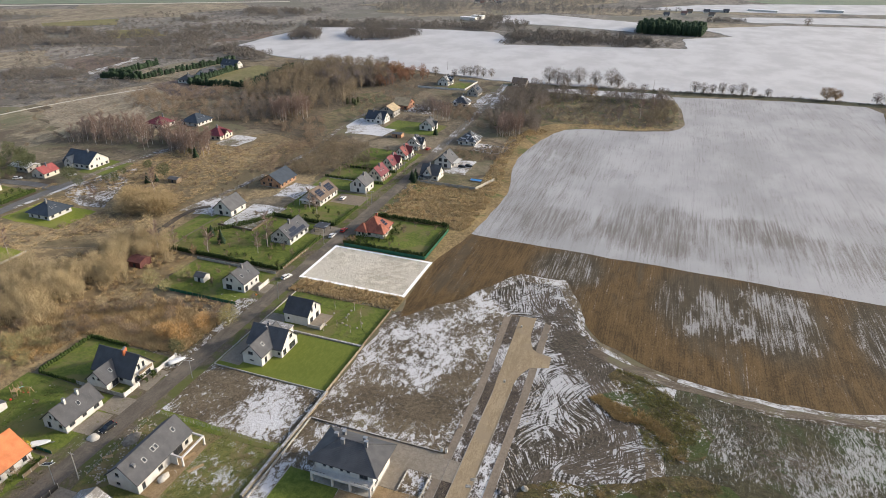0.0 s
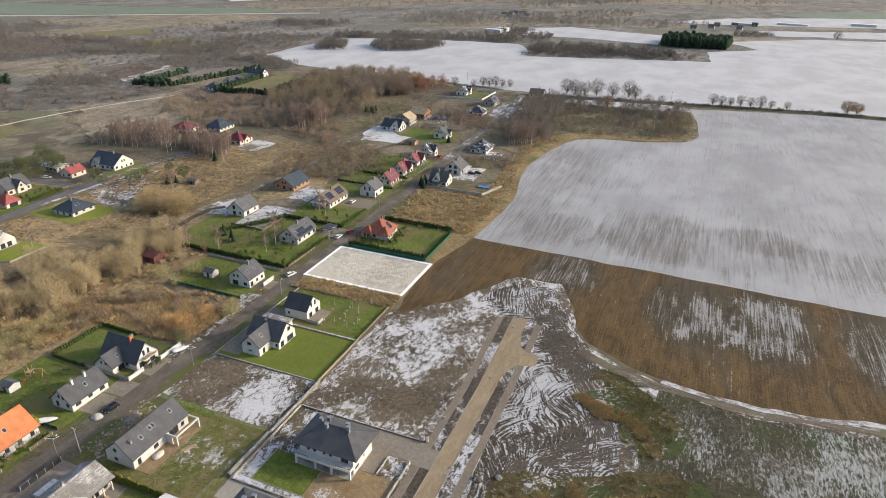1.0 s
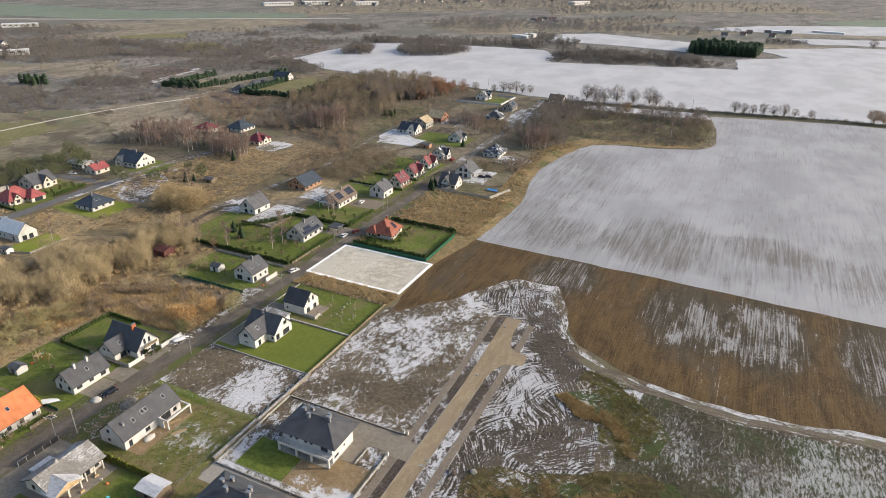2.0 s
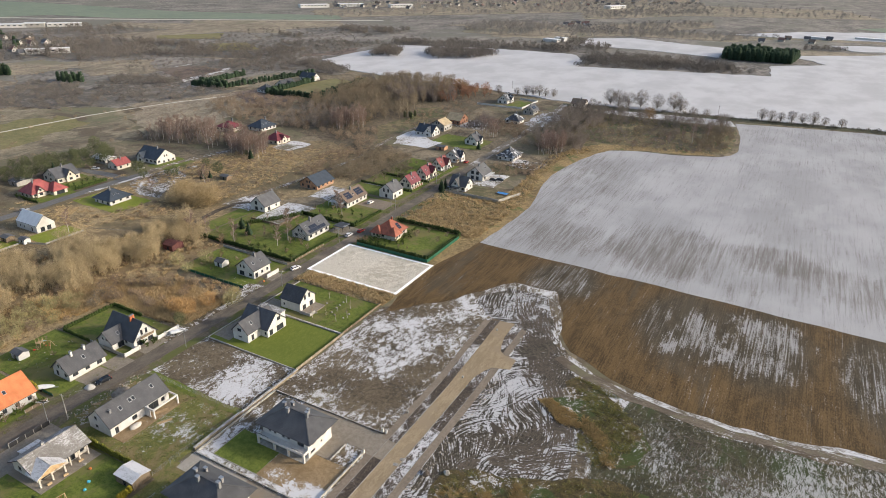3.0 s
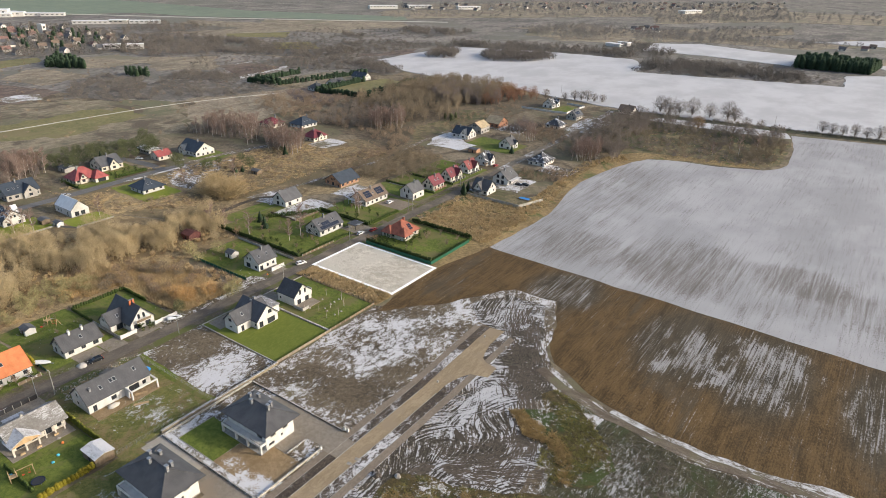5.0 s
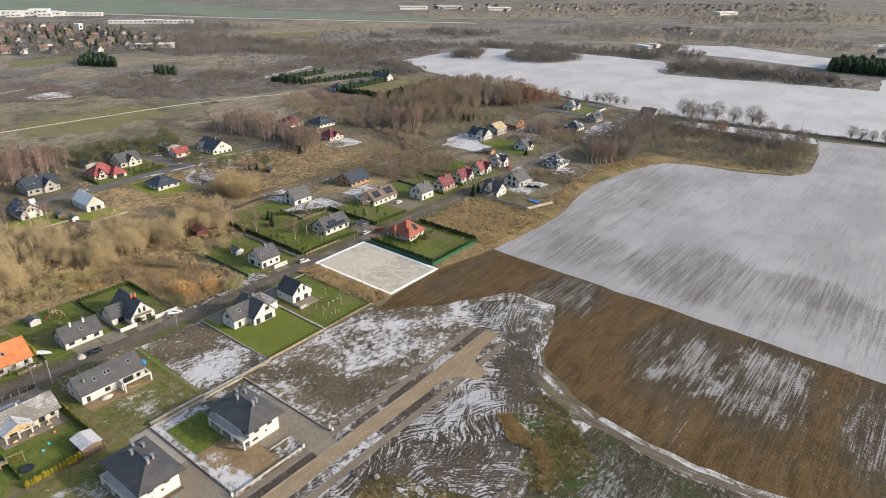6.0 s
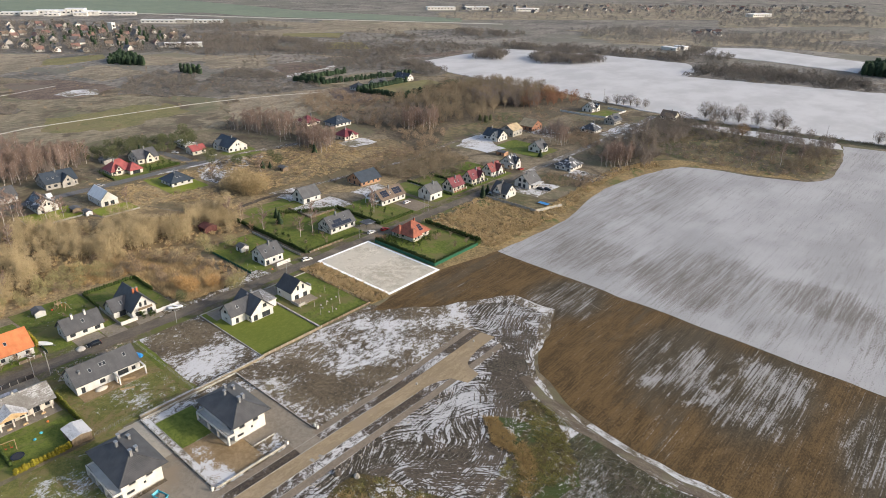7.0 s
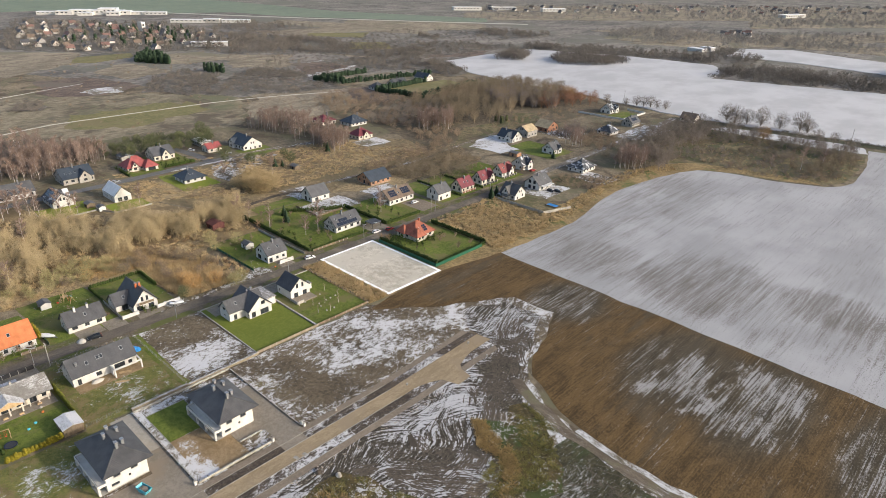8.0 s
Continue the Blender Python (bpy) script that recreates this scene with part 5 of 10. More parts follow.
def simple_house(x0, y0, x1, y1, turn, eave, rise, roof, wall, label, hip=False, cross=None, step=0.0, rng=None, group="houses of the estate", porch=None, **more):
    """A detached house on a rectangular plan, with a cross gable where it has one."""
    rng = rng or random.Random(int(abs(x0 * 7 + y0 * 13)))
    cx, cy = (x0 + x1) / 2, (y0 + y1) / 2
    h = thing("house", label, "house", group, at=pose(cx, cy, 0))
    w, l = (x1 - x0, y1 - y0) if turn == 0 else (y1 - y0, x1 - x0)
    plinth(h, x0 - cx - 0.15, y0 - cy - 0.15, x1 - cx + 0.15, y1 - cy + 0.15, 0.18)
    holes = more.pop("holes", None) or usual(w, l, eave, rise, turn, rng, not hip)
    chim = more.pop("chimneys", None)
    if chim is None:
        chim = [(0.7, rng.uniform(-0.25, 0.25) * l, 1.7, more.get("chimney_mat") or m_chimney)]
    more.pop("chimney_mat", None)
    volume(h, 0, 0, w, l, turn, eave, rise, roof, wall, hip, holes=holes, chimneys=chim, step=step, **more)
    if cross:
        side, along, cw, out, ce, cr = cross
        reach = (w / 2 + out)
        sg = 1 if side in "en" else -1
        if turn == 0:
            volume(h, sg * reach / 2, along, cw, reach, 1, ce, cr, roof, wall, holes={side: [(0, 0.9, min(1.8, cw - 1), 1.4), (0, ce + 0.2, 1.1, 1.2)]}, step=step, over=0.35)
        else:
            volume(h, along, sg * reach / 2, cw, reach, 0, ce, cr, roof, wall, holes={side: [(0, 0.9, min(1.8, cw - 1), 1.4), (0, ce + 0.2, 1.1, 1.2)]}, step=step, over=0.35)
    if porch:
        px0, py0, px1, py1, ph, pm = porch
        s = Shape()
        s.box(px0, py0, ph - 0.2, px1, py1, ph)
        pr = part("porch_roof", s, pm, h)
        for a, b in ((px0, py0), (px1, py0), (px1, py1), (px0, py1)):
            s = Shape()
            s.box(a - 0.12 if a > px0 else a, b - 0.12 if b > py0 else b, 0, a if a > px0 else a + 0.12, b if b > py0 else b + 0.12, ph - 0.2)
            part("post", s, m_frame, pr)
    return h


# houses at the new road: a pair with hipped roofs, balconies and white pillars
def hip_villa(x0, y0, x1, y1, label):
    """Two-storey villa under a hipped roof; on the south, pillars carry a white balcony frame that stands out past the eave."""
    cx, cy = (x0 + x1) / 2, (y0 + y1) / 2
    h = thing("house", label, "house", "twin villas", at=pose(cx, cy, 0))
    w, l = y1 - y0, x1 - x0
    back = 2.1
    eave = 5.75
    holes = {"s": [(-4.4, 0.15, 3.0, 2.2), (0.4, 0.15, 3.2, 2.2), (5.0, 0.15, 1.2, 2.2), (-5.0, 3.7, 0.9, 1.1), (-3.2, 3.7, 0.9, 1.1), (-0.4, 3.7, 0.9, 1.1), (1.4, 3.7, 0.9, 1.1), (5.4, 3.1, 2.2, 2.1)],
             "e": [(-2.3, 3.3, 1.7, 1.5), (1.9, 3.3, 1.7, 1.5), (-3.0, 1.0, 1.9, 0.8), (0.9, 1.7, 1.3, 0.7)], "n": [(-4, 1, 1.6, 1.3), (3, 1, 1.6, 1.3), (-4, 3.7, 1.4, 1.2), (3, 3.7, 1.4, 1.2)],
             "w": [(-2, 3.7, 1.5, 1.2), (2, 3.7, 1.5, 1.2), (0, 0.3, 2.2, 2.2)]}
    plinth(h, x0 - cx, y0 - cy, x1 - cx, y1 - cy, 0.16)
    ww, ll = w - back, l - 0.5
    put_for = {"e": lambda u, d, z: (ll / 2 - d, u + back / 2, z), "w": lambda u, d, z: (-ll / 2 + d, -u + back / 2, z),
               "s": lambda u, d, z: (u, -w / 2 + back + d, z), "n": lambda u, d, z: (-u, w / 2 - d, z)}
    body = Shape()
    for side in "ewsn":
        wall_side(body, ww if side in "ew" else ll, eave + 0.1, 0, False, holes[side], put_for[side])
    part("wall", body, m_white, h)
    for side in "ewsn":
        for hole in holes[side]:
            window_in(h, hole, put_for[side], None, m_frame_dark)
    s = Shape()
    s.box(ll / 2, -0.8, 2.6, ll / 2 + 0.03, 5.4, 2.95)
    s.box(ll / 2, 1.9, 1.5, ll / 2 + 0.03, 5.4, 2.6)
    part("cladding", s, m_pinkish, h, "pale beige wall cladding")
    # balcony slab with its white upstand, and the pillars
    s = Shape()
    s.box(-ll / 2, -w / 2, 2.45, ll / 2 + 0.25, -w / 2 + back + 0.02, 2.75)
    s.box(-ll / 2, -w / 2, 2.75, ll / 2 + 0.25, -w / 2 + 0.25, 3.15)
    s.box(ll / 2, -w / 2 + 0.25, 2.75, ll / 2 + 0.25, -w / 2 + back, 3.15)
    s.box(-ll / 2, -w / 2 + 0.25, 2.75, -ll / 2 + 0.25, -w / 2 + back, 3.15)
    b = part("balcony", s, m_white, h)
    for px in (-ll / 2, -2.3, 2.4, ll / 2 - 0.25):
        s = Shape()
        s.box(px, -w / 2, 0.0, px + 0.5, -w / 2 + 0.5, 2.45)
        part("pillar", s, m_white, h)
    for a0, a1 in ((-ll / 2, -w / 2), (ll / 2 - 4.0, -w / 2)):
        s = Shape()
        s.box(a0 + 0.05, a1 + 0.08, 3.55, a0 + 4.0, a1 + 0.13, 3.62)
        for i in range(5):
            s.box(a0 + 0.2 + i * 0.9, a1 + 0.08, 3.15, a0 + 0.24 + i * 0.9, a1 + 0.13, 3.55)
        part("railing", s, m_trim, b)
    s = Shape()
    s.box(-ll / 2 + 0.2, -w / 2 + back - 0.1, 2.75, -ll / 2 + 0.3, -w / 2 + back, eave)
    part("downpipe", s, m_trim, h)
    # the roof lies towards the north, short of the balcony frame
    yc, xc = 1.15, 0.2
    xo, yo, ze, zr = 9.2, 6.0, eave, 9.2
    k = xo - yo
    r = Shape()
    p = [(xc - xo, yc - yo, ze), (xc + xo, yc - yo, ze), (xc + xo, yc + yo, ze), (xc - xo, yc + yo, ze), (xc - k, yc, zr), (xc + k, yc, zr)]
    courses(r, p[0], p[1], p[4], p[5], 0.42, 0.075)
    courses(r, p[2], p[3], p[5], p[4], 0.42, 0.075)
    courses(r, p[1], p[2], p[5], p[5], 0.42, 0.075)
    courses(r, p[3], p[0], p[4], p[4], 0.42, 0.075)
    roof = part("roof", r, m_roof_grey, h)
    t = Shape()
    for i, c in enumerate(p[:4]):
        e = p[4] if i in (0, 3) else p[5]
        t.bar((c[0], c[1], c[2] + 0.05), (e[0], e[1], zr + 0.05), 0.24, 0.1)
    t.bar((p[4][0], yc, zr + 0.05), (p[5][0], yc, zr + 0.05), 0.26, 0.1)
    part("ridge_tiles", t, m_roof_grey, roof)
    t = Shape()
    t.box(xc - xo + 0.1, yc - yo + 0.1, ze - 0.1, xc + xo - 0.1, yc + yo - 0.1, ze - 0.04)
    part("soffit", t, m_white, roof, "white boarded soffit")
    for i in range(4):
        t = Shape()
        q0, q1 = p[i], p[(i + 1) % 4]
        t.tube((q0[0], q0[1], ze - 0.03), (q1[0], q1[1], ze - 0.03), 0.09, 0.09, 6)
        part("gutter", t, m_trim, roof)
    for qx, qy, tall in ((-4.4, 0.6, 1.3), (-3.4, 2.6, 1.2), (-1.9, -1.0, 1.4), (2.8, 1.6, 1.4), (3.9, -0.2, 1.6)):
        f = min((xo - abs(qx)) / (xo - k) if abs(qx) > k else 9, (yo - abs(qy)) / yo)
        z0 = ze + (zr - ze) * min(1, f)
        t = Shape()
        t.box(xc + qx - 0.42, yc + qy - 0.32, z0 - 0.6, xc + qx + 0.42, yc + qy + 0.32, z0 + tall)
        ch = part("chimney", t, m_chimney, roof, "grey metal-clad chimney")
        t = Shape()
        t.box(xc + qx - 0.52, yc + qy - 0.42, z0 + tall, xc + qx + 0.52, yc + qy + 0.42, z0 + tall + 0.14)
        part("chimney_cap", t, m_metal, ch)
    return h


hip_villa(-66.2, 97.3, -50.0, 109.0, "white two-storey villa with a graphite hipped roof and pillars")
hip_villa(-67.4, 68.1, -51.9, 80.2, "white hip-roofed villa with a graphite roof beside a paved forecourt")


def long_house():
    """Long bungalow with a steep tiled roof and a white frame round its terrace."""
    x0, y0, x1, y1 = -110.4, 79.6, -101.3, 98.4
    cx, cy = (x0 + x1) / 2, (y0 + y1) / 2
    h = thing("house", "long white bungalow with a ribbed grey tiled roof", "house", at=pose(cx, cy, 0))
    plinth(h, x0 - cx - 0.1, y0 - cy - 0.1, x1 - cx + 0.1, y1 - cy + 0.1, 0.2)
    volume(h, 0, 0, x1 - x0, y1 - y0, 0, 3.3, 4.0, m_roof_mid, m_white, over=0.35, step=0.36,
           holes={"e": [(-2.0, 0.9, 1.6, 1.4), (4.2, 0.2, 3.2, 2.3), (7.4, 0.9, 1.2, 1.3)], "s": [(-1.2, 3.6, 1.1, 1.2), (-1.4, 0.9, 1.2, 1.0)], "n": [(1, 0.9, 1.4, 1.3)],
                  "w": [(-6, 1, 1.2, 1.3), (-2, 1, 1.2, 1.3), (3, 1, 1.2, 1.3)]},
           doors={"e": [(-7.6, 0.1, 1.1, 2.1)]}, chimneys=[(1.9, -7.0, 0.6, m_chimney)],
           skylights=[("e", -4.2, 0.42), ("e", -0.9, 0.5), ("e", 0.2, 0.5), ("e", 6.3, 0.52)])
    ex = x1 - cx
    for (a, b, c, d) in ((ex, 1.2, ex + 3.9, 1.6), (ex + 3.5, 1.6, ex + 3.9, 9.6), (ex, 9.2, ex + 3.5, 9.6)):
        s = Shape()
        s.box(a, b, 2.75, c, d, 3.15)
        part("terrace_beam", s, m_white, h)
    for a, b in ((ex + 3.5, 1.2), (ex + 3.5, 9.2)):
        s = Shape()
        s.box(a, b, 0, a + 0.4, b + 0.4, 2.75)
        part("terrace_post", s, m_white, h)
    s = Shape()
    s.box(ex, 1.2, 0, ex + 2.2, 1.45, 2.75)
    part("terrace_screen", s, m_white, h)
    s = Shape()
    s.box(ex, -9.4, 0.02, ex + 4.6, 9.6, 0.14)
    part("terrace", s, m_sand, h)


long_house()


def lawn_house():
    cx, cy = -105.0, 140.0
    h = thing("house", "white L-shaped house with grey gable roofs on a bright lawn", "house", at=pose(cx, cy, 0))
    plinth(h, -4.4, -8.1, 2.4, 7, 0.15)
    plinth(h, -6, -2.2, 5.6, 7.1, 0.14)
    volume(h, -1.0, -1.2, 6.7, 13.6, 0, 3.7, 3.4, m_roof_mid, m_white, over=0.4, step=0.36,
           holes={"s": [(-0.4, 3.5, 1.7, 1.2), (-0.3, 1.3, 1.5, 0.5)], "e": [(-4.6, 0.2, 1.2, 2.1)], "w": [(-4, 1, 1.2, 1.2), (0, 1, 1.2, 1.2)]},
           skylights=[("e", -3.2, 0.45)], chimneys=[(-0.8, 3.0, 1.2, m_chimney)])
    volume(h, -0.4, 2.4, 9.2, 12.0, 1, 3.3, 4.4, m_roof_mid, m_white, over=0.4, step=0.36,
           holes={"e": [(1.3, 4.1, 1.6, 1.5), (-2.8, 0.2, 1.7, 2.2), (1.6, 0.2, 3.4, 2.2)], "s": [(5.0, 0.9, 0.9, 1.2)], "n": [(2, 0.9, 1.4, 1.3)]},
           chimneys=[(-1.0, -1.5, 1.3, m_chimney)])
    s = Shape()
    s.box(-8.4, 7.0, 0, 1.6, 11.2, 3.0)
    g = part("garage", s, m_white, h)
    s = Shape()
    s.box(-8.7, 6.7, 3.0, 1.9, 11.5, 3.25)
    part("garage_roof", s, m_roof_snowy, g, "flat roof with patches of snow")


lawn_house()


def dark_house():
    cx, cy = -105.5, 160.8
    h = thing("house", "white gabled house with an anthracite roof and a paved terrace", "house", at=pose(cx, cy, 0))
    volume(h, 0, 0, 8.6, 9.0, 1, 3.9, 3.8, m_roof_dark, m_white, over=0.3, step=0.36,
           holes={"e": [(-1.9, 0.15, 1.9, 2.1), (2.0, 0.15, 1.9, 2.1), (-1.2, 3.9, 1.0, 1.9), (1.2, 3.9, 1.0, 1.9)], "s": [(-3.0, 1.2, 0.8, 1.0)], "w": [(0, 1, 1.4, 1.3)], "n": [(0, 1, 1.4, 1.3)]},
           chimneys=[])
    s = Shape()
    s.box(4.5, -4.6, 0.02, 9.2, 4.2, 0.42)
    t = part("terrace", s, m_paving, h)
    s = Shape()
    s.box(4.5, -4.85, 0.0, 9.4, -4.6, 1.25)
    s.box(9.2, -4.6, 0.0, 9.4, -1.8, 1.25)
    part("terrace_wall", s, m_greywall, t, "grey rendered terrace wall")
    s = Shape()
    s.box(-0.5, 4.6, 0, 1.9, 7.0, 2.3)
    g = part("utility_box", s, m_white, h)
    s = Shape()
    s.box(-0.6, 4.5, 2.3, 2.0, 7.1, 2.5)
    part("utility_roof", s, m_chimney, g)


dark_house()


def porch_house():
    """Bungalow with a snow-dusted roof and an open gabled porch over its terrace."""
    cx, cy = -107.1, 66.7
    h = thing("house", "peach bungalow with a snow-dusted grey roof and gabled porch", "house", at=pose(cx, cy, 0))
    plinth(h, -5.6, -8.6, 9.0, 7.4, 0.16, m_paving, "terrace")
    volume(h, 0, 0, 9.6, 13.6, 0, 2.9, 2.7, m_roof_tilesnow, m_cream, over=0.8, step=0.34,
           holes={"e": [(-4.6, 0.2, 2.6, 2.1), (-1.0, 0.6, 2.0, 1.8), (2.2, 0.2, 2.0, 2.1), (5.2, 0.9, 1.2, 1.3)], "s": [(-2, 0.9, 1.3, 1.5), (2.4, 0.9, 1.0, 1.3)], "n": [(0, 0.9, 1.3, 1.3)],
                  "w": [(-4, 1, 1.3, 1.3), (3, 1, 1.3, 1.3)]}, chimneys=[(-0.3, -1.2, 0.9, m_concrete)])
    r = Shape()
    courses(r, (7.4, -7.9, 2.9), (2.6, -7.9, 2.9), (7.4, -4.0, 4.7), (1.2, -4.0, 4.7), 0.34, 0.04)
    courses(r, (2.6, -0.2, 2.9), (7.4, -0.2, 2.9), (1.2, -4.0, 4.7), (7.4, -4.0, 4.7), 0.34, 0.04)
    pr = part("porch_roof", r, m_roof_undersnow, h, "ribbed porch roof white with snow")
    s = Shape()
    s.face((7.0, -7.4, 2.9), (7.0, -0.7, 2.9), (7.0, -4.0, 4.5))
    s.face((6.9, -0.7, 2.9), (6.9, -7.4, 2.9), (6.9, -4.0, 4.5))
    s.box(6.8, -7.5, 2.6, 7.1, -0.6, 2.92)
    part("porch_gable", s, m_timber, pr, "pale timber gable of a porch")
    for b in (-7.3, -4.2, -1.0):
        s = Shape()
        s.box(6.8, b - 0.2, 0.1, 7.15, b + 0.2, 2.65)
        part("porch_post", s, m_cream, h)
    for i in range(3):
        s = Shape()
        s.box(6.0, 0.9 + i * 2.4, 0.1, 6.3, 1.2 + i * 2.4, 2.8)
        part("porch_post", s, m_cream, h)
    s = Shape()
    s.slab([(-7.6, -4.0, 2.4), (-4.6, -4.0, 2.75), (-4.6, 1.4, 2.75), (-7.6, 1.4, 2.4)], 0.1)
    c = part("canopy_roof", s, m_roof_undersnow, h, "lean-to canopy roof white with snow")
    for b in (-3.8, 1.1):
        s = Shape()
        s.box(-7.4, b, 0, -7.2, b + 0.2, 2.35)
        part("canopy_post", s, m_frame, c)
    for bx, by in ((7.4, -6.2), (8.0, -2.4), (6.6, 2.6)):
        s = Shape()
        s.box(bx, by, 0.16, bx + 0.5, by + 1.2, 0.62, 0.06)
        part("bench", s, m_timber, h)



porch_house()

# ---- the rest of the estate ----
simple_house(-145.5, 62, -134.6, 79.6, 0, 3.0, 4.6, m_roof_orange, m_white, "white house with a bright orange tiled roof", step=0.42,
             skylights=[("e", -4.5, 0.45), ("e", -0.8, 0.42), ("e", 2.2, 0.45)], chimneys=[(-1.2, 1, 1.5, m_chimney_brick)])
simple_house(-141.6, 89.4, -133.8, 101.4, 0, 2.9, 3.6, m_roof_mid, m_white, "white bungalow with a grey roof and two white chimneys", step=0.42,
             chimneys=[(0.5, -2.2, 1.4, m_white), (0.5, 2.0, 1.4, m_white)], skylights=[("e", 0.4, 0.42)])
h = simple_house(-146.2, 110.8, -132.2, 119.4, 1, 3.2, 5.0, m_roof_dark, m_white, "white house with a steep dark roof and brick chimneys", step=0.42,
                 chimneys=[(0.6, 2.2, 1.7, m_chimney_brick), (-1.2, 0.8, 1.6, m_chimney_brick)],
                 holes={"e": [(-2.2, 0.2, 2.0, 2.1), (2.0, 0.2, 2.0, 2.1), (-0.9, 3.7, 0.9, 1.9), (0.9, 3.7, 0.9, 1.9)], "s": [(3, 1, 1.3, 1.2)], "n": [(0, 1, 1.3, 1.2)], "w": [(0, 1, 1.3, 1.2)]})
s = Shape()
s.box(7.0, -2.6, 3.0, 8.5, 2.6, 3.2)
bal = part("balcony", s, m_white, h)
s = Shape()
s.box(8.42, -2.6, 3.2, 8.5, 2.6, 4.1)
part("balustrade", s, m_oldwood, bal, "brown boarded balustrade")
volume(h, -1.5, -5.4, 7.0, 6.4, 0, 2.8, 3.2, m_roof_mid, m_white, holes={"s": [(-0.9, 3.0, 0.9, 0.9), (0.9, 3.0, 0.9, 0.9)], "e": [(0, 0.1, 2.4, 2.1)], "w": []}, over=0.4, step=0.42, skylights=[("e", 0.5, 0.42)])
simple_house(-143.3, 167.8, -134.0, 177.0, 0, 3.9, 3.7, m_roof_mid, m_white, "white gabled house with a grey roof and garden", step=0.42, skylights=[("e", -2.6, 0.4), ("e", 1.5, 0.4)],
             holes={"s": [(-2.4, 3.6, 0.9, 1.3), (-0.6, 3.6, 0.9, 1.3), (-2.0, 0.2, 2.6, 2.1), (2.6, 0.8, 1.6, 1.3)], "e": [(-3.2, 0.2, 1.6, 2.1), (0, 1, 1.2, 1.3), (3, 1, 1.2, 1.3)], "n": [(0, 1, 1.2, 1.3)], "w": [(0, 1, 1.2, 1.3)]})
h = simple_house(-149.2, 208.5, -139.8, 223.5, 0, 3.1, 4.0, m_roof_mid, m_white, "white house with solar panels and a glazed pergola", step=0.42,
                 solar=[("e", -6.4, 5.4, 0.08, 0.34, 1), ("e", -4.5, 0.5, 0.34, 0.6, 1)], skylights=[("e", -5.6, 0.55), ("e", 3.3, 0.5)], chimneys=[(0.6, -1.0, 1.9, m_chimney)])
s = Shape()
for i in range(9):
    s.bar((-4.5 + i * 1.1, -7.6, 2.9), (-4.5 + i * 1.1, -11.2, 2.3), 0.10)
s.bar((-4.6, -11.1, 2.3), (4.5, -11.1, 2.3), 0.14)
for q in (-4.5, 0, 4.4):
    s.bar((q, -11.1, 0), (q, -11.1, 2.3), 0.16)
part("pergola", s, m_frame_dark, h)
simple_house(-159.5, 251, -149.2, 268.4, 0, 3.2, 4.0, m_roof_brown, m_white, "white house with a brown roof covered in solar panels", step=0.42,
             solar=[("e", -7, -2.2, 0.25, 0.8, 3), ("e", 1.6, 7.2, 0.25, 0.8, 3)], skylights=[("e", -0.6, 0.4)],
             porch=(-5.0, -11.2, 3.6, -8.6, 2.9, m_white))
simple_house(-145.2, 274.6, -136.4, 284.2, 0, 4.2, 3.7, m_roof_mid, m_white, "tall white house with a grey gable roof",
             holes={"s": [(-1.5, 3.3, 1.1, 2.0), (1.3, 3.3, 1.1, 2.0), (0, 0.3, 1.4, 2.0)], "e": [(-2.8, 0.2, 1.6, 2.0), (2, 1, 1.4, 1.3)], "n": [(0, 1, 1.3, 1.3)], "w": [(0, 1, 1.3, 1.3)]})
simple_house(-144.2, 293.4, -136.5, 303.6, 0, 3.2, 4.0, m_roof_maroon, m_cream, "cream house with a maroon roof", skylights=[("e", -1.2, 0.4), ("e", 1.4, 0.4)])
simple_house(-144.8, 312, -137.6, 323, 0, 3.2, 4.0, m_roof_maroon, m_cream, "yellow house with maroon cross gables", cross=("e", 2.4, 4.5, 1.4, 3.4, 3.2), skylights=[("e", -2.6, 0.4)])
simple_house(-145.2, 331.4, -138, 341.8, 0, 3.2, 4.0, m_roof_red, m_white, "white house with red cross gables", cross=("e", 2.2, 4.5, 1.4, 3.4, 3.2), skylights=[("e", -2.4, 0.4)])
simple_house(-146.6, 351.8, -137.8, 360.8, 0, 3.4, 4.0, m_roof_frost, m_white, "white house with frosted dark cross gables", cross=("e", 1.2, 5.0, 1.4, 3.6, 3.2))
simple_house(-154, 394.8, -144.8, 404.4, 0, 3.3, 4.0, m_roof_mid, m_white, "white house with a grey roof", cross=("e", 2.0, 4.0, 0.8, 3.0, 2.4))
simple_house(-195.5, 398.4, -182, 409.2, 1, 3.2, 4.4, m_roof_navy, m_white, "white house with a navy roof beside a snowy yard", cross=("s", 3.0, 5.0, 1.0, 3.4, 3.4))
simple_house(-194, 417.4, -182.8, 429.4, 0, 4.6, 3.2, m_roof_tan, m_greywall, "unfinished grey house with a boarded roof", chimneys=[])
simple_house(-193.5, 441, -181.6, 454.6, 1, 3.6, 4.2, m_roof_tan, m_brick, "unfinished brick house with a tan roof", chimneys=[])
simple_house(-118.4, 305.4, -108.6, 314.6, 1, 3.2, 4.2, m_roof_grey, m_white, "white house with dark grey cross gables", cross=("s", -1.0, 4.6, 1.0, 3.4, 3.4),
             porch=(-4.6, -8.6, 2.2, -5.4, 2.6, m_glass))
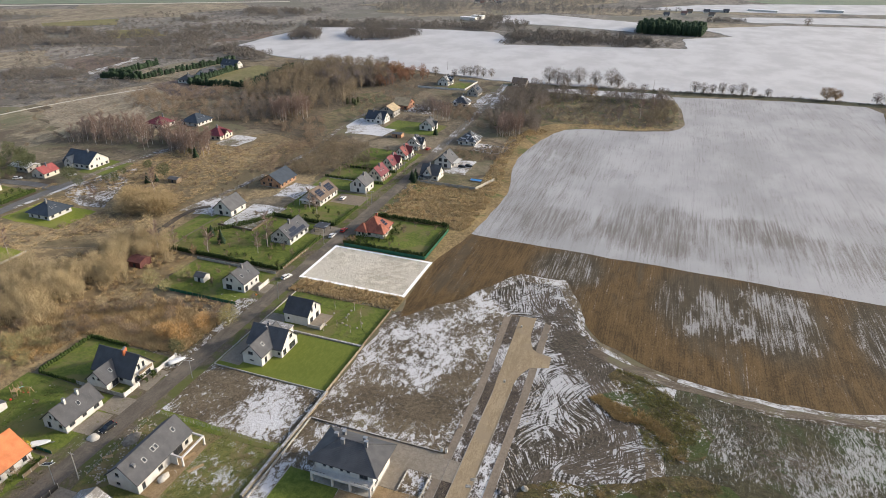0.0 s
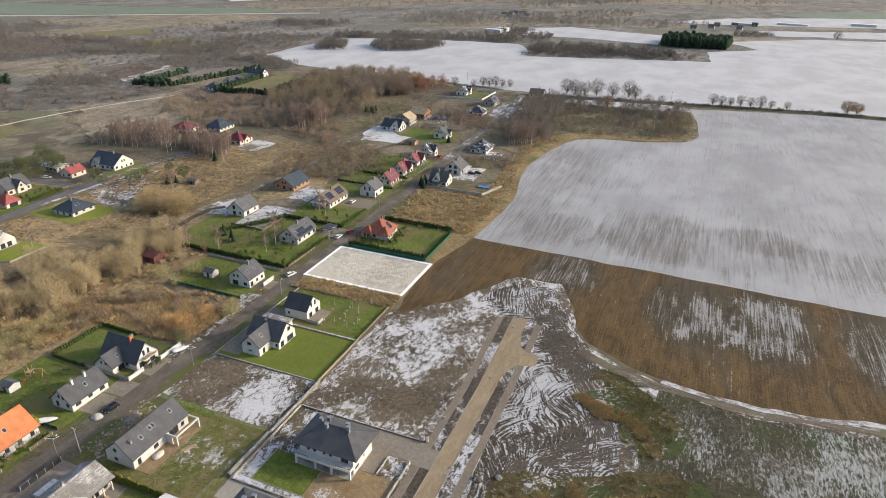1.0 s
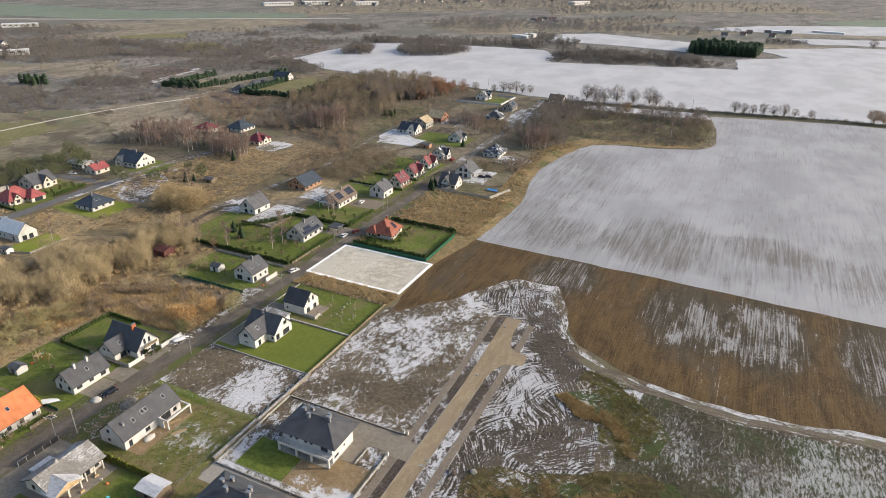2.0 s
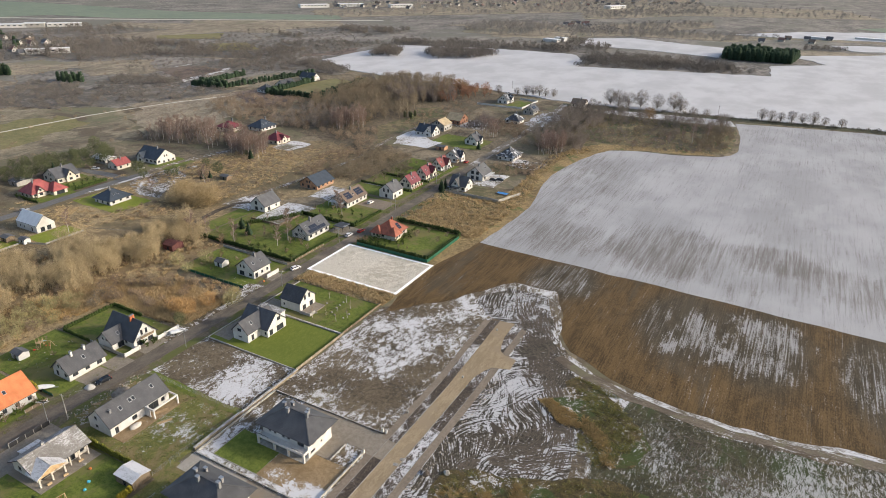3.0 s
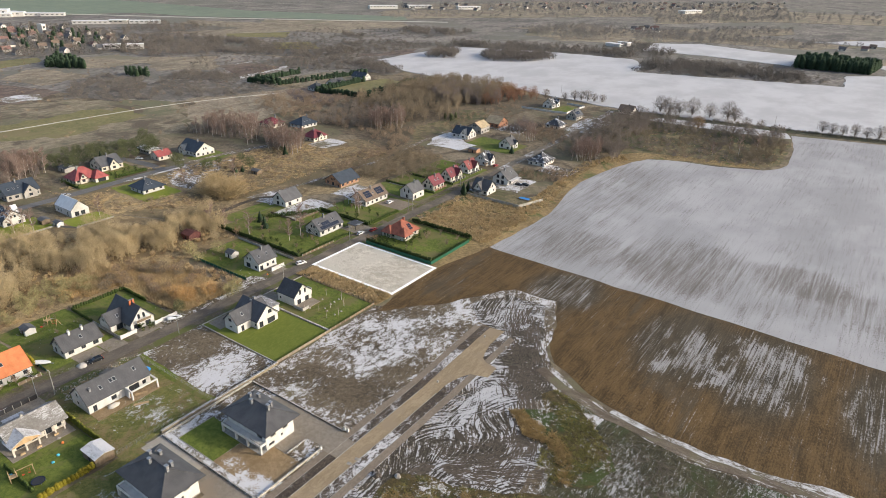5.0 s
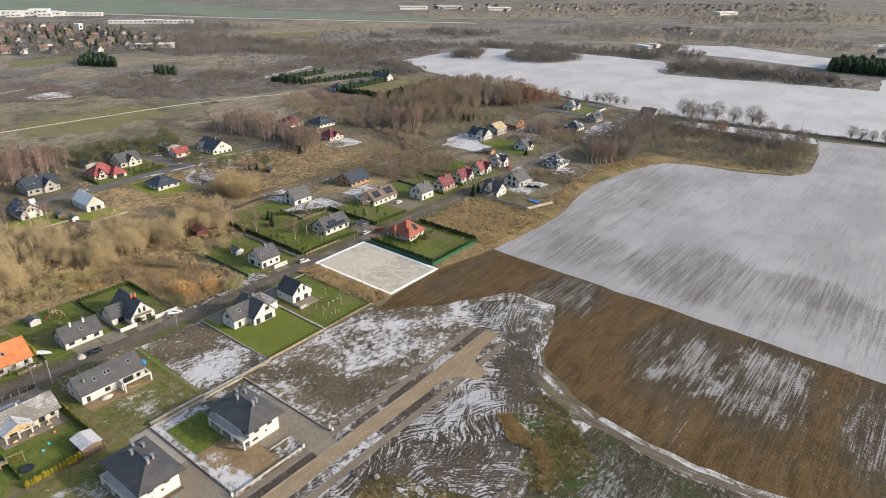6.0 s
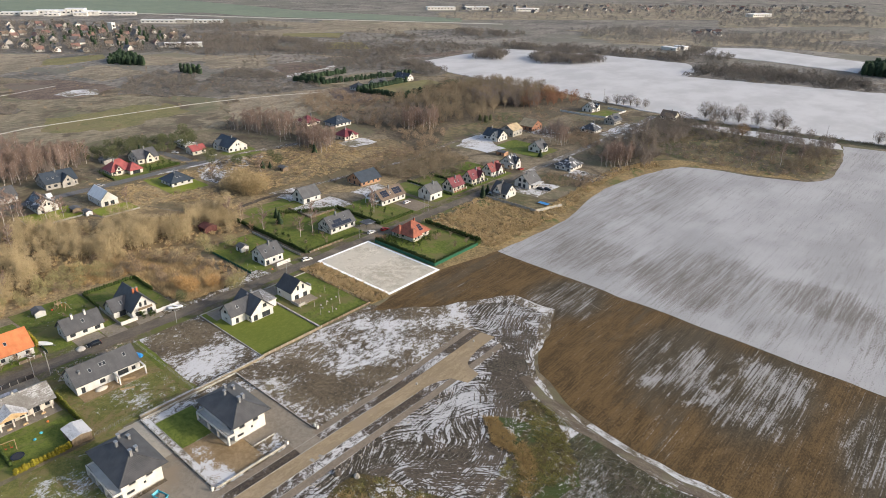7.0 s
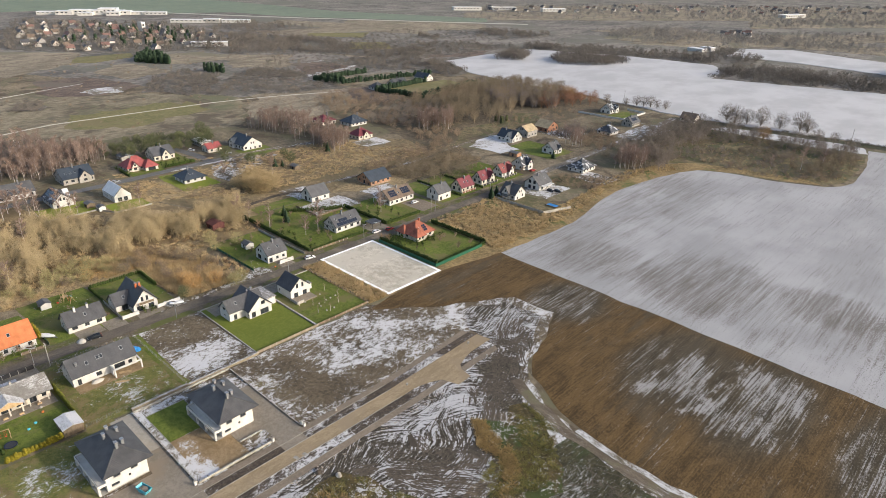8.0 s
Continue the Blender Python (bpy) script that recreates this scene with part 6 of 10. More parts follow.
simple_house(-118.6, 327.8, -108.6, 339.4, 0, 3.4, 4.2, m_roof_grey, m_white, "white house with a grey roof and a big glazed gable", skylights=[("e", 2.5, 0.45)],
             holes={"s": [(-1.6, 0.2, 1.8, 2.1), (1.6, 0.2, 1.8, 2.1), (-1.6, 3.3, 1.8, 2.0), (1.6, 3.3, 1.8, 2.0)], "e": [(-2.5, 0.2, 2.2, 2.1), (2.5, 0.2, 2.2, 2.1)], "n": [(0, 1, 1.3, 1.3)], "w": [(0, 1, 1.3, 1.3)]},
             porch=(5.2, -5.2, 8.2, 4.6, 3.0, m_white))
simple_house(-119.4, 373.6, -108.4, 387.4, 0, 3.0, 3.8, m_roof_frost, m_white, "white bungalow with a snow-dusted dark hipped roof", hip=True, over=0.8)
simple_house(-155.4, 468.4, -144, 480, 0, 3.0, 3.8, m_roof_frost, m_white, "white bungalow with a frosted dark hipped roof", hip=True, over=0.8)
simple_house(-155, 505, -146, 518, 0, 3.2, 4.2, m_roof_grey, m_greywall, "grey house with solar panels", solar=[("e", -4, 3, 0.3, 0.7, 2)])
simple_house(-191.4, 534.4, -182, 548, 0, 3.3, 4.4, m_roof_frost, m_white, "white gabled house behind a white fence", cross=("e", 2.5, 5, 1.2, 3.4, 3.4))
simple_house(-130, 556, -118, 566, 1, 3.0, 3.8, m_roof_brown, m_cream, "beige house with a brown roof")
simple_house(-190.4, 224.8, -181, 236, 0, 3.3, 4.2, m_roof_mid, m_white, "white gabled house with a grey roof beside a snowy yard",
             holes={"s": [(-1.0, 3.2, 1.6, 2.0), (-1.0, 0.3, 1.8, 2.0), (2.4, 1.0, 1.2, 1.3)], "e": [(-2.6, 0.3, 2.0, 2.0), (2.8, 1, 1.2, 1.3)], "n": [(0, 1, 1.3, 1.3)], "w": [(0, 1, 1.3, 1.3)]}, chimneys=[])
simple_house(-192, 264.8, -180, 279.6, 0, 2.9, 3.9, m_roof_navy, m_woodwall, "orange-brick bungalow with a dark blue roof", chimneys=[], over=0.7)
simple_house(-266.2, 191.2, -254, 203.4, 0, 2.9, 3.9, m_roof_navy, m_white, "white bungalow with a dark hipped roof on a green lawn", hip=True, over=0.9, skylights=[("e", -1.8, 0.4), ("e", 0.4, 0.4)])
red_villa = simple_house(-307.4, 177.2, -296.6, 190.8, 0, 3.0, 4.8, m_roof_coral, m_cream, "cream house with a coral red hipped roof, dormer and garage wing", hip=True, cross=("e", -2.5, 4.0, 0.6, 3.0, 2.6), over=0.8)
volume(red_villa, 5.6, 5.6, 7.4, 8.6, 1, 2.8, 3.2, m_roof_coral, m_cream, True, over=0.6, holes={"s": [(2.4, 1.0, 1.1, 1.2)]}, doors={"e": [(0, 0.02, 4.4, 2.2)]})
simple_house(-321, 198.4, -308, 211.4, 0, 3.2, 4.2, m_roof_mid, m_cream, "cream house with a grey roof behind shrubs", cross=("e", 0.5, 5.0, 1.2, 3.2, 3.4))
simple_house(-311, 231.4, -302.4, 240.8, 0, 2.7, 2.6, m_roof_coral, m_cream, "small cream house with a faded red roof")
simple_house(-331, 234.8, -318, 243, 1, 2.7, 1.0, m_roof_white, m_greywall, "low grey house with a pale sheet roof", chimneys=[])
simple_house(-309.6, 250.6, -291.6, 264.4, 1, 3.3, 4.8, m_roof_navy, m_white, "large white house with a navy roof", cross=("s", -4.5, 5.5, 1.4, 3.0, 3.0))
simple_house(-266.4, 151.4, -250.8, 160, 1, 3.4, 4.2, m_roof_white, m_white, "barn-like white house with a pale sheet roof", chimneys=[], over=0.1,
             holes={"e": [(-1.6, 0.2, 2.0, 2.2), (1.4, 0.2, 2.0, 2.2)], "s": [(-5, 1, 0.8, 1.3), (-2, 1, 0.8, 1.3), (4, 0.2, 1, 2.1)], "n": [(0, 1, 2, 1.3)], "w": [(0, 1, 1.3, 1.3)]})
simple_house(-277.6, 126, -262.8, 135.6, 1, 3.2, 4.0, m_roof_frost, m_white, "white house with dark roofs and solar panels", solar=[("s", -6, 2, 0.3, 0.7, 2)], cross=("n", -3, 5, 1, 3, 3))
simple_house(-311, 142.4, -297, 158.6, 0, 3.4, 4.4, m_roof_navy, m_greywall, "unfinished grey house with a navy roof", cross=("e", 3.0, 6.5, 1.4, 3.2, 3.6), skylights=[("e", -5.5, 0.4), ("e", -3, 0.4), ("e", -0.5, 0.45)])
simple_house(-302.4, 109, -290.4, 126.4, 0, 3.2, 4.0, m_roof_grey, m_white, "white house with a grey roof among birches", skylights=[("e", -3, 0.4), ("e", 3, 0.4)])
simple_house(-326, 330.6, -312, 343, 0, 2.9, 3.6, m_roof_maroon, m_cream, "cream house with a maroon hipped roof behind birches", hip=True)
simple_house(-307.4, 344.2, -294.4, 359.2, 0, 3.0, 4.0, m_roof_navy, m_white, "white house with a navy hipped roof", hip=True, skylights=[("e", -3, 0.4), ("e", 0, 0.4), ("e", 3, 0.4)], over=0.9)
simple_house(-272.4, 323.6, -261, 336.2, 0, 3.0, 4.0, m_roof_maroon, m_cream, "cream house with a crimson hipped roof and dormers", hip=True, cross=("e", 0, 4.5, 0.8, 3.0, 2.6))
simple_house(-400.6, 452.6, -389.4, 465, 0, 3.0, 3.8, m_roof_dark, m_white, "white bungalow with a dark roof beside conifers", hip=True)
simple_house(-402, 478.6, -391.4, 496, 0, 3.1, 4.0, m_roof_dark, m_white, "white house with a dark roof beside a conifer hedge", cross=("e", 0, 5, 1, 3, 3))
simple_house(-411, 525.4, -393.4, 535.4, 1, 3.2, 4.2, m_roof_navy, m_white, "white gabled house with a navy roof", skylights=[("s", -4, 0.4), ("s", 0, 0.4)])


def red_house():
    """House with a many-sided terracotta roof."""
    cx, cy = -112.4, 234.4
    h = thing("house", "cream house with a many-hipped terracotta roof and solar panels", "house", at=pose(cx, cy, 0))
    plinth(h, -5.8, -6.2, 5.8, 6.4, 0.2)
    volume(h, 0, 0, 11.0, 12.2, 0, 2.9, 4.4, m_roof_brick, m_cream, True, over=0.7, step=0.42,
           holes={"e": [(-4.2, 0.9, 1.3, 1.4), (-0.6, 0.3, 1.8, 2.1), (3.6, 0.9, 1.3, 1.4)], "s": [(-3.2, 0.9, 1.4, 1.4), (0, 0.9, 1.4, 1.4), (3.4, 0.9, 1.4, 1.4)], "n": [(0, 1, 1.4, 1.3)], "w": [(0, 1, 1.4, 1.3), (4, 1, 1.4, 1.3)]},
           chimneys=[(0.3, 1.2, 1.4, m_roof_brick)], skylights=[("e", -2.0, 0.35)], solar=[("e", 0.2, 2.5, 0.2, 0.62, 3), ("s", -0.6, 1.7, 0.15, 0.5, 3)])
    volume(h, 4.2, -3.4, 5.2, 5.0, 1, 2.9, 2.7, m_roof_brick, m_cream, True, over=0.6, step=0.42, holes={"e": [(-1.0, 0.9, 1.2, 1.4), (1.0, 0.9, 1.2, 1.4)], "s": [(0.6, 0.9, 1.2, 1.4)]})
    volume(h, -3.6, -4.6, 4.8, 4.6, 0, 2.9, 2.6, m_roof_brick, m_cream, True, over=0.6, step=0.42, holes={"s": [(-0.8, 0.9, 1.0, 1.4), (0.9, 0.9, 1.0, 1.4)]})


red_house()


def garden_shed(x0, y0, x1, y1, h0, h1, wall, roof, label, name="shed"):
    s = thing(name, label, "shed", at=pose((x0 + x1) / 2, (y0 + y1) / 2, 0))
    w, l = x1 - x0, y1 - y0
    volume(s, 0, 0, l, w, 1, h0, h1 - h0, roof, wall, holes={}, doors={"s": [(0, 0.02, min(1.2, w - 0.6), 1.9)]}, over=0.25, trim=False)


garden_shed(-86.4, 69.8, -80.0, 74.8, 2.5, 3.1, m_oldwood, m_roof_undersnow, "brown timber shed with a snow-covered sheet roof")
garden_shed(-188.5, 169, -182.5, 175, 2.6, 3.6, m_redwood, m_redwood, "dark red weathered timber hut among bare trees")
garden_shed(-161.5, 88, -157.4, 91.4, 2.1, 2.8, m_white, m_roof_mid, "small white garden hut on grass")
garden_shed(-156.8, 168.6, -152.6, 172.4, 2.2, 3.2, m_white, m_roof_grey, "small white garden hut with a grey roof")
garden_shed(-239.0, 250.6, -233.6, 254.6, 2.2, 2.9, m_oldwood, m_roof_mid, "old wooden hut on the heath")
garden_shed(-164.5, 372, -158, 377, 2.3, 2.9, m_woodwall, m_roof_mid, "orange-brown wooden garden hut")
garden_shed(-247.5, 141, -243.5, 144, 2.2, 2.8, m_frame, m_roof_mid, "small white timber playhouse")
garden_shed(-256.5, 138.2, -252, 142, 2.2, 2.8, m_oldwood, m_roof_grey, "grey wooden hut at a fence")
garden_shed(-330, 184, -322, 192, 2.4, 3.0, m_greywall, m_roof_frost, "grey outbuilding with a frosted roof")


def carport(x0, y0, x1, y1, label):
    c = thing("carport", label, "carport", at=pose((x0 + x1) / 2, (y0 + y1) / 2, 0))
    w, l = (x1 - x0) / 2, (y1 - y0) / 2
    s = Shape()
    s.box(-w, -l, 2.4, w, l, 2.6)
    part("roof", s, m_roof_frost, c)
    for a in (-1, 1):
        for b in (-1, 1):
            s = Shape()
            s.box(a * (w - 0.3) - 0.08, b * (l - 0.3) - 0.08, 0, a * (w - 0.3) + 0.08, b * (l - 0.3) + 0.08, 2.4)
            part("post", s, m_trim, c)


carport(-137.6, 224, -132, 230, "dark carport with a frosted flat roof")


# distant town: plain houses repeated, and long pale halls
def far_house(roof, wall, label):
    h = thing("house", label, "house", "houses of the far town", at=pose(0, 0, -50))
    volume(h, 0, 0, 8, 9.5, 0, 3.2, 3.6, roof, wall, trim=False)
    for side, u, z in (("e", -3, 1.2), ("e", 3, 1.2), ("s", -2, 1.2), ("s", 0, 4.0)):
        s = Shape()
        if side == "e":
            s.box(3.96, u - 0.8, z, 4.06, u + 0.8, z + 1.5)
        else:
            s.box(u - 0.8, -4.81, z, u + 0.8, -4.71, z + 1.5)
        part("window", s, m_glass, h)
    return h


rng = random.Random(5)
# Grey walls and the dulled red roof carry the haze over the town.
models = [far_house(m_roof_dull, m_greywall, "far house with a red roof, greyed for haze"), far_house(m_roof_mid, m_pinkish, "far pale house with a grey roof"),
          far_house(m_roof_brown, m_greywall, "far house with a brown roof, walls greyed for haze"), far_house(m_roof_mid, m_greywall, "far house with a grey roof, walls greyed for haze")]
TOWN = [(-1250, 400), (-1085, 550), (-840, 556), (-765, 490), (-785, 415), (-870, 305), (-985, 300)]
spots = strewn(TOWN, 84, rng, 20)
spots += strewn([(-918, 1258), (-580, 1730), (-252, 2177), (-311, 2560), (-1058, 1429)], 84, rng, 22)
spots += strewn([(-357, 1212), (-324, 1254), (-352, 1335), (-387, 1289)], 9, rng, 16)
spots += strewn([(-40, 1190), (170, 1300), (150, 1380), (-70, 1290)], 6, rng, 20)
for i, (x, y) in enumerate(spots):
    m = models[i % 4]
    p = pose(x, y, 0, 0, 0, rng.choice((0, 90, 180, 270)) + rng.uniform(-14, 14))
    if i < 4:
        m.matrix_basis = p
    else:
        copy_thing(m, p)


def hall(x, y, w, l, h, turn, label, wall=None):
    b = thing("hall", label, "hall", at=pose(x, y, 0, 0, 0, turn))
    s = Shape()
    s.box(-w / 2, -l / 2, 0, w / 2, l / 2, h)
    part("wall", s, wall or m_white, b)
    s = Shape()
    s.box(-w / 2 - 0.4, -l / 2 - 0.4, h, w / 2 + 0.4, l / 2 + 0.4, h + 0.6)
    part("roof", s, m_roof_white, b)
    for i in range(int(l / 8)):
        s = Shape()
        q = -l / 2 + 4 + i * 8
        s.box(w / 2, q - 2, h * 0.55, w / 2 + 0.1, q + 2, h * 0.8)
        part("window", s, m_glass, b)


hall(-308, 1002, 12, 26, 4, 76, "far white farm hall with windows")
hall(-300, 1020, 10, 18, 5, 76, "far white farm hall with a tall roof")
for x, y, w, l, h, turn, what in ((-1015, 500, 8, 8, 13, 25, "white tower block in the far town"), (-770, 500, 8, 22, 6, -33, "white terrace of flats in town"), (-785, 478, 8, 20, 6, -33, "white terrace of flats in town"),
                                  (-1100, 622, 14, 60, 5, -40, "long pale hall near the town"), (-1050, 690, 14, 50, 5, -40, "long pale hall near the town"), (-1075, 655, 18, 30, 6, -40, "dark hall near the town"),
                                  (-1010, 1290, 20, 70, 7, -35, "far white hall near the horizon"), (-960, 1370, 20, 60, 7, -35, "far white hall near the horizon"), (-860, 1440, 18, 60, 7, -35, "far white hall near the horizon"), (-420, 1800, 22, 70, 7, -20, "far white hall near the horizon"),
                                  (60, 1330, 12, 40, 3, 80, "far pale greenhouse on the plain"), (140, 1370, 12, 50, 3, 80, "far pale greenhouse on the plain"), (260, 1420, 14, 40, 4, 80, "far white hall near the horizon")):
    hall(x, y, w, l, h, turn, what, m_greywall if "dark" in what else None)
for f, w, l, h in ((0.0, 20, 34, 5), (0.14, 26, 30, 7), (0.28, 22, 36, 9), (0.42, 34, 40, 8), (0.55, 30, 34, 11), (0.66, 24, 30, 7), (0.8, 22, 40, 5), (0.95, 18, 40, 5), (0.35, 60, 26, 5), (0.6, 64, 24, 6)):
    hall(-1395 + 111 * f + rng.uniform(-8, 8), 482 + 172 * f, w, l, h, -33, "pale hall of a far factory beyond the town")

# ---- trees, shrubs and grass ----
def spikes(base, tip, radius):
    """Thin three-sided spikes from arrays of base points, tip points and radii: vertices and triangles."""
    base, tip, radius = np.asarray(base, float), np.asarray(tip, float), np.asarray(radius, float)[:, None]
    d = tip - base
    d /= np.linalg.norm(d, axis=1, keepdims=True) + 1e-9
    ref = np.where(np.abs(d[:, 2:3]) > 0.9, [[1.0, 0, 0]], [[0, 0, 1.0]])
    s = np.cross(d, ref)
    s /= np.linalg.norm(s, axis=1, keepdims=True) + 1e-9
    u = np.cross(d, s)
    v = np.stack([base + s * radius, base + (-0.5 * s + 0.866 * u) * radius, base + (-0.5 * s - 0.866 * u) * radius, tip], 1)
    k = np.arange(len(base))[:, None, None] * 4
    t = np.array([[0, 1, 3], [1, 2, 3], [2, 0, 3]])[None] + k
    return v.reshape(-1, 3), t.reshape(-1, 3)


def slivers(base, tip, radius):
    """Twigs: one narrow tapering triangle each, turned at random about its own line."""
    base, tip, radius = np.asarray(base, float), np.asarray(tip, float), np.asarray(radius, float)[:, None]
    d = tip - base
    s = np.cross(d, np.random.default_rng(len(base)).normal(0, 1, d.shape))
    s /= np.linalg.norm(s, axis=1, keepdims=True) + 1e-9
    v = np.stack([base + s * radius, base - s * radius, tip], 1).reshape(-1, 3)
    return v, np.arange(len(v)).reshape(-1, 3)


def joined(a, b):
    return np.concatenate([a[0], b[0]]), np.concatenate([a[1], b[1] + len(a[0])])


def shrub(rng, height, spread, twigs, thick, stems=9, lift=0.0, droop=0.0):
    """A bare shrub: stems that fan out from the base, and twigs that leave them upwards. Height and spread in metres."""
    base, tip, rad = [], [], []
    ang = rng.uniform(0, 2 * np.pi, stems)
    lean = rng.uniform(0.15, 1.0, stems)
    tops = np.stack([np.cos(ang) * lean * spread * 0.42, np.sin(ang) * lean * spread * 0.42, height * rng.uniform(0.55, 0.85, stems) * (1.1 - 0.35 * lean)], 1)
    foot = np.stack([np.cos(ang), np.sin(ang), np.zeros(stems)], 1) * spread * 0.05
    base.append(foot)
    tip.append(tops)
    rad.append(np.full(stems, thick * 1.6))
    i = rng.integers(0, stems, twigs)
    f = rng.uniform(0.12 + lift, 1.0, twigs)[:, None]
    b = foot[i] * (1 - f) + tops[i] * f
    out = np.stack([rng.normal(0, 1, twigs), rng.normal(0, 1, twigs), np.abs(rng.normal(0.9, 0.5, twigs)) - droop], 1)
    out[:, :2] += b[:, :2] / (spread * 0.3)
    out /= np.linalg.norm(out, axis=1, keepdims=True)
    length = height * rng.uniform(0.13, 0.36, twigs)[:, None] * (1.15 - 0.4 * f)
    return joined(spikes(np.concatenate(base), np.concatenate(tip), np.concatenate(rad)), slivers(b, b + out * length, thick * rng.uniform(0.6, 1.2, twigs)))


def trunk_of(rng, height, r, sway=0.04):
    s = Shape()
    pts = [Vector((rng.normal(0, sway) * height * i / 4, rng.normal(0, sway) * height * i / 4, height * i / 4)) for i in range(5)]
    for i in range(4):
        s.tube(pts[i], pts[i + 1], r * (1 - 0.22 * i), r * (1 - 0.22 * (i + 1)), 6, False)
    return s, pts


def crown_of(rng, height, spread, clear, limbs, twigs, thick, pts, rise=0.9):
    """Limbs along a trunk and twigs along the limbs, as triangles."""
    f = rng.uniform(clear, 0.98, limbs)
    ang = rng.uniform(0, 2 * np.pi, limbs)
    line = np.array([tuple(p) for p in pts])
    at = np.stack([np.interp(f, np.linspace(0, 1, 5), line[:, k]) for k in range(3)], 1)
    mid = 1 - np.abs((f - clear) / (1 - clear) - 0.4) * 0.9
    reach = spread * 0.5 * np.clip(mid, 0.25, 1) * rng.uniform(0.6, 1.1, limbs)
    d = np.stack([np.cos(ang), np.sin(ang), np.full(limbs, rise) * rng.uniform(0.6, 1.5, limbs)], 1)
    end = at + d * reach[:, None]
    i = rng.integers(0, limbs, twigs)
    g = rng.uniform(0.2, 1.0, twigs)[:, None]
    b = at[i] * (1 - g) + end[i] * g
    o = d[i] + rng.normal(0, 0.75, (twigs, 3)) + [0, 0, 0.25]
    o /= np.linalg.norm(o, axis=1, keepdims=True)
    length = spread * rng.uniform(0.10, 0.26, twigs)[:, None]
    return joined(spikes(at, end, np.full(limbs, thick * 1.6)), slivers(b, b + o * length, thick * rng.uniform(0.6, 1.2, twigs)))


def round_crown(rng, height, spread, clear, limbs, twigs, thick, pts, reach=1.0):
    """A broad round crown: limbs reach out to its rim, twigs fill it and point outwards."""
    mid, half = height * (0.5 + clear * 0.5), height * (0.5 - clear * 0.45)
    d = rng.normal(0, 1, (limbs, 3))
    d[:, 2] = np.abs(d[:, 2]) * 0.8 - 0.2
    d /= np.linalg.norm(d, axis=1, keepdims=True)
    end = np.stack([d[:, 0] * spread * 0.42, d[:, 1] * spread * 0.42, mid + d[:, 2] * half * 0.85], 1)
    at = np.zeros((limbs, 3))
    at[:, 2] = rng.uniform(clear * height * 0.6, mid, limbs)
    u = rng.normal(0, 1, (twigs, 3))
    u /= np.linalg.norm(u, axis=1, keepdims=True)
    lobe = 1 + 0.14 * np.sin(3 * np.arctan2(u[:, 1], u[:, 0]) + rng.uniform(0, 6)) + 0.1 * np.sin(7 * u[:, 2] + rng.uniform(0, 6))
    r = (rng.uniform(0.15, 1, twigs) ** 0.45 * lobe)[:, None]
    b = u * r * [spread * 0.46, spread * 0.46, half * 0.92] + [0, 0, mid]
    o = u * [1, 1, 0.6] + rng.normal(0, 0.4, (twigs, 3)) + [0, 0, 0.5]
    o /= np.linalg.norm(o, axis=1, keepdims=True)
    length = spread * reach * rng.uniform(0.07, 0.16, twigs)[:, None]
    return joined(spikes(at, end, np.full(limbs, thick * 1.6)), slivers(b, b + o * length, thick * rng.uniform(0.5, 1.1, twigs)))


def conifer_of(rng, height, spread, whorls, per, thick):
    base, tip, rad = [], [], []
    for i in range(whorls):
        f = i / whorls
        z = height * (0.06 + 0.9 * f)
        r = spread * 0.5 * (1 - f) ** 0.85 + 0.12
        n = max(5, int(per * (1 - 0.6 * f)))
        a = rng.uniform(0, 2 * np.pi, n)
        q = r * rng.uniform(0.75, 1.15, n)
        base.append(np.stack([np.zeros(n), np.zeros(n), np.full(n, z + 0.10 * r)], 1))
        tip.append(np.stack([np.cos(a) * q, np.sin(a) * q, z - 0.22 * q + rng.normal(0, 0.05, n)], 1))
        rad.append(np.full(n, thick * (1.1 - 0.6 * f)))
    base.append(np.array([[0, 0, height * 0.7]]))
    tip.append(np.array([[0, 0, height]]))
    rad.append(np.array([thick * 0.7]))
    return spikes(np.concatenate(base), np.concatenate(tip), np.concatenate(rad))


def column_of(rng, height, spread, sprays, thick):
    """A dense upright evergreen: sprays that start near its axis and point out and up."""
    f = rng.uniform(0.0, 0.95, sprays)
    a = rng.uniform(0, 2 * np.pi, sprays)
    prof = spread * 0.5 * np.sqrt(np.clip(1 - (f * 0.95) ** 2.2, 0.02, 1)) * np.where(f < 0.1, 0.8, 1)
    b = np.stack([np.cos(a) * prof * 0.35, np.sin(a) * prof * 0.35, height * f * 0.92], 1)
    q = prof * rng.uniform(0.85, 1.12, sprays)
    t = np.stack([np.cos(a) * q, np.sin(a) * q, np.minimum(height, height * f * 0.92 + height * rng.uniform(0.05, 0.16, sprays))], 1)
    return spikes(b, t, thick * rng.uniform(0.7, 1.2, sprays))


def tuft_of(rng, height, spread, blades, thick):
    a = rng.uniform(0, 2 * np.pi, blades)
    r = spread * 0.5 * np.sqrt(rng.uniform(0, 1, blades))
    b = np.stack([np.cos(a) * r * 0.6, np.sin(a) * r * 0.6, np.zeros(blades)], 1)
    t = b + np.stack([np.cos(a) * r + rng.normal(0, 0.12, blades), np.sin(a) * r + rng.normal(0, 0.12, blades), height * rng.uniform(0.5, 1.0, blades)], 1)
    return slivers(b, t, thick * rng.uniform(0.6, 1.2, blades))


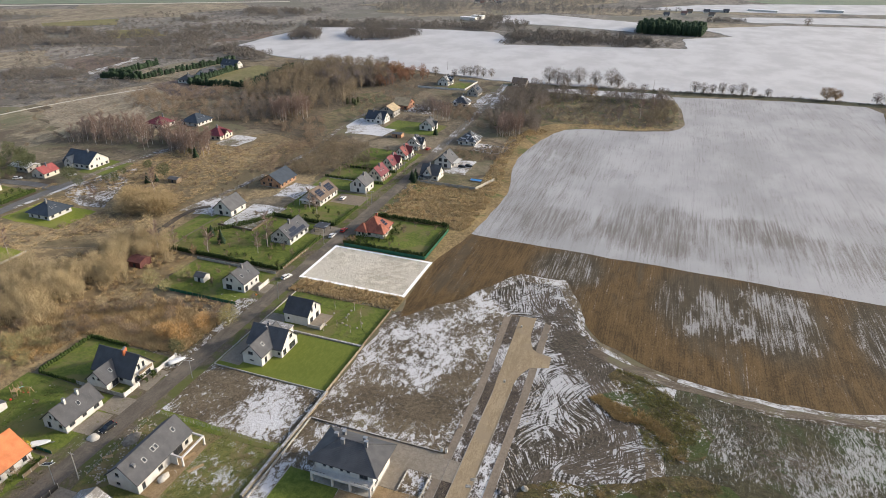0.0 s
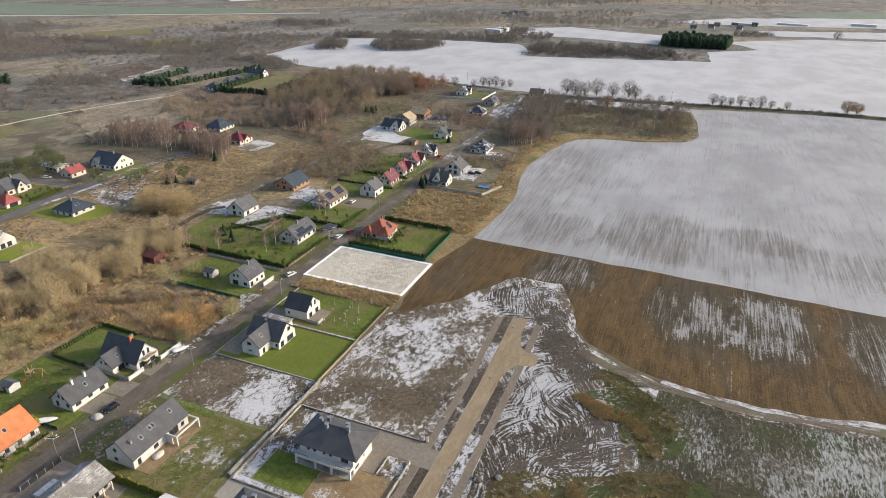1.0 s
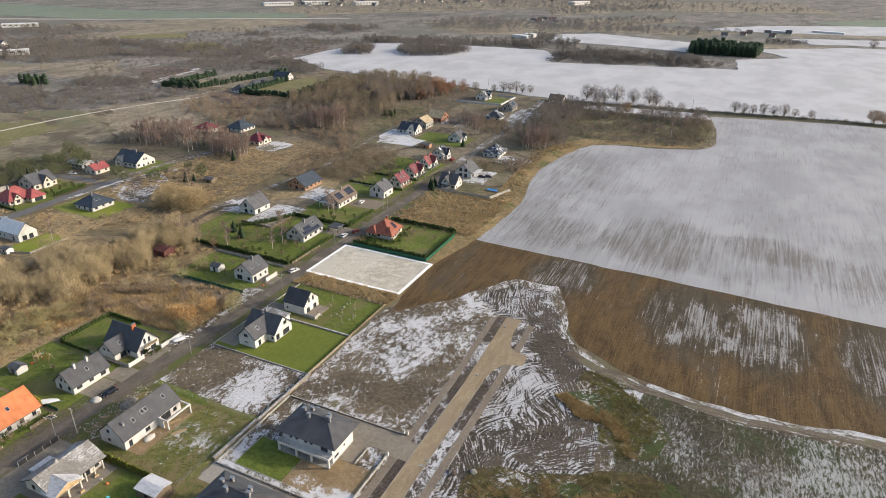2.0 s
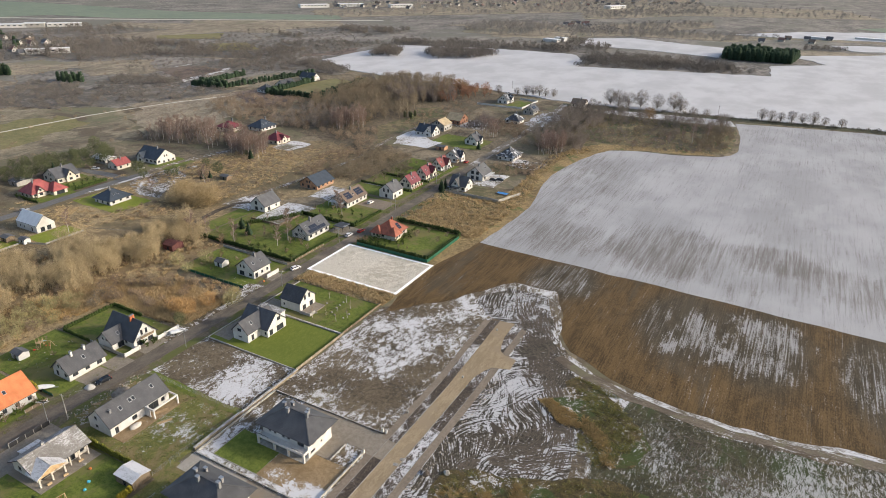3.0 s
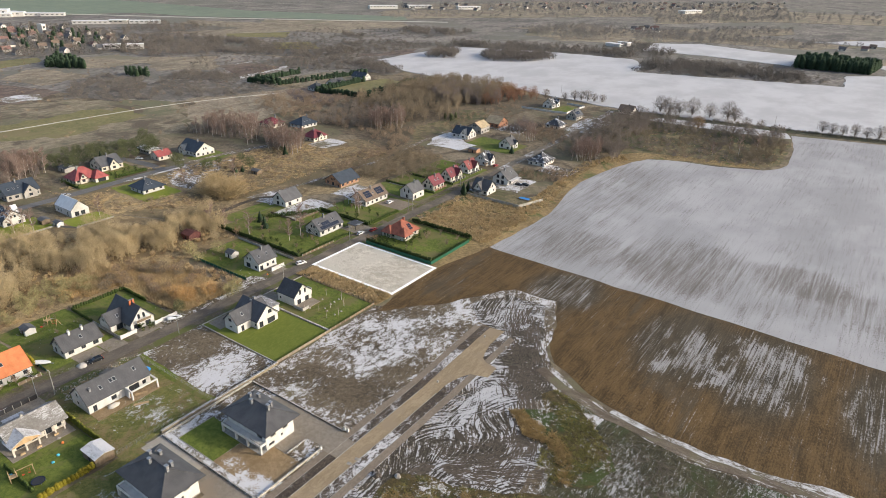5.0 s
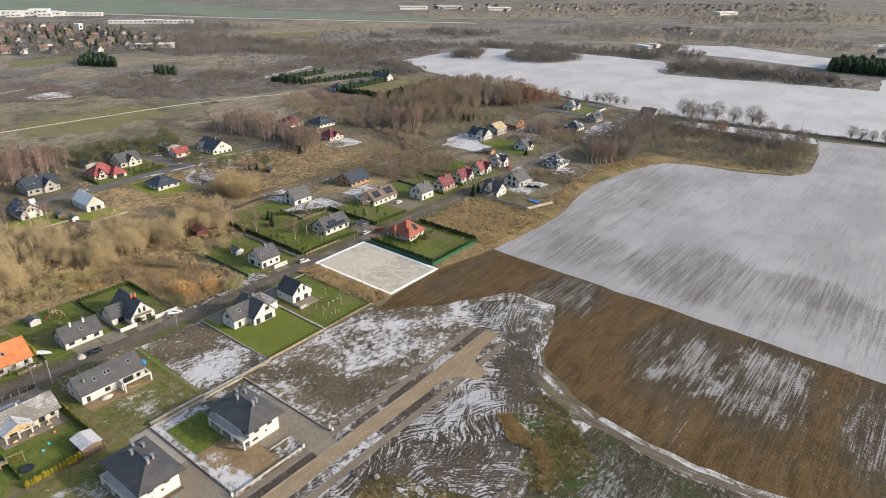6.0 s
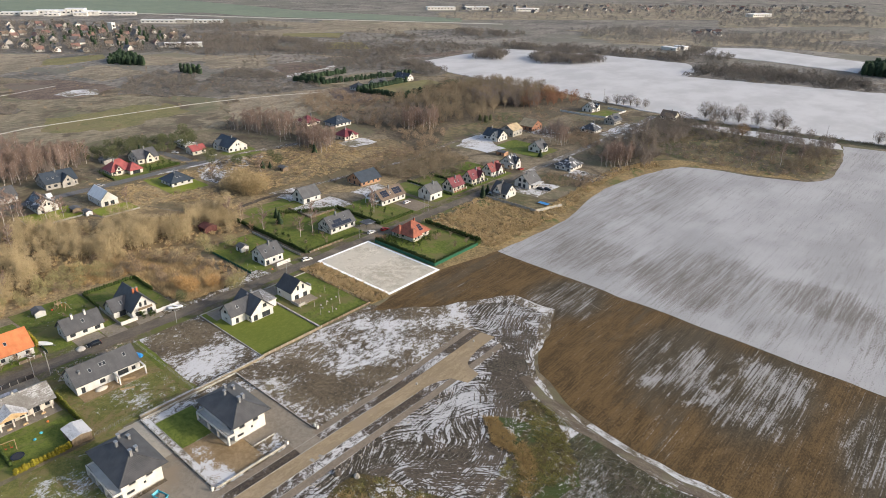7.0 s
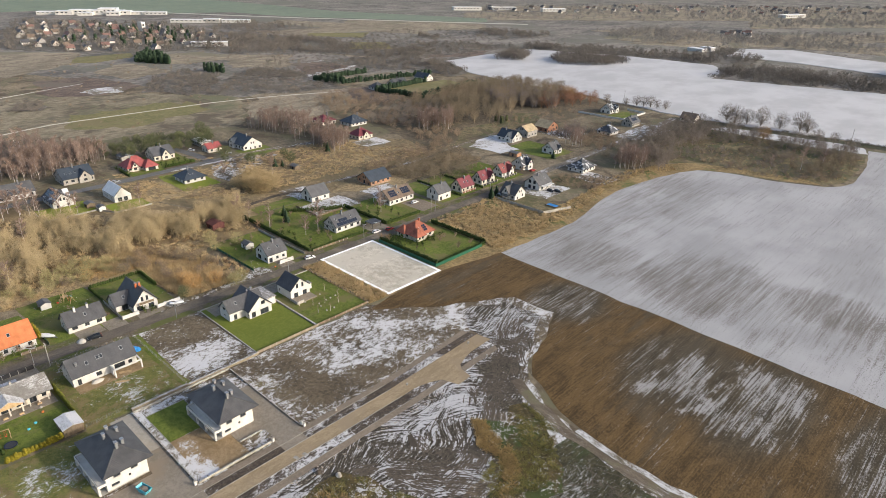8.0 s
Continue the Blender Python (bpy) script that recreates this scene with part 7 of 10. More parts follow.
def massed(name, variants, places, material, label, category, rng, low=0.75, high=1.25, z=0.0):
    """Many plants joined into one object of kind stuff."""
    vs, ts, k = [], [], 0
    for x, y in places:
        v, t = variants[rng.integers(0, len(variants))]
        a, s = rng.uniform(0, 2 * np.pi), rng.uniform(low, high)
        c, q = math.cos(a) * s, math.sin(a) * s
        w = np.empty_like(v)
        w[:, 0] = v[:, 0] * c - v[:, 1] * q + x
        w[:, 1] = v[:, 0] * q + v[:, 1] * c + y
        w[:, 2] = v[:, 2] * s * rng.uniform(0.85, 1.15) + z
        vs.append(w)
        ts.append(t + k)
        k += len(v)
    if vs:
        return tagged(new(name, cloud(name, np.concatenate(vs), np.concatenate(ts), material)), label, category, kind="stuff")


nrng = np.random.default_rng(11)
prng = random.Random(21)

# shrubs and trees: near ones are fine-twigged, far ones coarser
def copse_stand(rng, height, radius, stems, twigs, thick, foot_at=0.28):
    """Slender trees grown close together: bare pale stems below, a soft domed canopy of rising twigs above."""
    a, r = rng.uniform(0, 2 * np.pi, stems), np.sqrt(rng.uniform(0, 1, stems))
    foot = np.stack([np.cos(a) * r * radius * 0.6, np.sin(a) * r * radius * 0.6, np.zeros(stems)], 1)
    tall = height * (1.0 - 0.3 * r ** 2) * rng.uniform(0.85, 1.05, stems)
    top = foot + np.stack([np.cos(a) * r * radius * 0.4, np.sin(a) * r * radius * 0.4, tall], 1)
    i = rng.integers(0, stems, twigs)
    f = (foot_at + (0.97 - foot_at) * rng.beta(1.3, 1.0, twigs))[:, None]
    b = foot[i] * (1 - f) + top[i] * f
    wide = radius * 0.42 * np.sin(np.pi * np.clip((f - foot_at) / (1.04 - foot_at), 0, 1)) ** 0.7
    q = rng.uniform(0, 2 * np.pi, twigs)[:, None]
    b = b + np.concatenate([np.cos(q) * wide, np.sin(q) * wide, np.zeros_like(q)], 1) * np.sqrt(rng.uniform(0, 1, (twigs, 1)))
    o = np.concatenate([np.cos(q) * 0.55, np.sin(q) * 0.55, np.ones_like(q)], 1) + rng.normal(0, 0.45, (twigs, 3))
    o /= np.linalg.norm(o, axis=1, keepdims=True)
    length = height * rng.uniform(0.05, 0.115, twigs)[:, None]
    return joined(spikes(foot, top, np.full(stems, thick * 2.2)), slivers(b, b + o * length, thick * rng.uniform(0.6, 1.2, twigs)))


def fluffy(rng, height, spread, clear, limbs, twigs, thick, reach=1.0):
    """A whole round-crowned bare tree with its trunk, for woods."""
    v, t = round_crown(rng, height, spread, clear, limbs, twigs, thick, None, reach)
    return joined((v, t), spikes([[0, 0, 0]], [[0, 0, height * 0.75]], [min(thick * 3.5, 0.35)]))


STAND = [copse_stand(nrng, nrng.uniform(9.5, 12.5), nrng.uniform(2.6, 3.4), 11, 1600, 0.034) for _ in range(6)]
SHRUB_LOW = [shrub(nrng, 1.7, 3.4, 110, 0.07, 12, 0.0, -0.2) for _ in range(5)]
SHRUB_NEAR = [fluffy(nrng, nrng.uniform(4.4, 5.6), nrng.uniform(5.4, 6.6), 0.02, 14, 1000, 0.046) for _ in range(6)]
BUSH_ROUND = [fluffy(nrng, nrng.uniform(5.6, 6.8), nrng.uniform(6.0, 7.4), 0.03, 16, 1700, 0.05) for _ in range(3)]
SHRUB_MID = [fluffy(nrng, nrng.uniform(3.6, 4.6), nrng.uniform(5.0, 6.4), 0.0, 8, 330, 0.09) for _ in range(5)]
STAND_MID = [copse_stand(nrng, nrng.uniform(9, 11.5), 3.2, 9, 560, 0.095, 0.22) for _ in range(5)]
TREE_MID = [fluffy(nrng, nrng.uniform(11, 14), nrng.uniform(7.5, 9.5), 0.16, 16, 680, 0.10, 1.2) for _ in range(6)]
SHRUB_FAR = [fluffy(nrng, nrng.uniform(3.8, 5.2), nrng.uniform(6, 8), 0.0, 3, 130, 0.22, 1.2) for _ in range(5)]
TREE_FAR = [fluffy(nrng, nrng.uniform(8, 11), nrng.uniform(7, 9), 0.06, 4, 210, 0.23, 1.2) for _ in range(5)]
TREE_REMOTE = [fluffy(nrng, nrng.uniform(8, 11), nrng.uniform(8, 10), 0.0, 2, 90, 0.45, 1.4) for _ in range(4)]
CONIF_FAR = [column_of(nrng, 13, 8, 150, 0.7) for _ in range(3)]

LOTS = [rect(-168, 40, -118, 127), rect(-170, 158, -118, 186), rect(-188, 186, -118, 274), rect(-170, 272, -118, 350), rect(-275, 182, -245, 207), rect(-272, 145, -236, 165),
        rect(-290, 60, -276, 300), rect(-325, 174, -290, 217), rect(-314, 228, -288, 270), rect(-208, 212, -162, 240), rect(-195, 262, -160, 282), rect(-282, 116, -246, 142),
        rect(-315, 138, -290, 162), rect(-306, 104, -286, 130), rect(-328, 325, -290, 362), rect(-276, 316, -235, 346), rect(-260, 200, -240, 232)]

SCRUB_NEAR = [(-300, 60), (-262, 102), (-240, 120), (-226, 140), (-214, 178), (-205, 200), (-190, 186), (-170, 184), (-168, 158), (-150, 150), (-134, 150), (-134, 128), (-164, 127), (-168, 60), (-190, 20), (-300, 10)]
SCRUB_ROAD = [(-134, 128), (-131, 128), (-131, 158), (-150, 158), (-165, 150), (-165, 128)]
CLEAR = [[(-197, 131), (-181, 114), (-162, 120), (-130, 130), (-130, 152), (-148, 150), (-168, 145)], [(-193, 113), (-172, 108), (-166, 118), (-184, 122)], [(-182, 156), (-160, 152), (-158, 172), (-170, 176), (-186, 168)]]
# tall stands, patch by patch
TALL = ([(-206, 112), (-183, 126), (-181, 131), (-197, 137), (-212, 117)], 26), ([(-203, 133), (-183, 142), (-190, 151), (-212, 150), (-214, 137)], 26), ([(-198, 150), (-181, 154), (-179, 159), (-190, 167), (-205, 157)], 17), \
       ([(-207, 172), (-193, 167), (-176, 181), (-188, 193), (-206, 186)], 24), ([(-190, 62), (-176, 84), (-184, 101), (-204, 111), (-228, 106), (-250, 92), (-262, 60), (-215, 40)], 120), ([(-240, 108), (-226, 106), (-214, 120), (-222, 134), (-238, 122)], 26), \
       ([(-222, 138), (-212, 138), (-206, 146), (-214, 152), (-224, 147)], 8)
for poly, n in TALL:
    massed("scrub", STAND, strewn(poly, n, prng, 3.1, LOTS), m_twig_tan, "stand of close slender bare tan trees", "trees", nrng, 0.62, 1.15)
massed("scrub", SHRUB_NEAR, strewn(SCRUB_NEAR, 95, prng, 5.2, LOTS + CLEAR), m_twig_tan, "dense bare tan willow scrub", "shrubs", nrng, 0.5, 1.1)
massed("scrub", SHRUB_NEAR, strewn(SCRUB_NEAR, 70, prng, 5, LOTS + CLEAR) + strewn(CLEAR[0], 10, prng, 6, LOTS) + strewn(SCRUB_ROAD, 12, prng, 4) + strewn([(-170, 126), (-156, 136), (-164, 146), (-176, 136)], 8, prng, 4), m_twig_brown, "bare brown scrub with fine twigs", "shrubs", nrng, 0.4, 0.85)
massed("undergrowth", SHRUB_LOW, strewn(SCRUB_NEAR, 520, prng, 1.2, LOTS + CLEAR) + strewn(CLEAR[0], 70, prng, 2.5, LOTS) + strewn(SCRUB_ROAD, 60, prng, 1.2), m_twig_rust, "low rust-brown undergrowth", "shrubs", nrng, 0.5, 1.2)
massed("undergrowth", SHRUB_LOW, strewn([(-250, 166), (-214, 182), (-190, 200), (-190, 280), (-172, 290), (-172, 350), (-230, 345), (-270, 318), (-281, 240)], 380, prng, 1.5, LOTS), m_twig_brown, "low brown bushes on the heath", "shrubs", nrng, 0.4, 1.0)
massed("scrub", SHRUB_MID, strewn([(-250, 166), (-215, 200), (-212, 300), (-205, 340), (-240, 350), (-290, 330), (-285, 240), (-240, 215)], 70, prng, 5, LOTS), m_twig_brown,
       "bare brown scrub on the heath", "shrubs", nrng, 0.3, 0.75)
massed("scrub", SHRUB_MID, strewn([(-176, 286), (-150, 312), (-170, 348), (-196, 350), (-196, 290)], 60, prng, 3.6, LOTS[:3]), m_twig_olive2, "bare tan scrub behind gardens", "shrubs", nrng, 0.8, 1.35)
massed("scrub", SHRUB_MID, strewn([(-210, 284), (-196, 284), (-200, 350), (-222, 340)], 26, prng, 4), m_twig_brown, "bare brown scrub beside a lane", "shrubs", nrng, 0.6, 1.1)
massed("scrub", SHRUB_NEAR, strewn([(-230, 209), (-208, 214), (-216, 226), (-238, 224)], 22, prng, 3.2), m_twig_willow, "tall tan willow clump", "shrubs", nrng, 1.3, 1.95)
massed("scrub", SHRUB_NEAR, strewn([(-172, 90), (-165, 107), (-172, 120), (-180, 124), (-186, 112), (-195, 99)], 22, prng, 3.6, LOTS) + strewn([(-178, 60), (-170, 64), (-170, 92), (-182, 92)], 10, prng, 3.6, LOTS), m_twig_olive, "olive and tan bushes below a stand of trees", "shrubs", nrng, 0.5, 1.0)
massed("scrub", BUSH_ROUND, [(-133, 143), (-135, 135), (-140.5, 134)], m_twig_amber, "rounded amber willow bushes beside the street", "shrubs", nrng, 0.9, 1.1)
massed("scrub", BUSH_ROUND, [(-157, 146), (-152, 151), (-163, 143), (-173, 127), (-168, 122)], m_twig_olive2, "rounded brown willow bushes among dry grass", "shrubs", nrng, 0.55, 0.95)
massed("scrub", SHRUB_NEAR, [(-126.8, 148.6), (-129, 152), (-163, 170), (-170, 161), (-162, 159)], m_twig_olive, "olive-yellow willow bushes", "shrubs", nrng, 0.9, 1.3)
massed("scrub", SHRUB_NEAR, [(-131, 128.6), (-133.5, 130)], m_pine, "dark green evergreen bush beside the street", "shrubs", nrng, 0.7, 0.9)

COPSE_GROUND = [(-72, 450), (-20, 453), (4, 464), (10, 480), (6, 540), (-60, 540), (-84, 500)]
# woods: behind the estate, and the copse beside the field
PADDOCK = rect(-415, 440, -336, 570)
massed("wood", TREE_MID, strewn([(-253, 408), (-226, 428), (-240, 474), (-246, 500), (-232, 512), (-262, 584), (-328, 588), (-332, 470), (-312, 420), (-283, 444)], 185, prng, 6.0, [PADDOCK]), m_twig_olive2, "leafless olive-brown wood behind the estate", "trees", nrng, 0.7, 1.15)
massed("wood", STAND_MID, strewn([(-262, 482), (-226, 514), (-250, 556), (-296, 545), (-300, 510)], 80, prng, 4.0), m_twig_mauve, "close stand of bare reddish birches", "trees", nrng, 0.85, 1.25)
massed("wood", TREE_MID, strewn([(-236, 505), (-206, 552), (-219, 573), (-262, 575), (-258, 548)], 40, prng, 5), m_twig_oak, "oaks with rust-brown winter leaves", "trees", nrng, 0.55, 0.9)
massed("wood", STAND_MID, strewn([(-330, 100), (-320, 150), (-330, 178), (-350, 184), (-366, 160), (-396, 158), (-396, 132), (-350, 110)], 90, prng, 5, LOTS), m_twig_mauve, "close stand of bare birches beyond a side street", "trees", nrng, 0.6, 0.95)
massed("wood", STAND_MID, strewn([(-343, 284), (-306, 295), (-300, 310), (-322, 330), (-351, 310)], 26, prng, 4.5, LOTS) + strewn([(-286, 291), (-250, 294), (-264, 316), (-299, 318)], 26, prng, 4.2, LOTS), m_twig_mauve, "close stand of bare birches behind houses", "trees", nrng, 0.6, 0.95)
massed("wood", TREE_MID, strewn([(-300, 362), (-262, 372), (-253, 408), (-283, 446), (-318, 430)], 60, prng, 6, LOTS), m_twig_grey, "leafless grey-brown trees at the edge of a wood", "trees", nrng, 0.4, 0.75)
massed("wood", SHRUB_MID, strewn([(-330, 360), (-262, 362), (-240, 350), (-210, 345), (-208, 366), (-236, 408), (-262, 420), (-330, 450), (-400, 435), (-400, 380)], 230, prng, 4, LOTS), m_twig_brown, "bare brown brush at the edge of a wood", "shrubs", nrng, 0.5, 1.3)
massed("wood", SHRUB_MID, strewn([(-226, 420), (-200, 410), (-197, 456), (-206, 530), (-226, 500)], 34, prng, 5), m_twig_brown, "low brown brush in a clearing", "shrubs", nrng, 0.4, 0.9)
massed("wood", CONIF_FAR, strewn([(-232, 440), (-224, 436), (-222, 446), (-230, 450)], 6, prng, 3), m_pine, "small dark pines at the edge of a wood", "trees", nrng, 0.25, 0.4)
TUSSOCK = [shrub(nrng, 1.1, 3.4, 46, 0.10, 3, 0.0, -0.2) for _ in range(4)]
massed("heath_tussocks", TUSSOCK, strewn([(-240, 345), (-206, 342), (-200, 460), (-196, 520), (-130, 560), (-126, 400), (-140, 412), (-180, 412), (-200, 412), (-206, 370)], 520, prng, 1.5, [rect(-205, 368, -178, 458), rect(-182, 384, -140, 412), rect(-205, 518, -160, 560)]), m_twig_brown, "rough brown tussocks between far gardens", "grass", nrng, 0.5, 1.2)
massed("heath_tussocks", TUSSOCK, strewn([(-420, 300), (-340, 270), (-300, 365), (-330, 440), (-400, 440), (-450, 400)], 360, prng, 2), m_twig_brown, "rough brown tussocks on the heath", "grass", nrng, 0.5, 1.4)
massed("heath_tussocks", TUSSOCK, strewn(COPSE_GROUND, 260, prng, 1.5), m_drygrass, "rough tan tussocks in a copse", "grass", nrng, 0.5, 1.1)
COPSE = [(-84, 440), (-65, 450), (-25, 452), (2, 462), (11, 478), (7, 543), (-35, 545), (-90, 543), (-118, 540), (-125, 460), (-105, 420), (-90, 428)]
massed("copse", SHRUB_MID, strewn([(-121, 418), (-114, 486), (-72, 540), (-33, 544), (-22, 492), (-50, 478), (-83, 450), (-97, 405)], 120, prng, 3.6), m_twig_olive2, "dense bare brush of a copse", "shrubs", nrng, 0.45, 0.95)
massed("copse", SHRUB_MID, strewn(COPSE, 230, prng, 3.2), m_twig_grey, "bare grey thicket of a copse", "shrubs", nrng, 0.3, 0.8)
massed("copse", SHRUB_MID, strewn([(-70, 452), (-25, 454), (2, 464), (9, 480), (5, 500), (-30, 490)], 40, prng, 4), m_twig_brown, "bare brown thicket of a copse", "shrubs", nrng, 0.4, 0.9)
massed("copse", TREE_MID, strewn([(-98, 532), (-37, 546), (4, 548), (7, 528), (-40, 524), (-100, 510)], 52, prng, 4), m_twig_grey, "leafless trees at the back of a copse", "trees", nrng, 0.4, 0.85)
massed("copse", TREE_MID, strewn([(-14, 466), (10, 478), (8, 530), (-10, 530)], 26, prng, 4), m_twig_olive2, "leafless trees at the end of a copse", "trees", nrng, 0.4, 0.65)
massed("copse", TREE_MID, strewn([(-122, 462), (-92, 466), (-86, 492), (-98, 556), (-124, 552)], 75, prng, 4), m_twig_grey, "grey bare trees of a copse", "trees", nrng, 0.55, 0.85)
massed("copse", TREE_MID, strewn([(-98, 408), (-78, 414), (-82, 448), (-110, 460), (-124, 440)], 62, prng, 3.4), m_twig_grey, "bare grey-brown thicket behind houses", "trees", nrng, 0.45, 0.75)
massed("copse", SHRUB_MID, strewn([(-152, 432), (-126, 426), (-126, 446), (-142, 469), (-156, 462)], 34, prng, 4), m_twig_brown, "bare brown brush between houses", "shrubs", nrng, 0.5, 1.1)
massed("wood", STAND_MID, strewn([(-172, 440), (-160, 446), (-158, 462), (-170, 462)], 12, prng, 3.5), m_twig_mauve, "leafless trees between houses", "trees", nrng, 0.6, 0.9)
massed("scrub", SHRUB_MID, strewn([(-112, 343), (-86, 351), (-92, 371), (-116, 364)], 46, prng, 3), m_twig_brown, "low brown scrub between two plots", "shrubs", nrng, 0.35, 0.7)
massed("scrub", SHRUB_MID, strewn([(-92, 352), (-84, 352), (-82, 405), (-90, 420), (-98, 400)], 14, prng, 4), m_twig_brown, "bushes along a field edge", "shrubs", nrng, 0.3, 0.6)
# hedge line beyond the snow field
massed("hedge_line", SHRUB_MID, strewn(band([(-120, 563), (-40, 577), (22, 586), (90, 598), (168, 602), (330, 604)], 6), 210, prng, 2.4), m_twig_hedge,
       "dark bare hedge along a field", "shrubs", nrng, 0.3, 0.8)
massed("thicket", SHRUB_MID, strewn([(162, 585), (158, 540), (160, 500), (230, 480), (230, 590)], 110, prng, 4), m_twig_brown, "bare thicket at the field corner", "shrubs", nrng, 0.9, 1.5)
# islands of trees in the far snow field
for poly, n, vv, mm in (([(-444, 702), (-416, 722), (-440, 772), (-470, 770)], 60, TREE_FAR, m_twig_far), ([(-399, 756), (-363, 735), (-331, 757), (-313, 812), (-345, 830), (-400, 800)], 130, TREE_FAR, m_twig_far),
                        ([(-200, 785), (-138, 799), (-60, 815), (7, 843), (-12, 880), (-110, 885), (-200, 860)], 150, SHRUB_FAR, m_twig_far),
                        ([(-205, 810), (-100, 830), (-30, 850), (-20, 885), (-110, 895), (-200, 880)], 120, TREE_FAR, m_twig_far)):
    massed("far_copse", vv, strewn(poly, n, prng, 4), mm, "far bare copse in a snowy field", "trees", nrng, 0.8, 1.35)
massed("far_conifers", CONIF_FAR, strewn([(-52, 958), (30, 966), (36, 1030), (-50, 1030)], 190, prng, 5), m_needle, "dark block of far conifers", "trees", nrng, 0.9, 1.25)
massed("far_copse", TREE_FAR, strewn([(40, 1130), (90, 1150), (100, 1170), (40, 1170)], 24, prng, 5), m_twig_far, "bare trees on a far field edge", "trees", nrng, 0.7, 1.1)
# far woods and bushes on the heath: the outline, how many, tall or low
FAR = (([(-890, 621), (-773, 640), (-660, 560), (-690, 472), (-780, 470), (-860, 560)], 260, 1), ([(-529, 646), (-512, 700), (-505, 830), (-586, 800), (-640, 740)], 150, 0), ([(-508, 864), (-339, 929), (-250, 925), (-240, 890), (-302, 885), (-490, 812)], 230, 1),
       ([(-525, 288), (-586, 322), (-613, 370), (-560, 381), (-484, 335), (-484, 306)], 150, 0), ([(-552, 395), (-494, 432), (-505, 462), (-576, 440)], 100, 0), ([(-646, 891), (-548, 943), (-568, 1009), (-685, 974)], 110, 1),
       ([(-560, 1120), (-60, 1180), (0, 1300), (-500, 1260)], 300, 1), ([(-1290, 400), (-1085, 575), (-820, 590), (-740, 500), (-765, 405), (-830, 330), (-900, 275), (-1000, 280)], 640, 1), ([(-900, 1450), (-200, 1700), (200, 1900), (100, 2200), (-900, 1900)], 420, 1),
       ([(-313, 893), (-300, 1054), (-212, 1004), (-200, 917)], 120, 1), ([(-560, 527), (-562, 630), (-500, 640), (-440, 580), (-470, 547)], 140, 0),
       ([(-511, 172), (-539, 189), (-535, 205), (-498, 194)], 30, 0), ([(-655, 546), (-711, 643), (-570, 700), (-505, 640), (-566, 600)], 170, 1), ([(-1000, 600), (-900, 640), (-880, 760), (-1050, 720)], 90, 1),
       ([(-762, 604), (-690, 640), (-715, 665), (-794, 636)], 60, 1), ([(-434, 575), (-400, 560), (-400, 600), (-470, 630), (-480, 610)], 60, 1), ([(-690, 800), (-650, 800), (-650, 830), (-690, 826)], 18, 1),
       ([(-528, 350), (-540, 392), (-449, 440), (-422, 445), (-435, 388), (-471, 322)], 110, 0), ([(-477, 1033), (-542, 1166), (-458, 1276), (-363, 1177), (-348, 1074), (-391, 1044)], 210, 1),
       ([(-298, 1061), (-358, 1267), (-273, 1406), (-143, 1542), (-124, 1426), (-219, 1211)], 220, 1), ([(-836, 1085), (-560, 1470), (-214, 1954), (-261, 2228), (-620, 1750), (-970, 1238)], 460, 1),
       ([(-384, 1426), (-180, 1756), (-207, 1915), (-453, 1620)], 230, 1), ([(-1000, 1290), (-640, 1760), (-280, 2240), (-320, 2540), (-1080, 1440)], 480, 1))
massed("far_wood", SHRUB_FAR, strewn([(-520, 380), (-480, 440), (-440, 450), (-420, 500), (-480, 640), (-600, 760), (-760, 660), (-700, 560), (-600, 460)], 420, prng, 5), m_twig_far, "low brown brush spread over the heath", "shrubs", nrng, 0.35, 0.9)
massed("far_wood", SHRUB_FAR, strewn([(-480, 640), (-500, 820), (-640, 960), (-800, 860), (-740, 700)], 260, prng, 7), m_twig_far, "low brown brush spread over the heath", "shrubs", nrng, 0.35, 0.9)
massed("far_wood", SHRUB_FAR, strewn([(-720, 180), (-480, 130), (-400, 180), (-340, 260), (-345, 430), (-480, 640), (-700, 560), (-900, 420)], 420, prng, 5, LOTS), m_twig_brown, "scattered brown bushes on the far heath", "shrubs", nrng, 0.15, 0.5)
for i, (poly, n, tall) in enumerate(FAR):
    # Beyond y 1000 twigs and floor take pale colours that stand for haze.
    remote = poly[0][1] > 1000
    sheet("brush_floor", poly, 0.20 + 0.005 * i, m_tanfar if remote else m_brushfloor, "ground under remote brush, paled for haze" if remote else "dark brown ground under far brush", "ground", 9, 9)
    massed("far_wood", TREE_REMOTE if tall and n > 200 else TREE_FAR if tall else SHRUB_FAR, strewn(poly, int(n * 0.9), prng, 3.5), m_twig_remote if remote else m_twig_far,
           "grey wood near the horizon, paled for haze" if remote else "far bare wood on the heath", "trees", nrng, 0.5, 1.0)
massed("far_wood", CONIF_FAR, strewn([(-751, 388), (-693, 388), (-660, 378), (-702, 354)], 80, prng, 3.5) + strewn([(-1150, 440), (-900, 330), (-800, 420), (-840, 520), (-1000, 560)], 60, prng, 12) + strewn([(-602, 384), (-598, 398), (-572, 396), (-574, 386)], 9, prng, 4), m_needle, "dark far conifers", "trees", nrng, 0.45, 0.85)
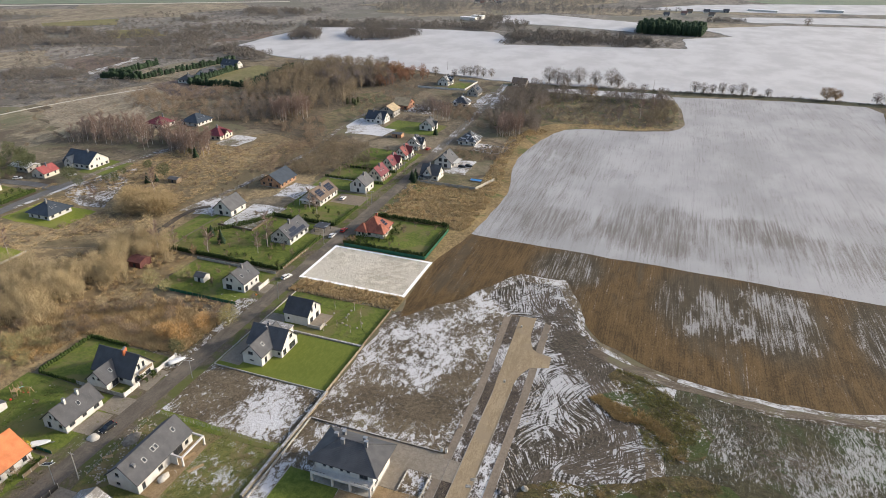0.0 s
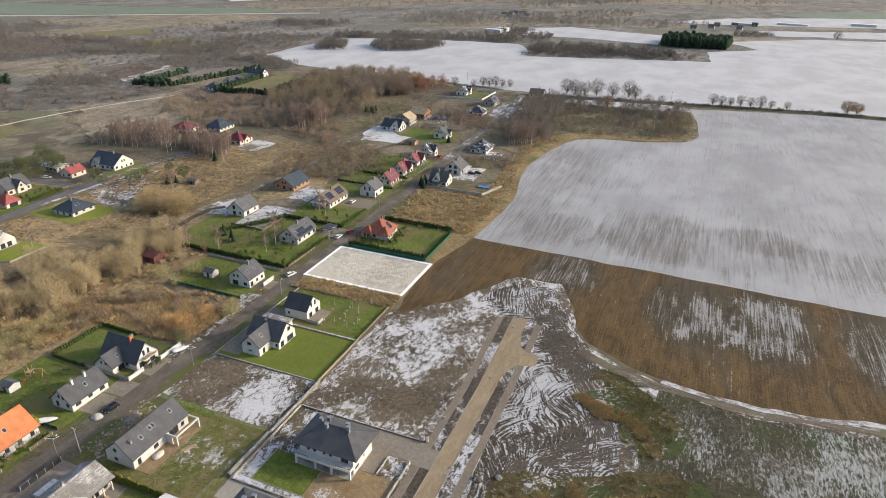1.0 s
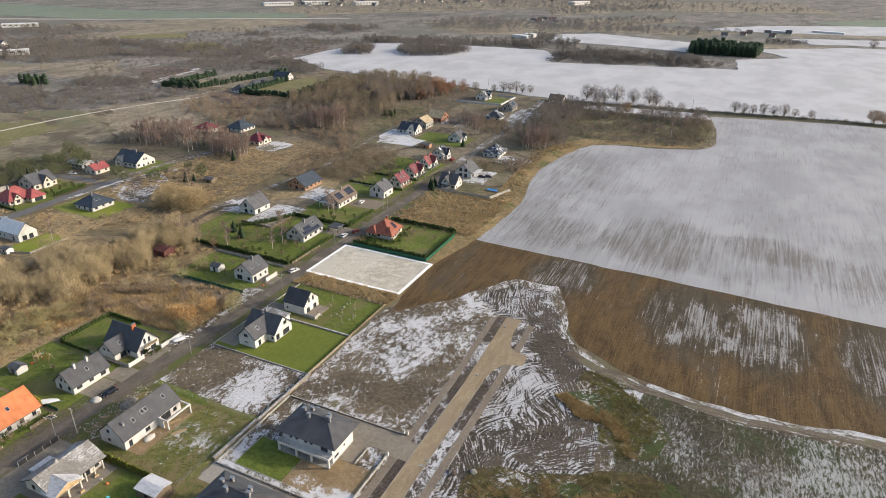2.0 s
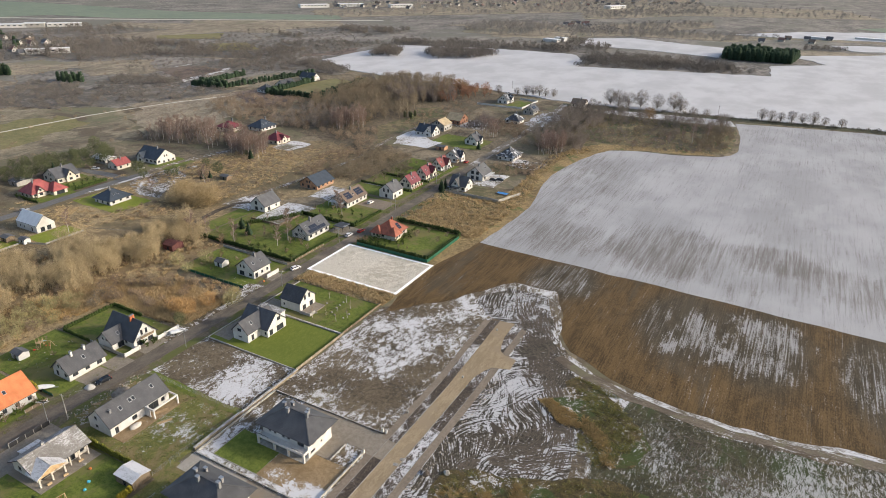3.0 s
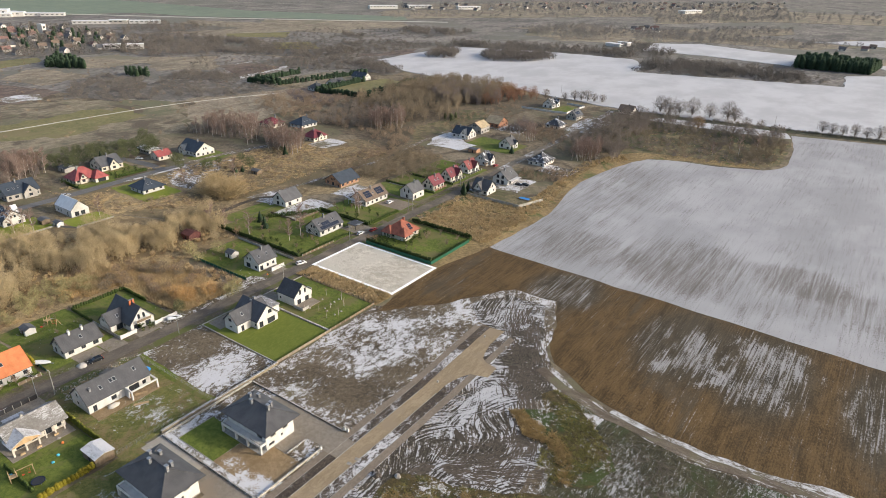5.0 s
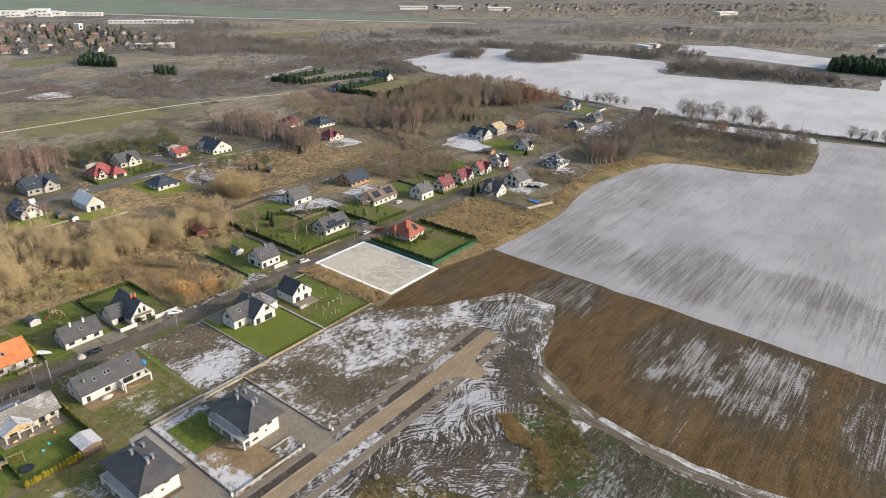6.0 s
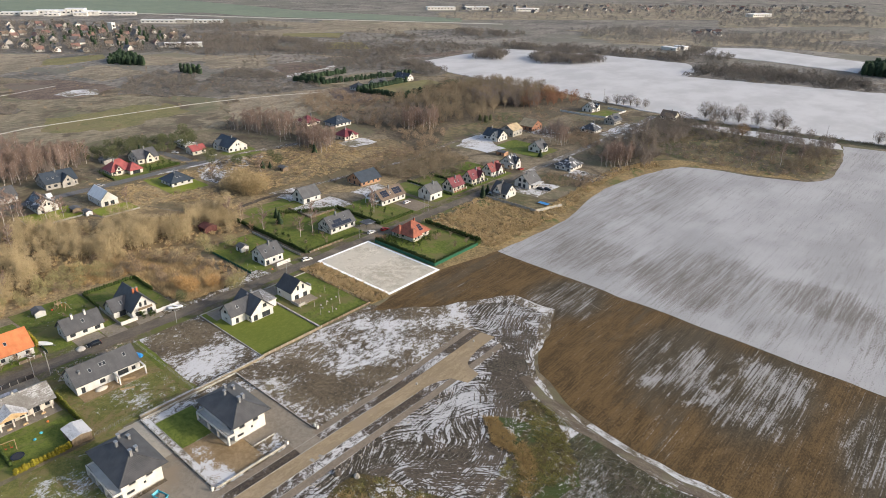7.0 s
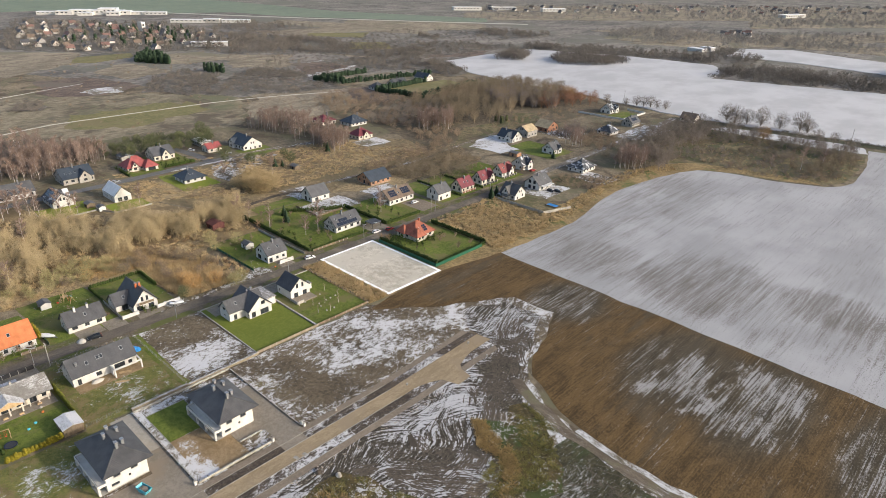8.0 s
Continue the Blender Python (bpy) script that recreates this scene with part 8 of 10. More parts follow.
# young conifers hedging the paddocks
for line, n in (([(-386, 450), (-336, 461)], 16), ([(-336, 461), (-347, 553)], 24), ([(-388, 452), (-390, 520)], 18), ([(-475, 442), (-441, 447)], 15), ([(-472, 448), (-474, 512)], 16), ([(-440, 450), (-420, 560)], 26), ([(-476, 452), (-445, 458)], 14)):
    a, b = line
    massed("conifer_hedge", [column_of(nrng, 6.0, 5.0, 90, 0.55) for _ in range(2)], [(a[0] + (b[0] - a[0]) * (i + 0.5) / (2 * n) + prng.uniform(-1, 1), a[1] + (b[1] - a[1]) * (i + 0.5) / (2 * n) + prng.uniform(-1, 1)) for i in range(2 * n)],
           m_needle, "row of dark young conifers", "hedge", nrng, 0.7, 1.1)

# dry grass and weeds
massed("straw_tussocks", [tuft_of(nrng, 1.5, 2.4, 60, 0.07) for _ in range(5)], strewn([(-185, 128), (-167, 146), (-153, 152), (-138, 143), (-144, 132), (-161, 122)], 330, prng, 1.2, LOTS) + strewn(CLEAR[1], 60, prng, 1.4, LOTS),
       m_straw, "large tussocks of straw-coloured grass", "grass", nrng, 0.6, 1.15)
TUFT = [tuft_of(nrng, 1.15, 1.5, 36, 0.08) for _ in range(6)]
massed("dry_grass", TUFT, strewn(SCRUB_NEAR, 1700, prng, 0, LOTS) + strewn(CLEAR[0], 1500, prng, 0.7, LOTS) + strewn(SCRUB_ROAD, 250, prng), m_drygrass, "tussocks of dry tan grass", "grass", nrng, 0.6, 1.6)
massed("dry_grass", TUFT, strewn(rect(-120, 176, -78, 185), 420, prng) + strewn([(-120, 251), (-75, 251), (-75, 300), (-100, 301), (-120, 301)], 900, prng) +
       strewn([(-77, 246), (-74, 277), (-75, 313), (-81, 345), (-84, 395), (-72, 424), (-80, 432), (-92, 400), (-88, 330), (-82, 290), (-82, 250)], 500, prng), m_drygrass, "tall dry tan grass", "grass", nrng, 0.6, 1.3)
massed("weeds", [tuft_of(nrng, 0.85, 2.0, 40, 0.055) for _ in range(5)], strewn([(-6.6, 152.5), (-4, 154.5), (5, 151), (7.5, 146.4), (2.6, 145.4)], 190, prng) + strewn([(6, 147), (12, 143), (16, 135), (20, 136), (15, 146), (8, 152)], 110, prng) + strewn([(0, 118), (6, 114), (22, 124), (30, 118), (26, 104), (2, 100)], 620, prng) +
       strewn([(-16, 106), (-8, 112), (0, 112), (0, 96), (-16, 96)], 120, prng), m_weedstem, "tall dry brown weeds", "weeds", nrng, 0.5, 1.25)
massed("weeds", [tuft_of(nrng, 0.45, 1.6, 34, 0.06) for _ in range(5)], strewn([(-1, 169), (6, 168), (14, 165.6), (11, 164)], 70, prng) + strewn([(0, 164), (14, 162), (22, 154), (22, 144), (16, 134), (9, 139), (7, 148), (10, 154)], 520, prng) + strewn([(-15, 104), (-8, 112), (10, 112), (10, 90), (-15, 90)], 200, prng),
       m_weedgreen, "green and brown weeds on a mound", "weeds", nrng, 0.5, 1.2)
massed("heath_grass", [tuft_of(nrng, 0.7, 2.4, 40, 0.07) for _ in range(5)], strewn([(-300, 140), (-240, 165), (-215, 205), (-205, 340), (-260, 320), (-290, 260)], 1500, prng, 0, LOTS), m_drygrass,
       "tussocks of tan grass on the heath", "grass", nrng, 0.5, 1.3)

massed("weeds", [tuft_of(nrng, 0.5, 1.9, 30, 0.06) for _ in range(4)], strewn([(-17, 108), (-11, 117), (4, 121), (18, 129), (29, 129), (38, 116), (36, 96), (-14, 96)], 520, prng), m_weedgreen, "green and brown weeds on a strip", "weeds", nrng, 0.5, 1.3)
GRASS = [tuft_of(nrng, 0.22, 1.1, 12, 0.06) for _ in range(5)]
massed("grass", GRASS, strewn(rect(-116.5, 76, -80, 103), 1300, prng, 0, [rect(-111, 79, -96, 99)]) + strewn(rect(-78.5, 52, -69, 80), 350, prng) + strewn(rect(-116, 154, -80, 175), 500, prng, 0, [rect(-112, 152, -97, 168)]),
       m_grass, "short rough garden grass", "grass", nrng, 0.5, 1.3)
massed("grass", GRASS, strewn(rect(-185, 190, -133, 231), 1200, prng, 0, [rect(-160, 205, -138, 222)]) + strewn(rect(-165, 84, -147, 104), 300, prng) + strewn(rect(-167, 161, -148, 183), 300, prng) + strewn(rect(-130.8, 60, -127.6, 330), 500, prng), m_grass,
       "short rough grass of back gardens", "grass", nrng, 0.5, 1.5)


# single trees
def tree(name, height, spread, clear, limbs, twigs, thick, bark, twig, label, category="tree"):
    s, pts = trunk_of(nrng, height, thick * 2.6)
    v, t = (round_crown if name in ("bare_tree", "oak") else crown_of)(nrng, height, spread, clear, limbs, twigs, thick, pts)
    ob = thing(name, label, category, at=pose(0, 0, -60))
    part("trunk", s, bark, ob)
    part("crown", cloud("crown", v, t, twig), None, ob)
    return ob


def planted(models, places, low=0.8, high=1.2):
    """The models themselves at the first places, copies at the rest."""
    for i, (x, y) in enumerate(places):
        m = pose(x, y, 0, 0, 0, prng.uniform(0, 360)) @ Matrix.Diagonal((*[prng.uniform(low, high)] * 3, 1))
        if i < len(models):
            models[i].matrix_basis = m
        else:
            src = models[i % len(models)]
            c = copy_thing(src, pose(x, y, 0, 0, 0, prng.uniform(0, 360)))
            k = prng.uniform(low, high)
            c.scale = (k, k, k)


birches = [tree("birch", 12.5, 5.4, 0.22, 34, 950, 0.058, m_birch_bark, m_twig_red, "bare birch with pale trunk and reddish twigs", "birch") for _ in range(4)]
GROVE = strewn([(-343, 282), (-306, 294), (-300, 310), (-322, 330), (-351, 310)], 34, prng, 4.0, LOTS) + strewn([(-290, 288), (-247, 293), (-262, 317), (-299, 318)], 40, prng, 3.6, LOTS)
GROVE += strewn([(-330, 100), (-316, 90), (-318, 150), (-366, 160), (-396, 158), (-396, 132), (-350, 110)], 50, prng, 4.2)
GROVE += strewn([(-317, 125), (-316, 143), (-325, 166), (-330, 177), (-346, 182), (-355, 156), (-355, 137)], 60, prng, 3.0, LOTS)
GROVE += [(-266, 112), (-262, 115), (-268, 119), (-258, 118), (-259, 110), (-252, 126), (-247, 132), (-254, 131), (-278, 110), (-274, 104), (-271, 108), (-282, 105), (-286, 100), (-263, 104), (-280, 118)]
GROVE += strewn([(-252, 372), (-236, 396), (-251, 409), (-266, 388)], 30, prng, 2.6) + strewn([(-101, 396), (-86, 404), (-88, 420), (-104, 422)], 26, prng, 2.4) + strewn([(-151, 418), (-139, 424), (-146, 436), (-158, 430)], 8, prng, 3)
GROVE += [(-16, 483), (-24, 492), (-30, 470), (-8, 500), (-224, 102), (-180, 85), (-241, 160), (-250, 213), (-235, 236), (-148, 197), (-148, 204), (-167, 190), (-152, 246), (-146, 242), (-182, 188), (-189, 186)]
planted(birches, GROVE, 0.75, 1.15)
saplings = [tree("sapling", 3.2, 1.5, 0.35, 9, 60, 0.035, m_birch_bark, m_twig_brown, "thin young garden tree with a stake", "tree") for _ in range(2)]
planted(saplings, [(-92, 160), (-90, 164), (-86, 158), (-87, 168), (-95, 156), (-84, 162), (-98, 170), (-91, 171)], 0.8, 1.2)
bigs = [tree("bare_tree", 12, 11.5, 0.06, 60, 1600, 0.06, m_bark, m_twig_grey, "large bare tree on the field edge", "tree") for _ in range(3)]
bigs_small = [tree("bare_tree", 11, 9.5, 0.05, 46, 1000, 0.07, m_bark, m_twig_grey, "bare tree standing on the field edge", "tree") for _ in range(3)]
planted(bigs, [(-320, 556), (186, 1163), (-82, 544), (-102, 582), (-94, 580), (-86, 583), (-76, 586), (-62, 588), (-48, 590), (-42, 588)], 1.0, 1.35)
planted(bigs_small, [(22, 594), (29, 595), (36, 596), (44, 597), (52, 598), (60, 599), (68, 600), (-182, 580), (-176, 582), (-170, 583), (-164, 584), (-157, 586), (-29, 567), (-19, 571), (162, 608), (170, 610), (178, 607), (186, 604), (-207, 571), (-189, 574), (80, 601), (-340, 556), (-312, 562), (-68, 548), (-40, 552), (-4, 556), (-30, 500), (-2, 520)], 0.7, 1.1)
oaks = [tree("oak", 10, 11, 0.15, 30, 1500, 0.10, m_bark, m_twig_rust, "oak that keeps its rust-brown leaves", "oak") for _ in range(2)]
planted(oaks, [(125, 606), (132, 607), (-59, 541), (-246, 566), (-238, 560)], 0.95, 1.25)
ornam = [tree("bush", 3.4, 3.6, 0.05, 16, 700, 0.04, m_bark, m_twig_rust, "round rust-brown garden bush", "bush") for _ in range(2)]
planted(ornam, [(-119.2, 218.5), (-116, 219.5), (-141, 347), (-136.5, 349), (-171, 186), (-153, 250)], 0.8, 1.2)


garden = [tree("garden_shrub", 2.2, 2.6, 0.05, 14, 380, 0.035, m_bark, m_twig_brown, "bare brown garden shrub on a lawn", "shrub") for _ in range(2)]
planted(garden, strewn(rect(-184, 190, -133, 205), 14, prng, 4) + strewn(rect(-166, 162, -146, 182), 9, prng, 4) + strewn(rect(-166, 84, -146, 104), 5, prng, 4) + strewn(rect(-164, 236, -151, 250), 6, prng, 3) +
        strewn(rect(-104, 222, -84, 248), 8, prng, 4) + strewn(rect(-168, 290, -148, 345), 12, prng, 5) + strewn(rect(-133.5, 62, -131.2, 80), 7, prng, 1.5) + strewn(rect(-182, 206, -152, 231), 10, prng, 4), 0.5, 1.2)
greens = [tree("garden_bush", 1.6, 2.0, 0.0, 16, 420, 0.05, m_bark, m_thuja, "round green garden bush", "bush") for _ in range(2)]
planted(greens, strewn(rect(-133.6, 62, -131.2, 80), 8, prng, 1.4) + strewn(rect(-119, 219.5, -106, 227), 16, prng, 1.8) + strewn(rect(-105, 226, -101, 244), 12, prng, 1.6) + strewn(rect(-150, 234, -133, 250), 8, prng, 3) + strewn(rect(-170, 189, -134, 196), 8, prng, 3) +
        strewn(rect(-131.5, 112, -129.5, 118), 4, prng, 1.2) + strewn(rect(-300, 197, -292, 214), 12, prng, 2) + strewn(rect(-307, 174, -290, 178), 6, prng, 2), 0.5, 1.3)


def evergreen(name, kind, height, spread, material, label):
    v, t = conifer_of(nrng, height, spread, 14, 22, 0.34) if kind == "cone" else round_crown(nrng, height, spread, 0.2, 16, 900, 0.075, None, 1.3) if kind == "bushy" else column_of(nrng, height, spread, 420, 0.22)
    ob = thing(name, label, "conifer" if kind == "cone" else "shrub", at=pose(0, 0, -70))
    s = Shape()
    s.tube((0, 0, 0), (0, 0, height * 0.6), 0.12, 0.05, 6)
    part("trunk", s, m_bark, ob)
    part("crown", cloud("crown", v, t, material), None, ob)
    return ob


spruces = [evergreen("spruce", "cone", 6.5, 4.2, m_needle, "dark green garden spruce tree") for _ in range(2)]
planted(spruces, [(-168, 200), (-122, 302), (-121, 305), (-119.5, 299), (-140, 388), (-176, 204), (-330, 210), (-248, 246), (-246, 250), (-253, 290)], 0.7, 1.1)
pines = [evergreen("pine", "bushy", nrng.uniform(6.0, 8.0), 6.0, m_pine, "olive green pine with dense needles") for _ in range(3)]
planted(pines, strewn([(-356, 176), (-326, 180), (-316, 225), (-322, 250), (-350, 255)], 60, prng, 3.5) + [(-290, 238), (-286, 232), (-270, 240), (-262, 238), (-275, 228), (-268, 250), (-295, 262), (-258, 292), (-246, 256), (-262, 262)], 0.6, 1.25)


def hedge(line, height, spread, gap, material, label, name="hedge"):
    """A row of evergreens planted close; each is a part of the hedge."""
    h = thing(name, label, "hedge")
    vs = [cloud("shrub", *column_of(nrng, height, spread, 90, 0.13 + spread * 0.02), material) for _ in range(3)]
    for a, b in zip(line, line[1:]):
        n = max(1, int(math.hypot(b[0] - a[0], b[1] - a[1]) / gap))
        for i in range(n):
            f = (i + 0.5) / n
            k = prng.uniform(0.85, 1.12)
            part("shrub", vs[i % 3], None, h, at=pose(a[0] + (b[0] - a[0]) * f + prng.uniform(-.1, .1), a[1] + (b[1] - a[1]) * f + prng.uniform(-.1, .1), 0, 0, 0, prng.uniform(0, 360)) @ Matrix.Diagonal((k, k, k, 1)))


hedge([(-105.5, 75.2), (-87, 75.2)], 2.4, 1.4, 0.8, m_gold_green, "row of green thuja between gardens")
hedge([(-80.4, 56), (-80.4, 69.4)], 2.1, 1.7, 0.9, m_gold, "row of golden thuja shrubs")
hedge([(-98.5, 56.4), (-84, 56.4)], 1.6, 1.1, 0.9, m_thuja, "row of green thuja between gardens")
hedge([(-163, 106.6), (-163, 126), (-148, 126)], 1.6, 1.3, 0.9, m_thuja, "thuja hedge round a back garden")
hedge([(-163, 106.2), (-147, 106.2)], 1.5, 1.0, 0.9, m_thuja, "low thuja row between gardens")
hedge([(-145, 81.5), (-137, 81.5)], 3.6, 1.8, 1.3, m_gold, "tall golden-green thuja beside a house")
hedge([(-119.5, 217.8), (-83, 217.8)], 2.6, 1.6, 0.9, m_hedge, "dense dark green hedge along a lawn")
hedge([(-118, 250.2), (-83.2, 250.2)], 2.4, 1.5, 0.9, m_hedge, "dense dark green hedge behind a lawn")
hedge([(-83.4, 219, ), (-83.4, 249.5)], 1.6, 1.2, 0.9, m_hedge, "dark hedge along a field edge")
hedge([(-187, 187.6), (-132, 187.6)], 2.0, 1.6, 0.9, m_hedge, "long dark clipped hedge")
hedge([(-131.6, 188.6), (-131.6, 220)], 1.5, 1.2, 0.9, m_thuja, "low green hedge along the street")
hedge([(-164, 233), (-131.8, 233)], 2.2, 1.6, 0.9, m_hedge, "dense dark hedge between gardens")
hedge([(-131.8, 234), (-131.8, 256)], 1.8, 1.4, 0.9, m_thuja, "green hedge along the street")
hedge([(-180, 206), (-168, 222), (-163, 232)], 2.4, 1.6, 1.0, m_thuja, "green hedge beside a snowy yard")
hedge([(-291, 197), (-291, 216)], 2.0, 1.6, 1.0, m_thuja, "green hedge of a garden")
hedge([(-300, 174.5), (-288, 174.5)], 1.6, 1.2, 1.0, m_hedge, "green hedge of a garden")
hedge([(-168, 290), (-133.5, 289.6)], 1.4, 1.0, 0.9, m_hedge, "low dark hedge between gardens")
hedge([(-168, 308.6), (-133.5, 308.6)], 1.4, 1.0, 0.9, m_hedge, "low dark hedge between gardens")

# ---- walls, fences, vehicles, lamps and clutter ----
def panel_fence(line, height, pitch, panel_mat, label, name="fence", thick=0.08, post_mat=None, top=0.0, post=0.14, category="fence", kind=""):
    """Posts with panels between them along a line."""
    f = thing(name, label, category, kind=kind)
    s = Shape()
    s.box(-post / 2, -post / 2, 0, post / 2, post / 2, height + top)
    post_me = s.mesh("post", post_mat or m_concrete)
    for a, b in zip(line, line[1:]):
        d = math.hypot(b[0] - a[0], b[1] - a[1])
        n = max(1, round(d / pitch))
        turn = math.degrees(math.atan2(b[1] - a[1], b[0] - a[0]))
        s = Shape()
        s.box(post / 2 + 0.01, -thick / 2, 0.03, d / n - post / 2 - 0.01, thick / 2, height, 0.0)
        panel_me = s.mesh("panel", panel_mat)
        for i in range(n + 1):
            x, y = a[0] + (b[0] - a[0]) * i / n, a[1] + (b[1] - a[1]) * i / n
            part("post", post_me, None, f, at=pose(x, y, 0, 0, 0, turn))
            if i < n:
                part("panel", panel_me, None, f, at=pose(x, y, 0, 0, 0, turn))
    return f


def wire_fence(line, height, pitch, label, post_mat=None, wires=4):
    """Thin posts joined by wires."""
    f = thing("wire_fence", label, "fence")
    s = Shape()
    s.tube((0, 0, 0), (0, 0, height), 0.06, 0.05, 6)
    me = s.mesh("post", post_mat or m_concrete)
    for a, b in zip(line, line[1:]):
        n = max(1, round(math.hypot(b[0] - a[0], b[1] - a[1]) / pitch))
        for i in range(n + 1):
            part("post", me, None, f, at=pose(a[0] + (b[0] - a[0]) * i / n, a[1] + (b[1] - a[1]) * i / n, 0))
        for k in range(wires):
            z = height * (0.25 + 0.72 * k / (wires - 1))
            s = Shape()
            s.bar((a[0], a[1], z), (b[0], b[1], z), 0.018)
            part("wire", s, m_metal, f)


def low_wall(line, height, w, material, label, name="garden_wall", cap=None):
    """A masonry wall in lengths, with capping stones where it has them."""
    t = thing(name, label, "wall", kind="structure")
    for a, b in zip(line, line[1:]):
        d = math.hypot(b[0] - a[0], b[1] - a[1])
        turn = math.degrees(math.atan2(b[1] - a[1], b[0] - a[0]))
        s = Shape()
        s.box(0, -w / 2, 0, d, w / 2, height)
        part("wall_body", s, material, t, at=pose(a[0], a[1], 0, 0, 0, turn))
        if cap:
            n = max(1, round(d / 2.5))
            s = Shape()
            s.box(0.01, -w / 2 - 0.05, height, d / n - 0.01, w / 2 + 0.05, height + 0.08)
            me = s.mesh("capping", cap)
            for i in range(n):
                part("capping", me, None, t, at=pose(a[0], a[1], 0, 0, 0, turn) @ Matrix.Translation((d * i / n, 0, 0)))


m_capsnow = paint("snowy_capping", (0.34, 0.32, 0.285), 0.9, 0.1, 0.8, grime=(SNOW, 1.2, 0.56))
# the long wall behind the street lots, and the kerbs round the lawns
low_wall([(-78.4, 87), (-78.4, 103.6)], 0.9, 0.7, m_wall_tan, "rough tan retaining wall dusted with snow", cap=m_capsnow)
low_wall([(-78.2, 103.6), (-78.2, 128)], 0.8, 0.6, m_wall_tan, "rough tan retaining wall dusted with snow", cap=m_capsnow)
panel_fence([(-78.6, 128), (-78.6, 152.2)], 1.0, 2.4, m_wall_tan, "tan concrete panel fence along a lawn", thick=0.12, top=0.1)
low_wall([(-117.2, 128.0), (-79, 128.0)], 0.32, 0.35, m_concrete, "low concrete edging along a lawn", "edging")
low_wall([(-117.2, 152.2), (-79, 152.2)], 0.40, 0.5, m_concrete, "low concrete edging between lawns", "edging", m_capsnow)
low_wall([(-117.2, 128.2), (-117.2, 175.4)], 0.35, 0.3, m_concrete, "low concrete edging along the street", "edging")
wire_fence([(-117, 175.7), (-79, 175.7)], 1.3, 2.5, "dark wire fence between a garden and wild grass", m_trim)
panel_fence([(-78.9, 152.6), (-78.9, 175.5)], 0.9, 2.5, m_oldwood, "weathered low fence at a garden end", thick=0.05, post=0.10)
wire_fence([(-117, 103.8), (-79, 103.8)], 1.4, 3.0, "wire fence with pale posts between two plots")
wire_fence([(-80.2, 75.4), (-80.2, 91.6)], 1.4, 2.6, "wire fence with pale posts beside a garden")
low_wall([(-77.4, 86.6), (-39.6, 86.6)], 0.5, 0.22, m_concrete, "low wall dusted with snow between two villas", cap=m_capsnow)
low_wall([(-39.2, 86.9), (-39.2, 107.6)], 0.6, 0.25, m_concrete, "low front wall beside the new road", cap=m_capsnow)
low_wall([(-77.2, 86.9), (-77.2, 116.8)], 0.5, 0.22, m_concrete, "low concrete edging behind a villa", "edging", m_capsnow)
low_wall([(-77, 117), (-39.4, 117)], 0.35, 0.2, m_oldwood, "dark low edging along a drive", "edging", m_capsnow)
low_wall([(-73.2, 88.5), (-58.2, 88.5)], 0.22, 0.15, m_concrete, "thin concrete lawn edging", "edging")
low_wall([(-73.1, 88.6), (-73.1, 99.6)], 0.22, 0.15, m_concrete, "thin concrete lawn edging", "edging")
low_wall([(-45.1, 101.8), (-45.1, 108.4)], 0.4, 0.2, m_concrete, "low concrete wall round a muddy bed", "edging", m_capsnow)
for x, y in ((-39.2, 108.2), (-39.4, 117.6), (-38.2, 117.6), (-39.4, 86.0), (-39.2, 76.4)):
    s = Shape()
    s.box(-0.28, -0.28, 0, 0.28, 0.28, 1.25)
    p = thing("gate_post", "white rendered gate post with a stone cap", "post", "gate posts", at=pose(x, y, 0))
    part("shaft", s, m_white, p)
    s = Shape()
    s.box(-0.34, -0.34, 1.25, 0.34, 0.34, 1.36, 0.05)
    part("cap", s, m_concrete, p)
# street fronts on the west side
panel_fence([(-130.6, 41), (-130.6, 66)], 1.0, 2.4, m_oldwood, "pale timber fence along the street", thick=0.06)
panel_fence([(-131, 74), (-131, 80.5)], 1.1, 2.2, m_oldwood, "pale timber fence along the street", thick=0.06)
panel_fence([(-139, 82.4), (-131.4, 82.4)], 1.1, 2.4, m_greenfence, "dark green mesh fence between gardens", thick=0.04, post=0.08)
panel_fence([(-148, 106), (-131, 106)], 1.3, 2.6, m_concrete, "grey concrete fence between drives", thick=0.10)
panel_fence([(-130.8, 106.2), (-130.8, 111.6)], 1.4, 2.7, m_white, "white rendered front wall with posts", thick=0.2, post=0.45, top=0.15, post_mat=m_white)
panel_fence([(-130.4, 118.6), (-130.4, 126.8)], 1.4, 2.7, m_white, "white rendered front wall with posts", thick=0.2, post=0.45, top=0.15, post_mat=m_white)
panel_fence([(-130.2, 171.2), (-130.2, 177.5)], 1.7, 3.0, m_white, "white rendered gate wall beside the street", thick=0.2, post=0.4, post_mat=m_white)
panel_fence([(-166, 159.6), (-132, 159.6)], 1.2, 2.6, m_greenfence, "green mesh fence round a garden", thick=0.03, post=0.08)
panel_fence([(-168, 184.4), (-131.6, 184.4)], 1.1, 2.6, m_concrete, "pale concrete fence behind a garden", thick=0.08)
panel_fence([(-131.0, 189), (-131.0, 208)], 0.9, 2.4, m_oldwood, "pale fence along the street", thick=0.06, post=0.2)
panel_fence([(-118.5, 216.3), (-82.0, 216.3), (-82.0, 246)], 1.5, 2.6, m_greenfence, "green mesh fence along a clipped hedge", thick=0.05, post=0.09, post_mat=m_greenfence)
panel_fence([(-118, 300), (-86, 300), (-80.4, 317)], 1.6, 2.5, m_concrete, "grey concrete panel wall round a garden", thick=0.1)
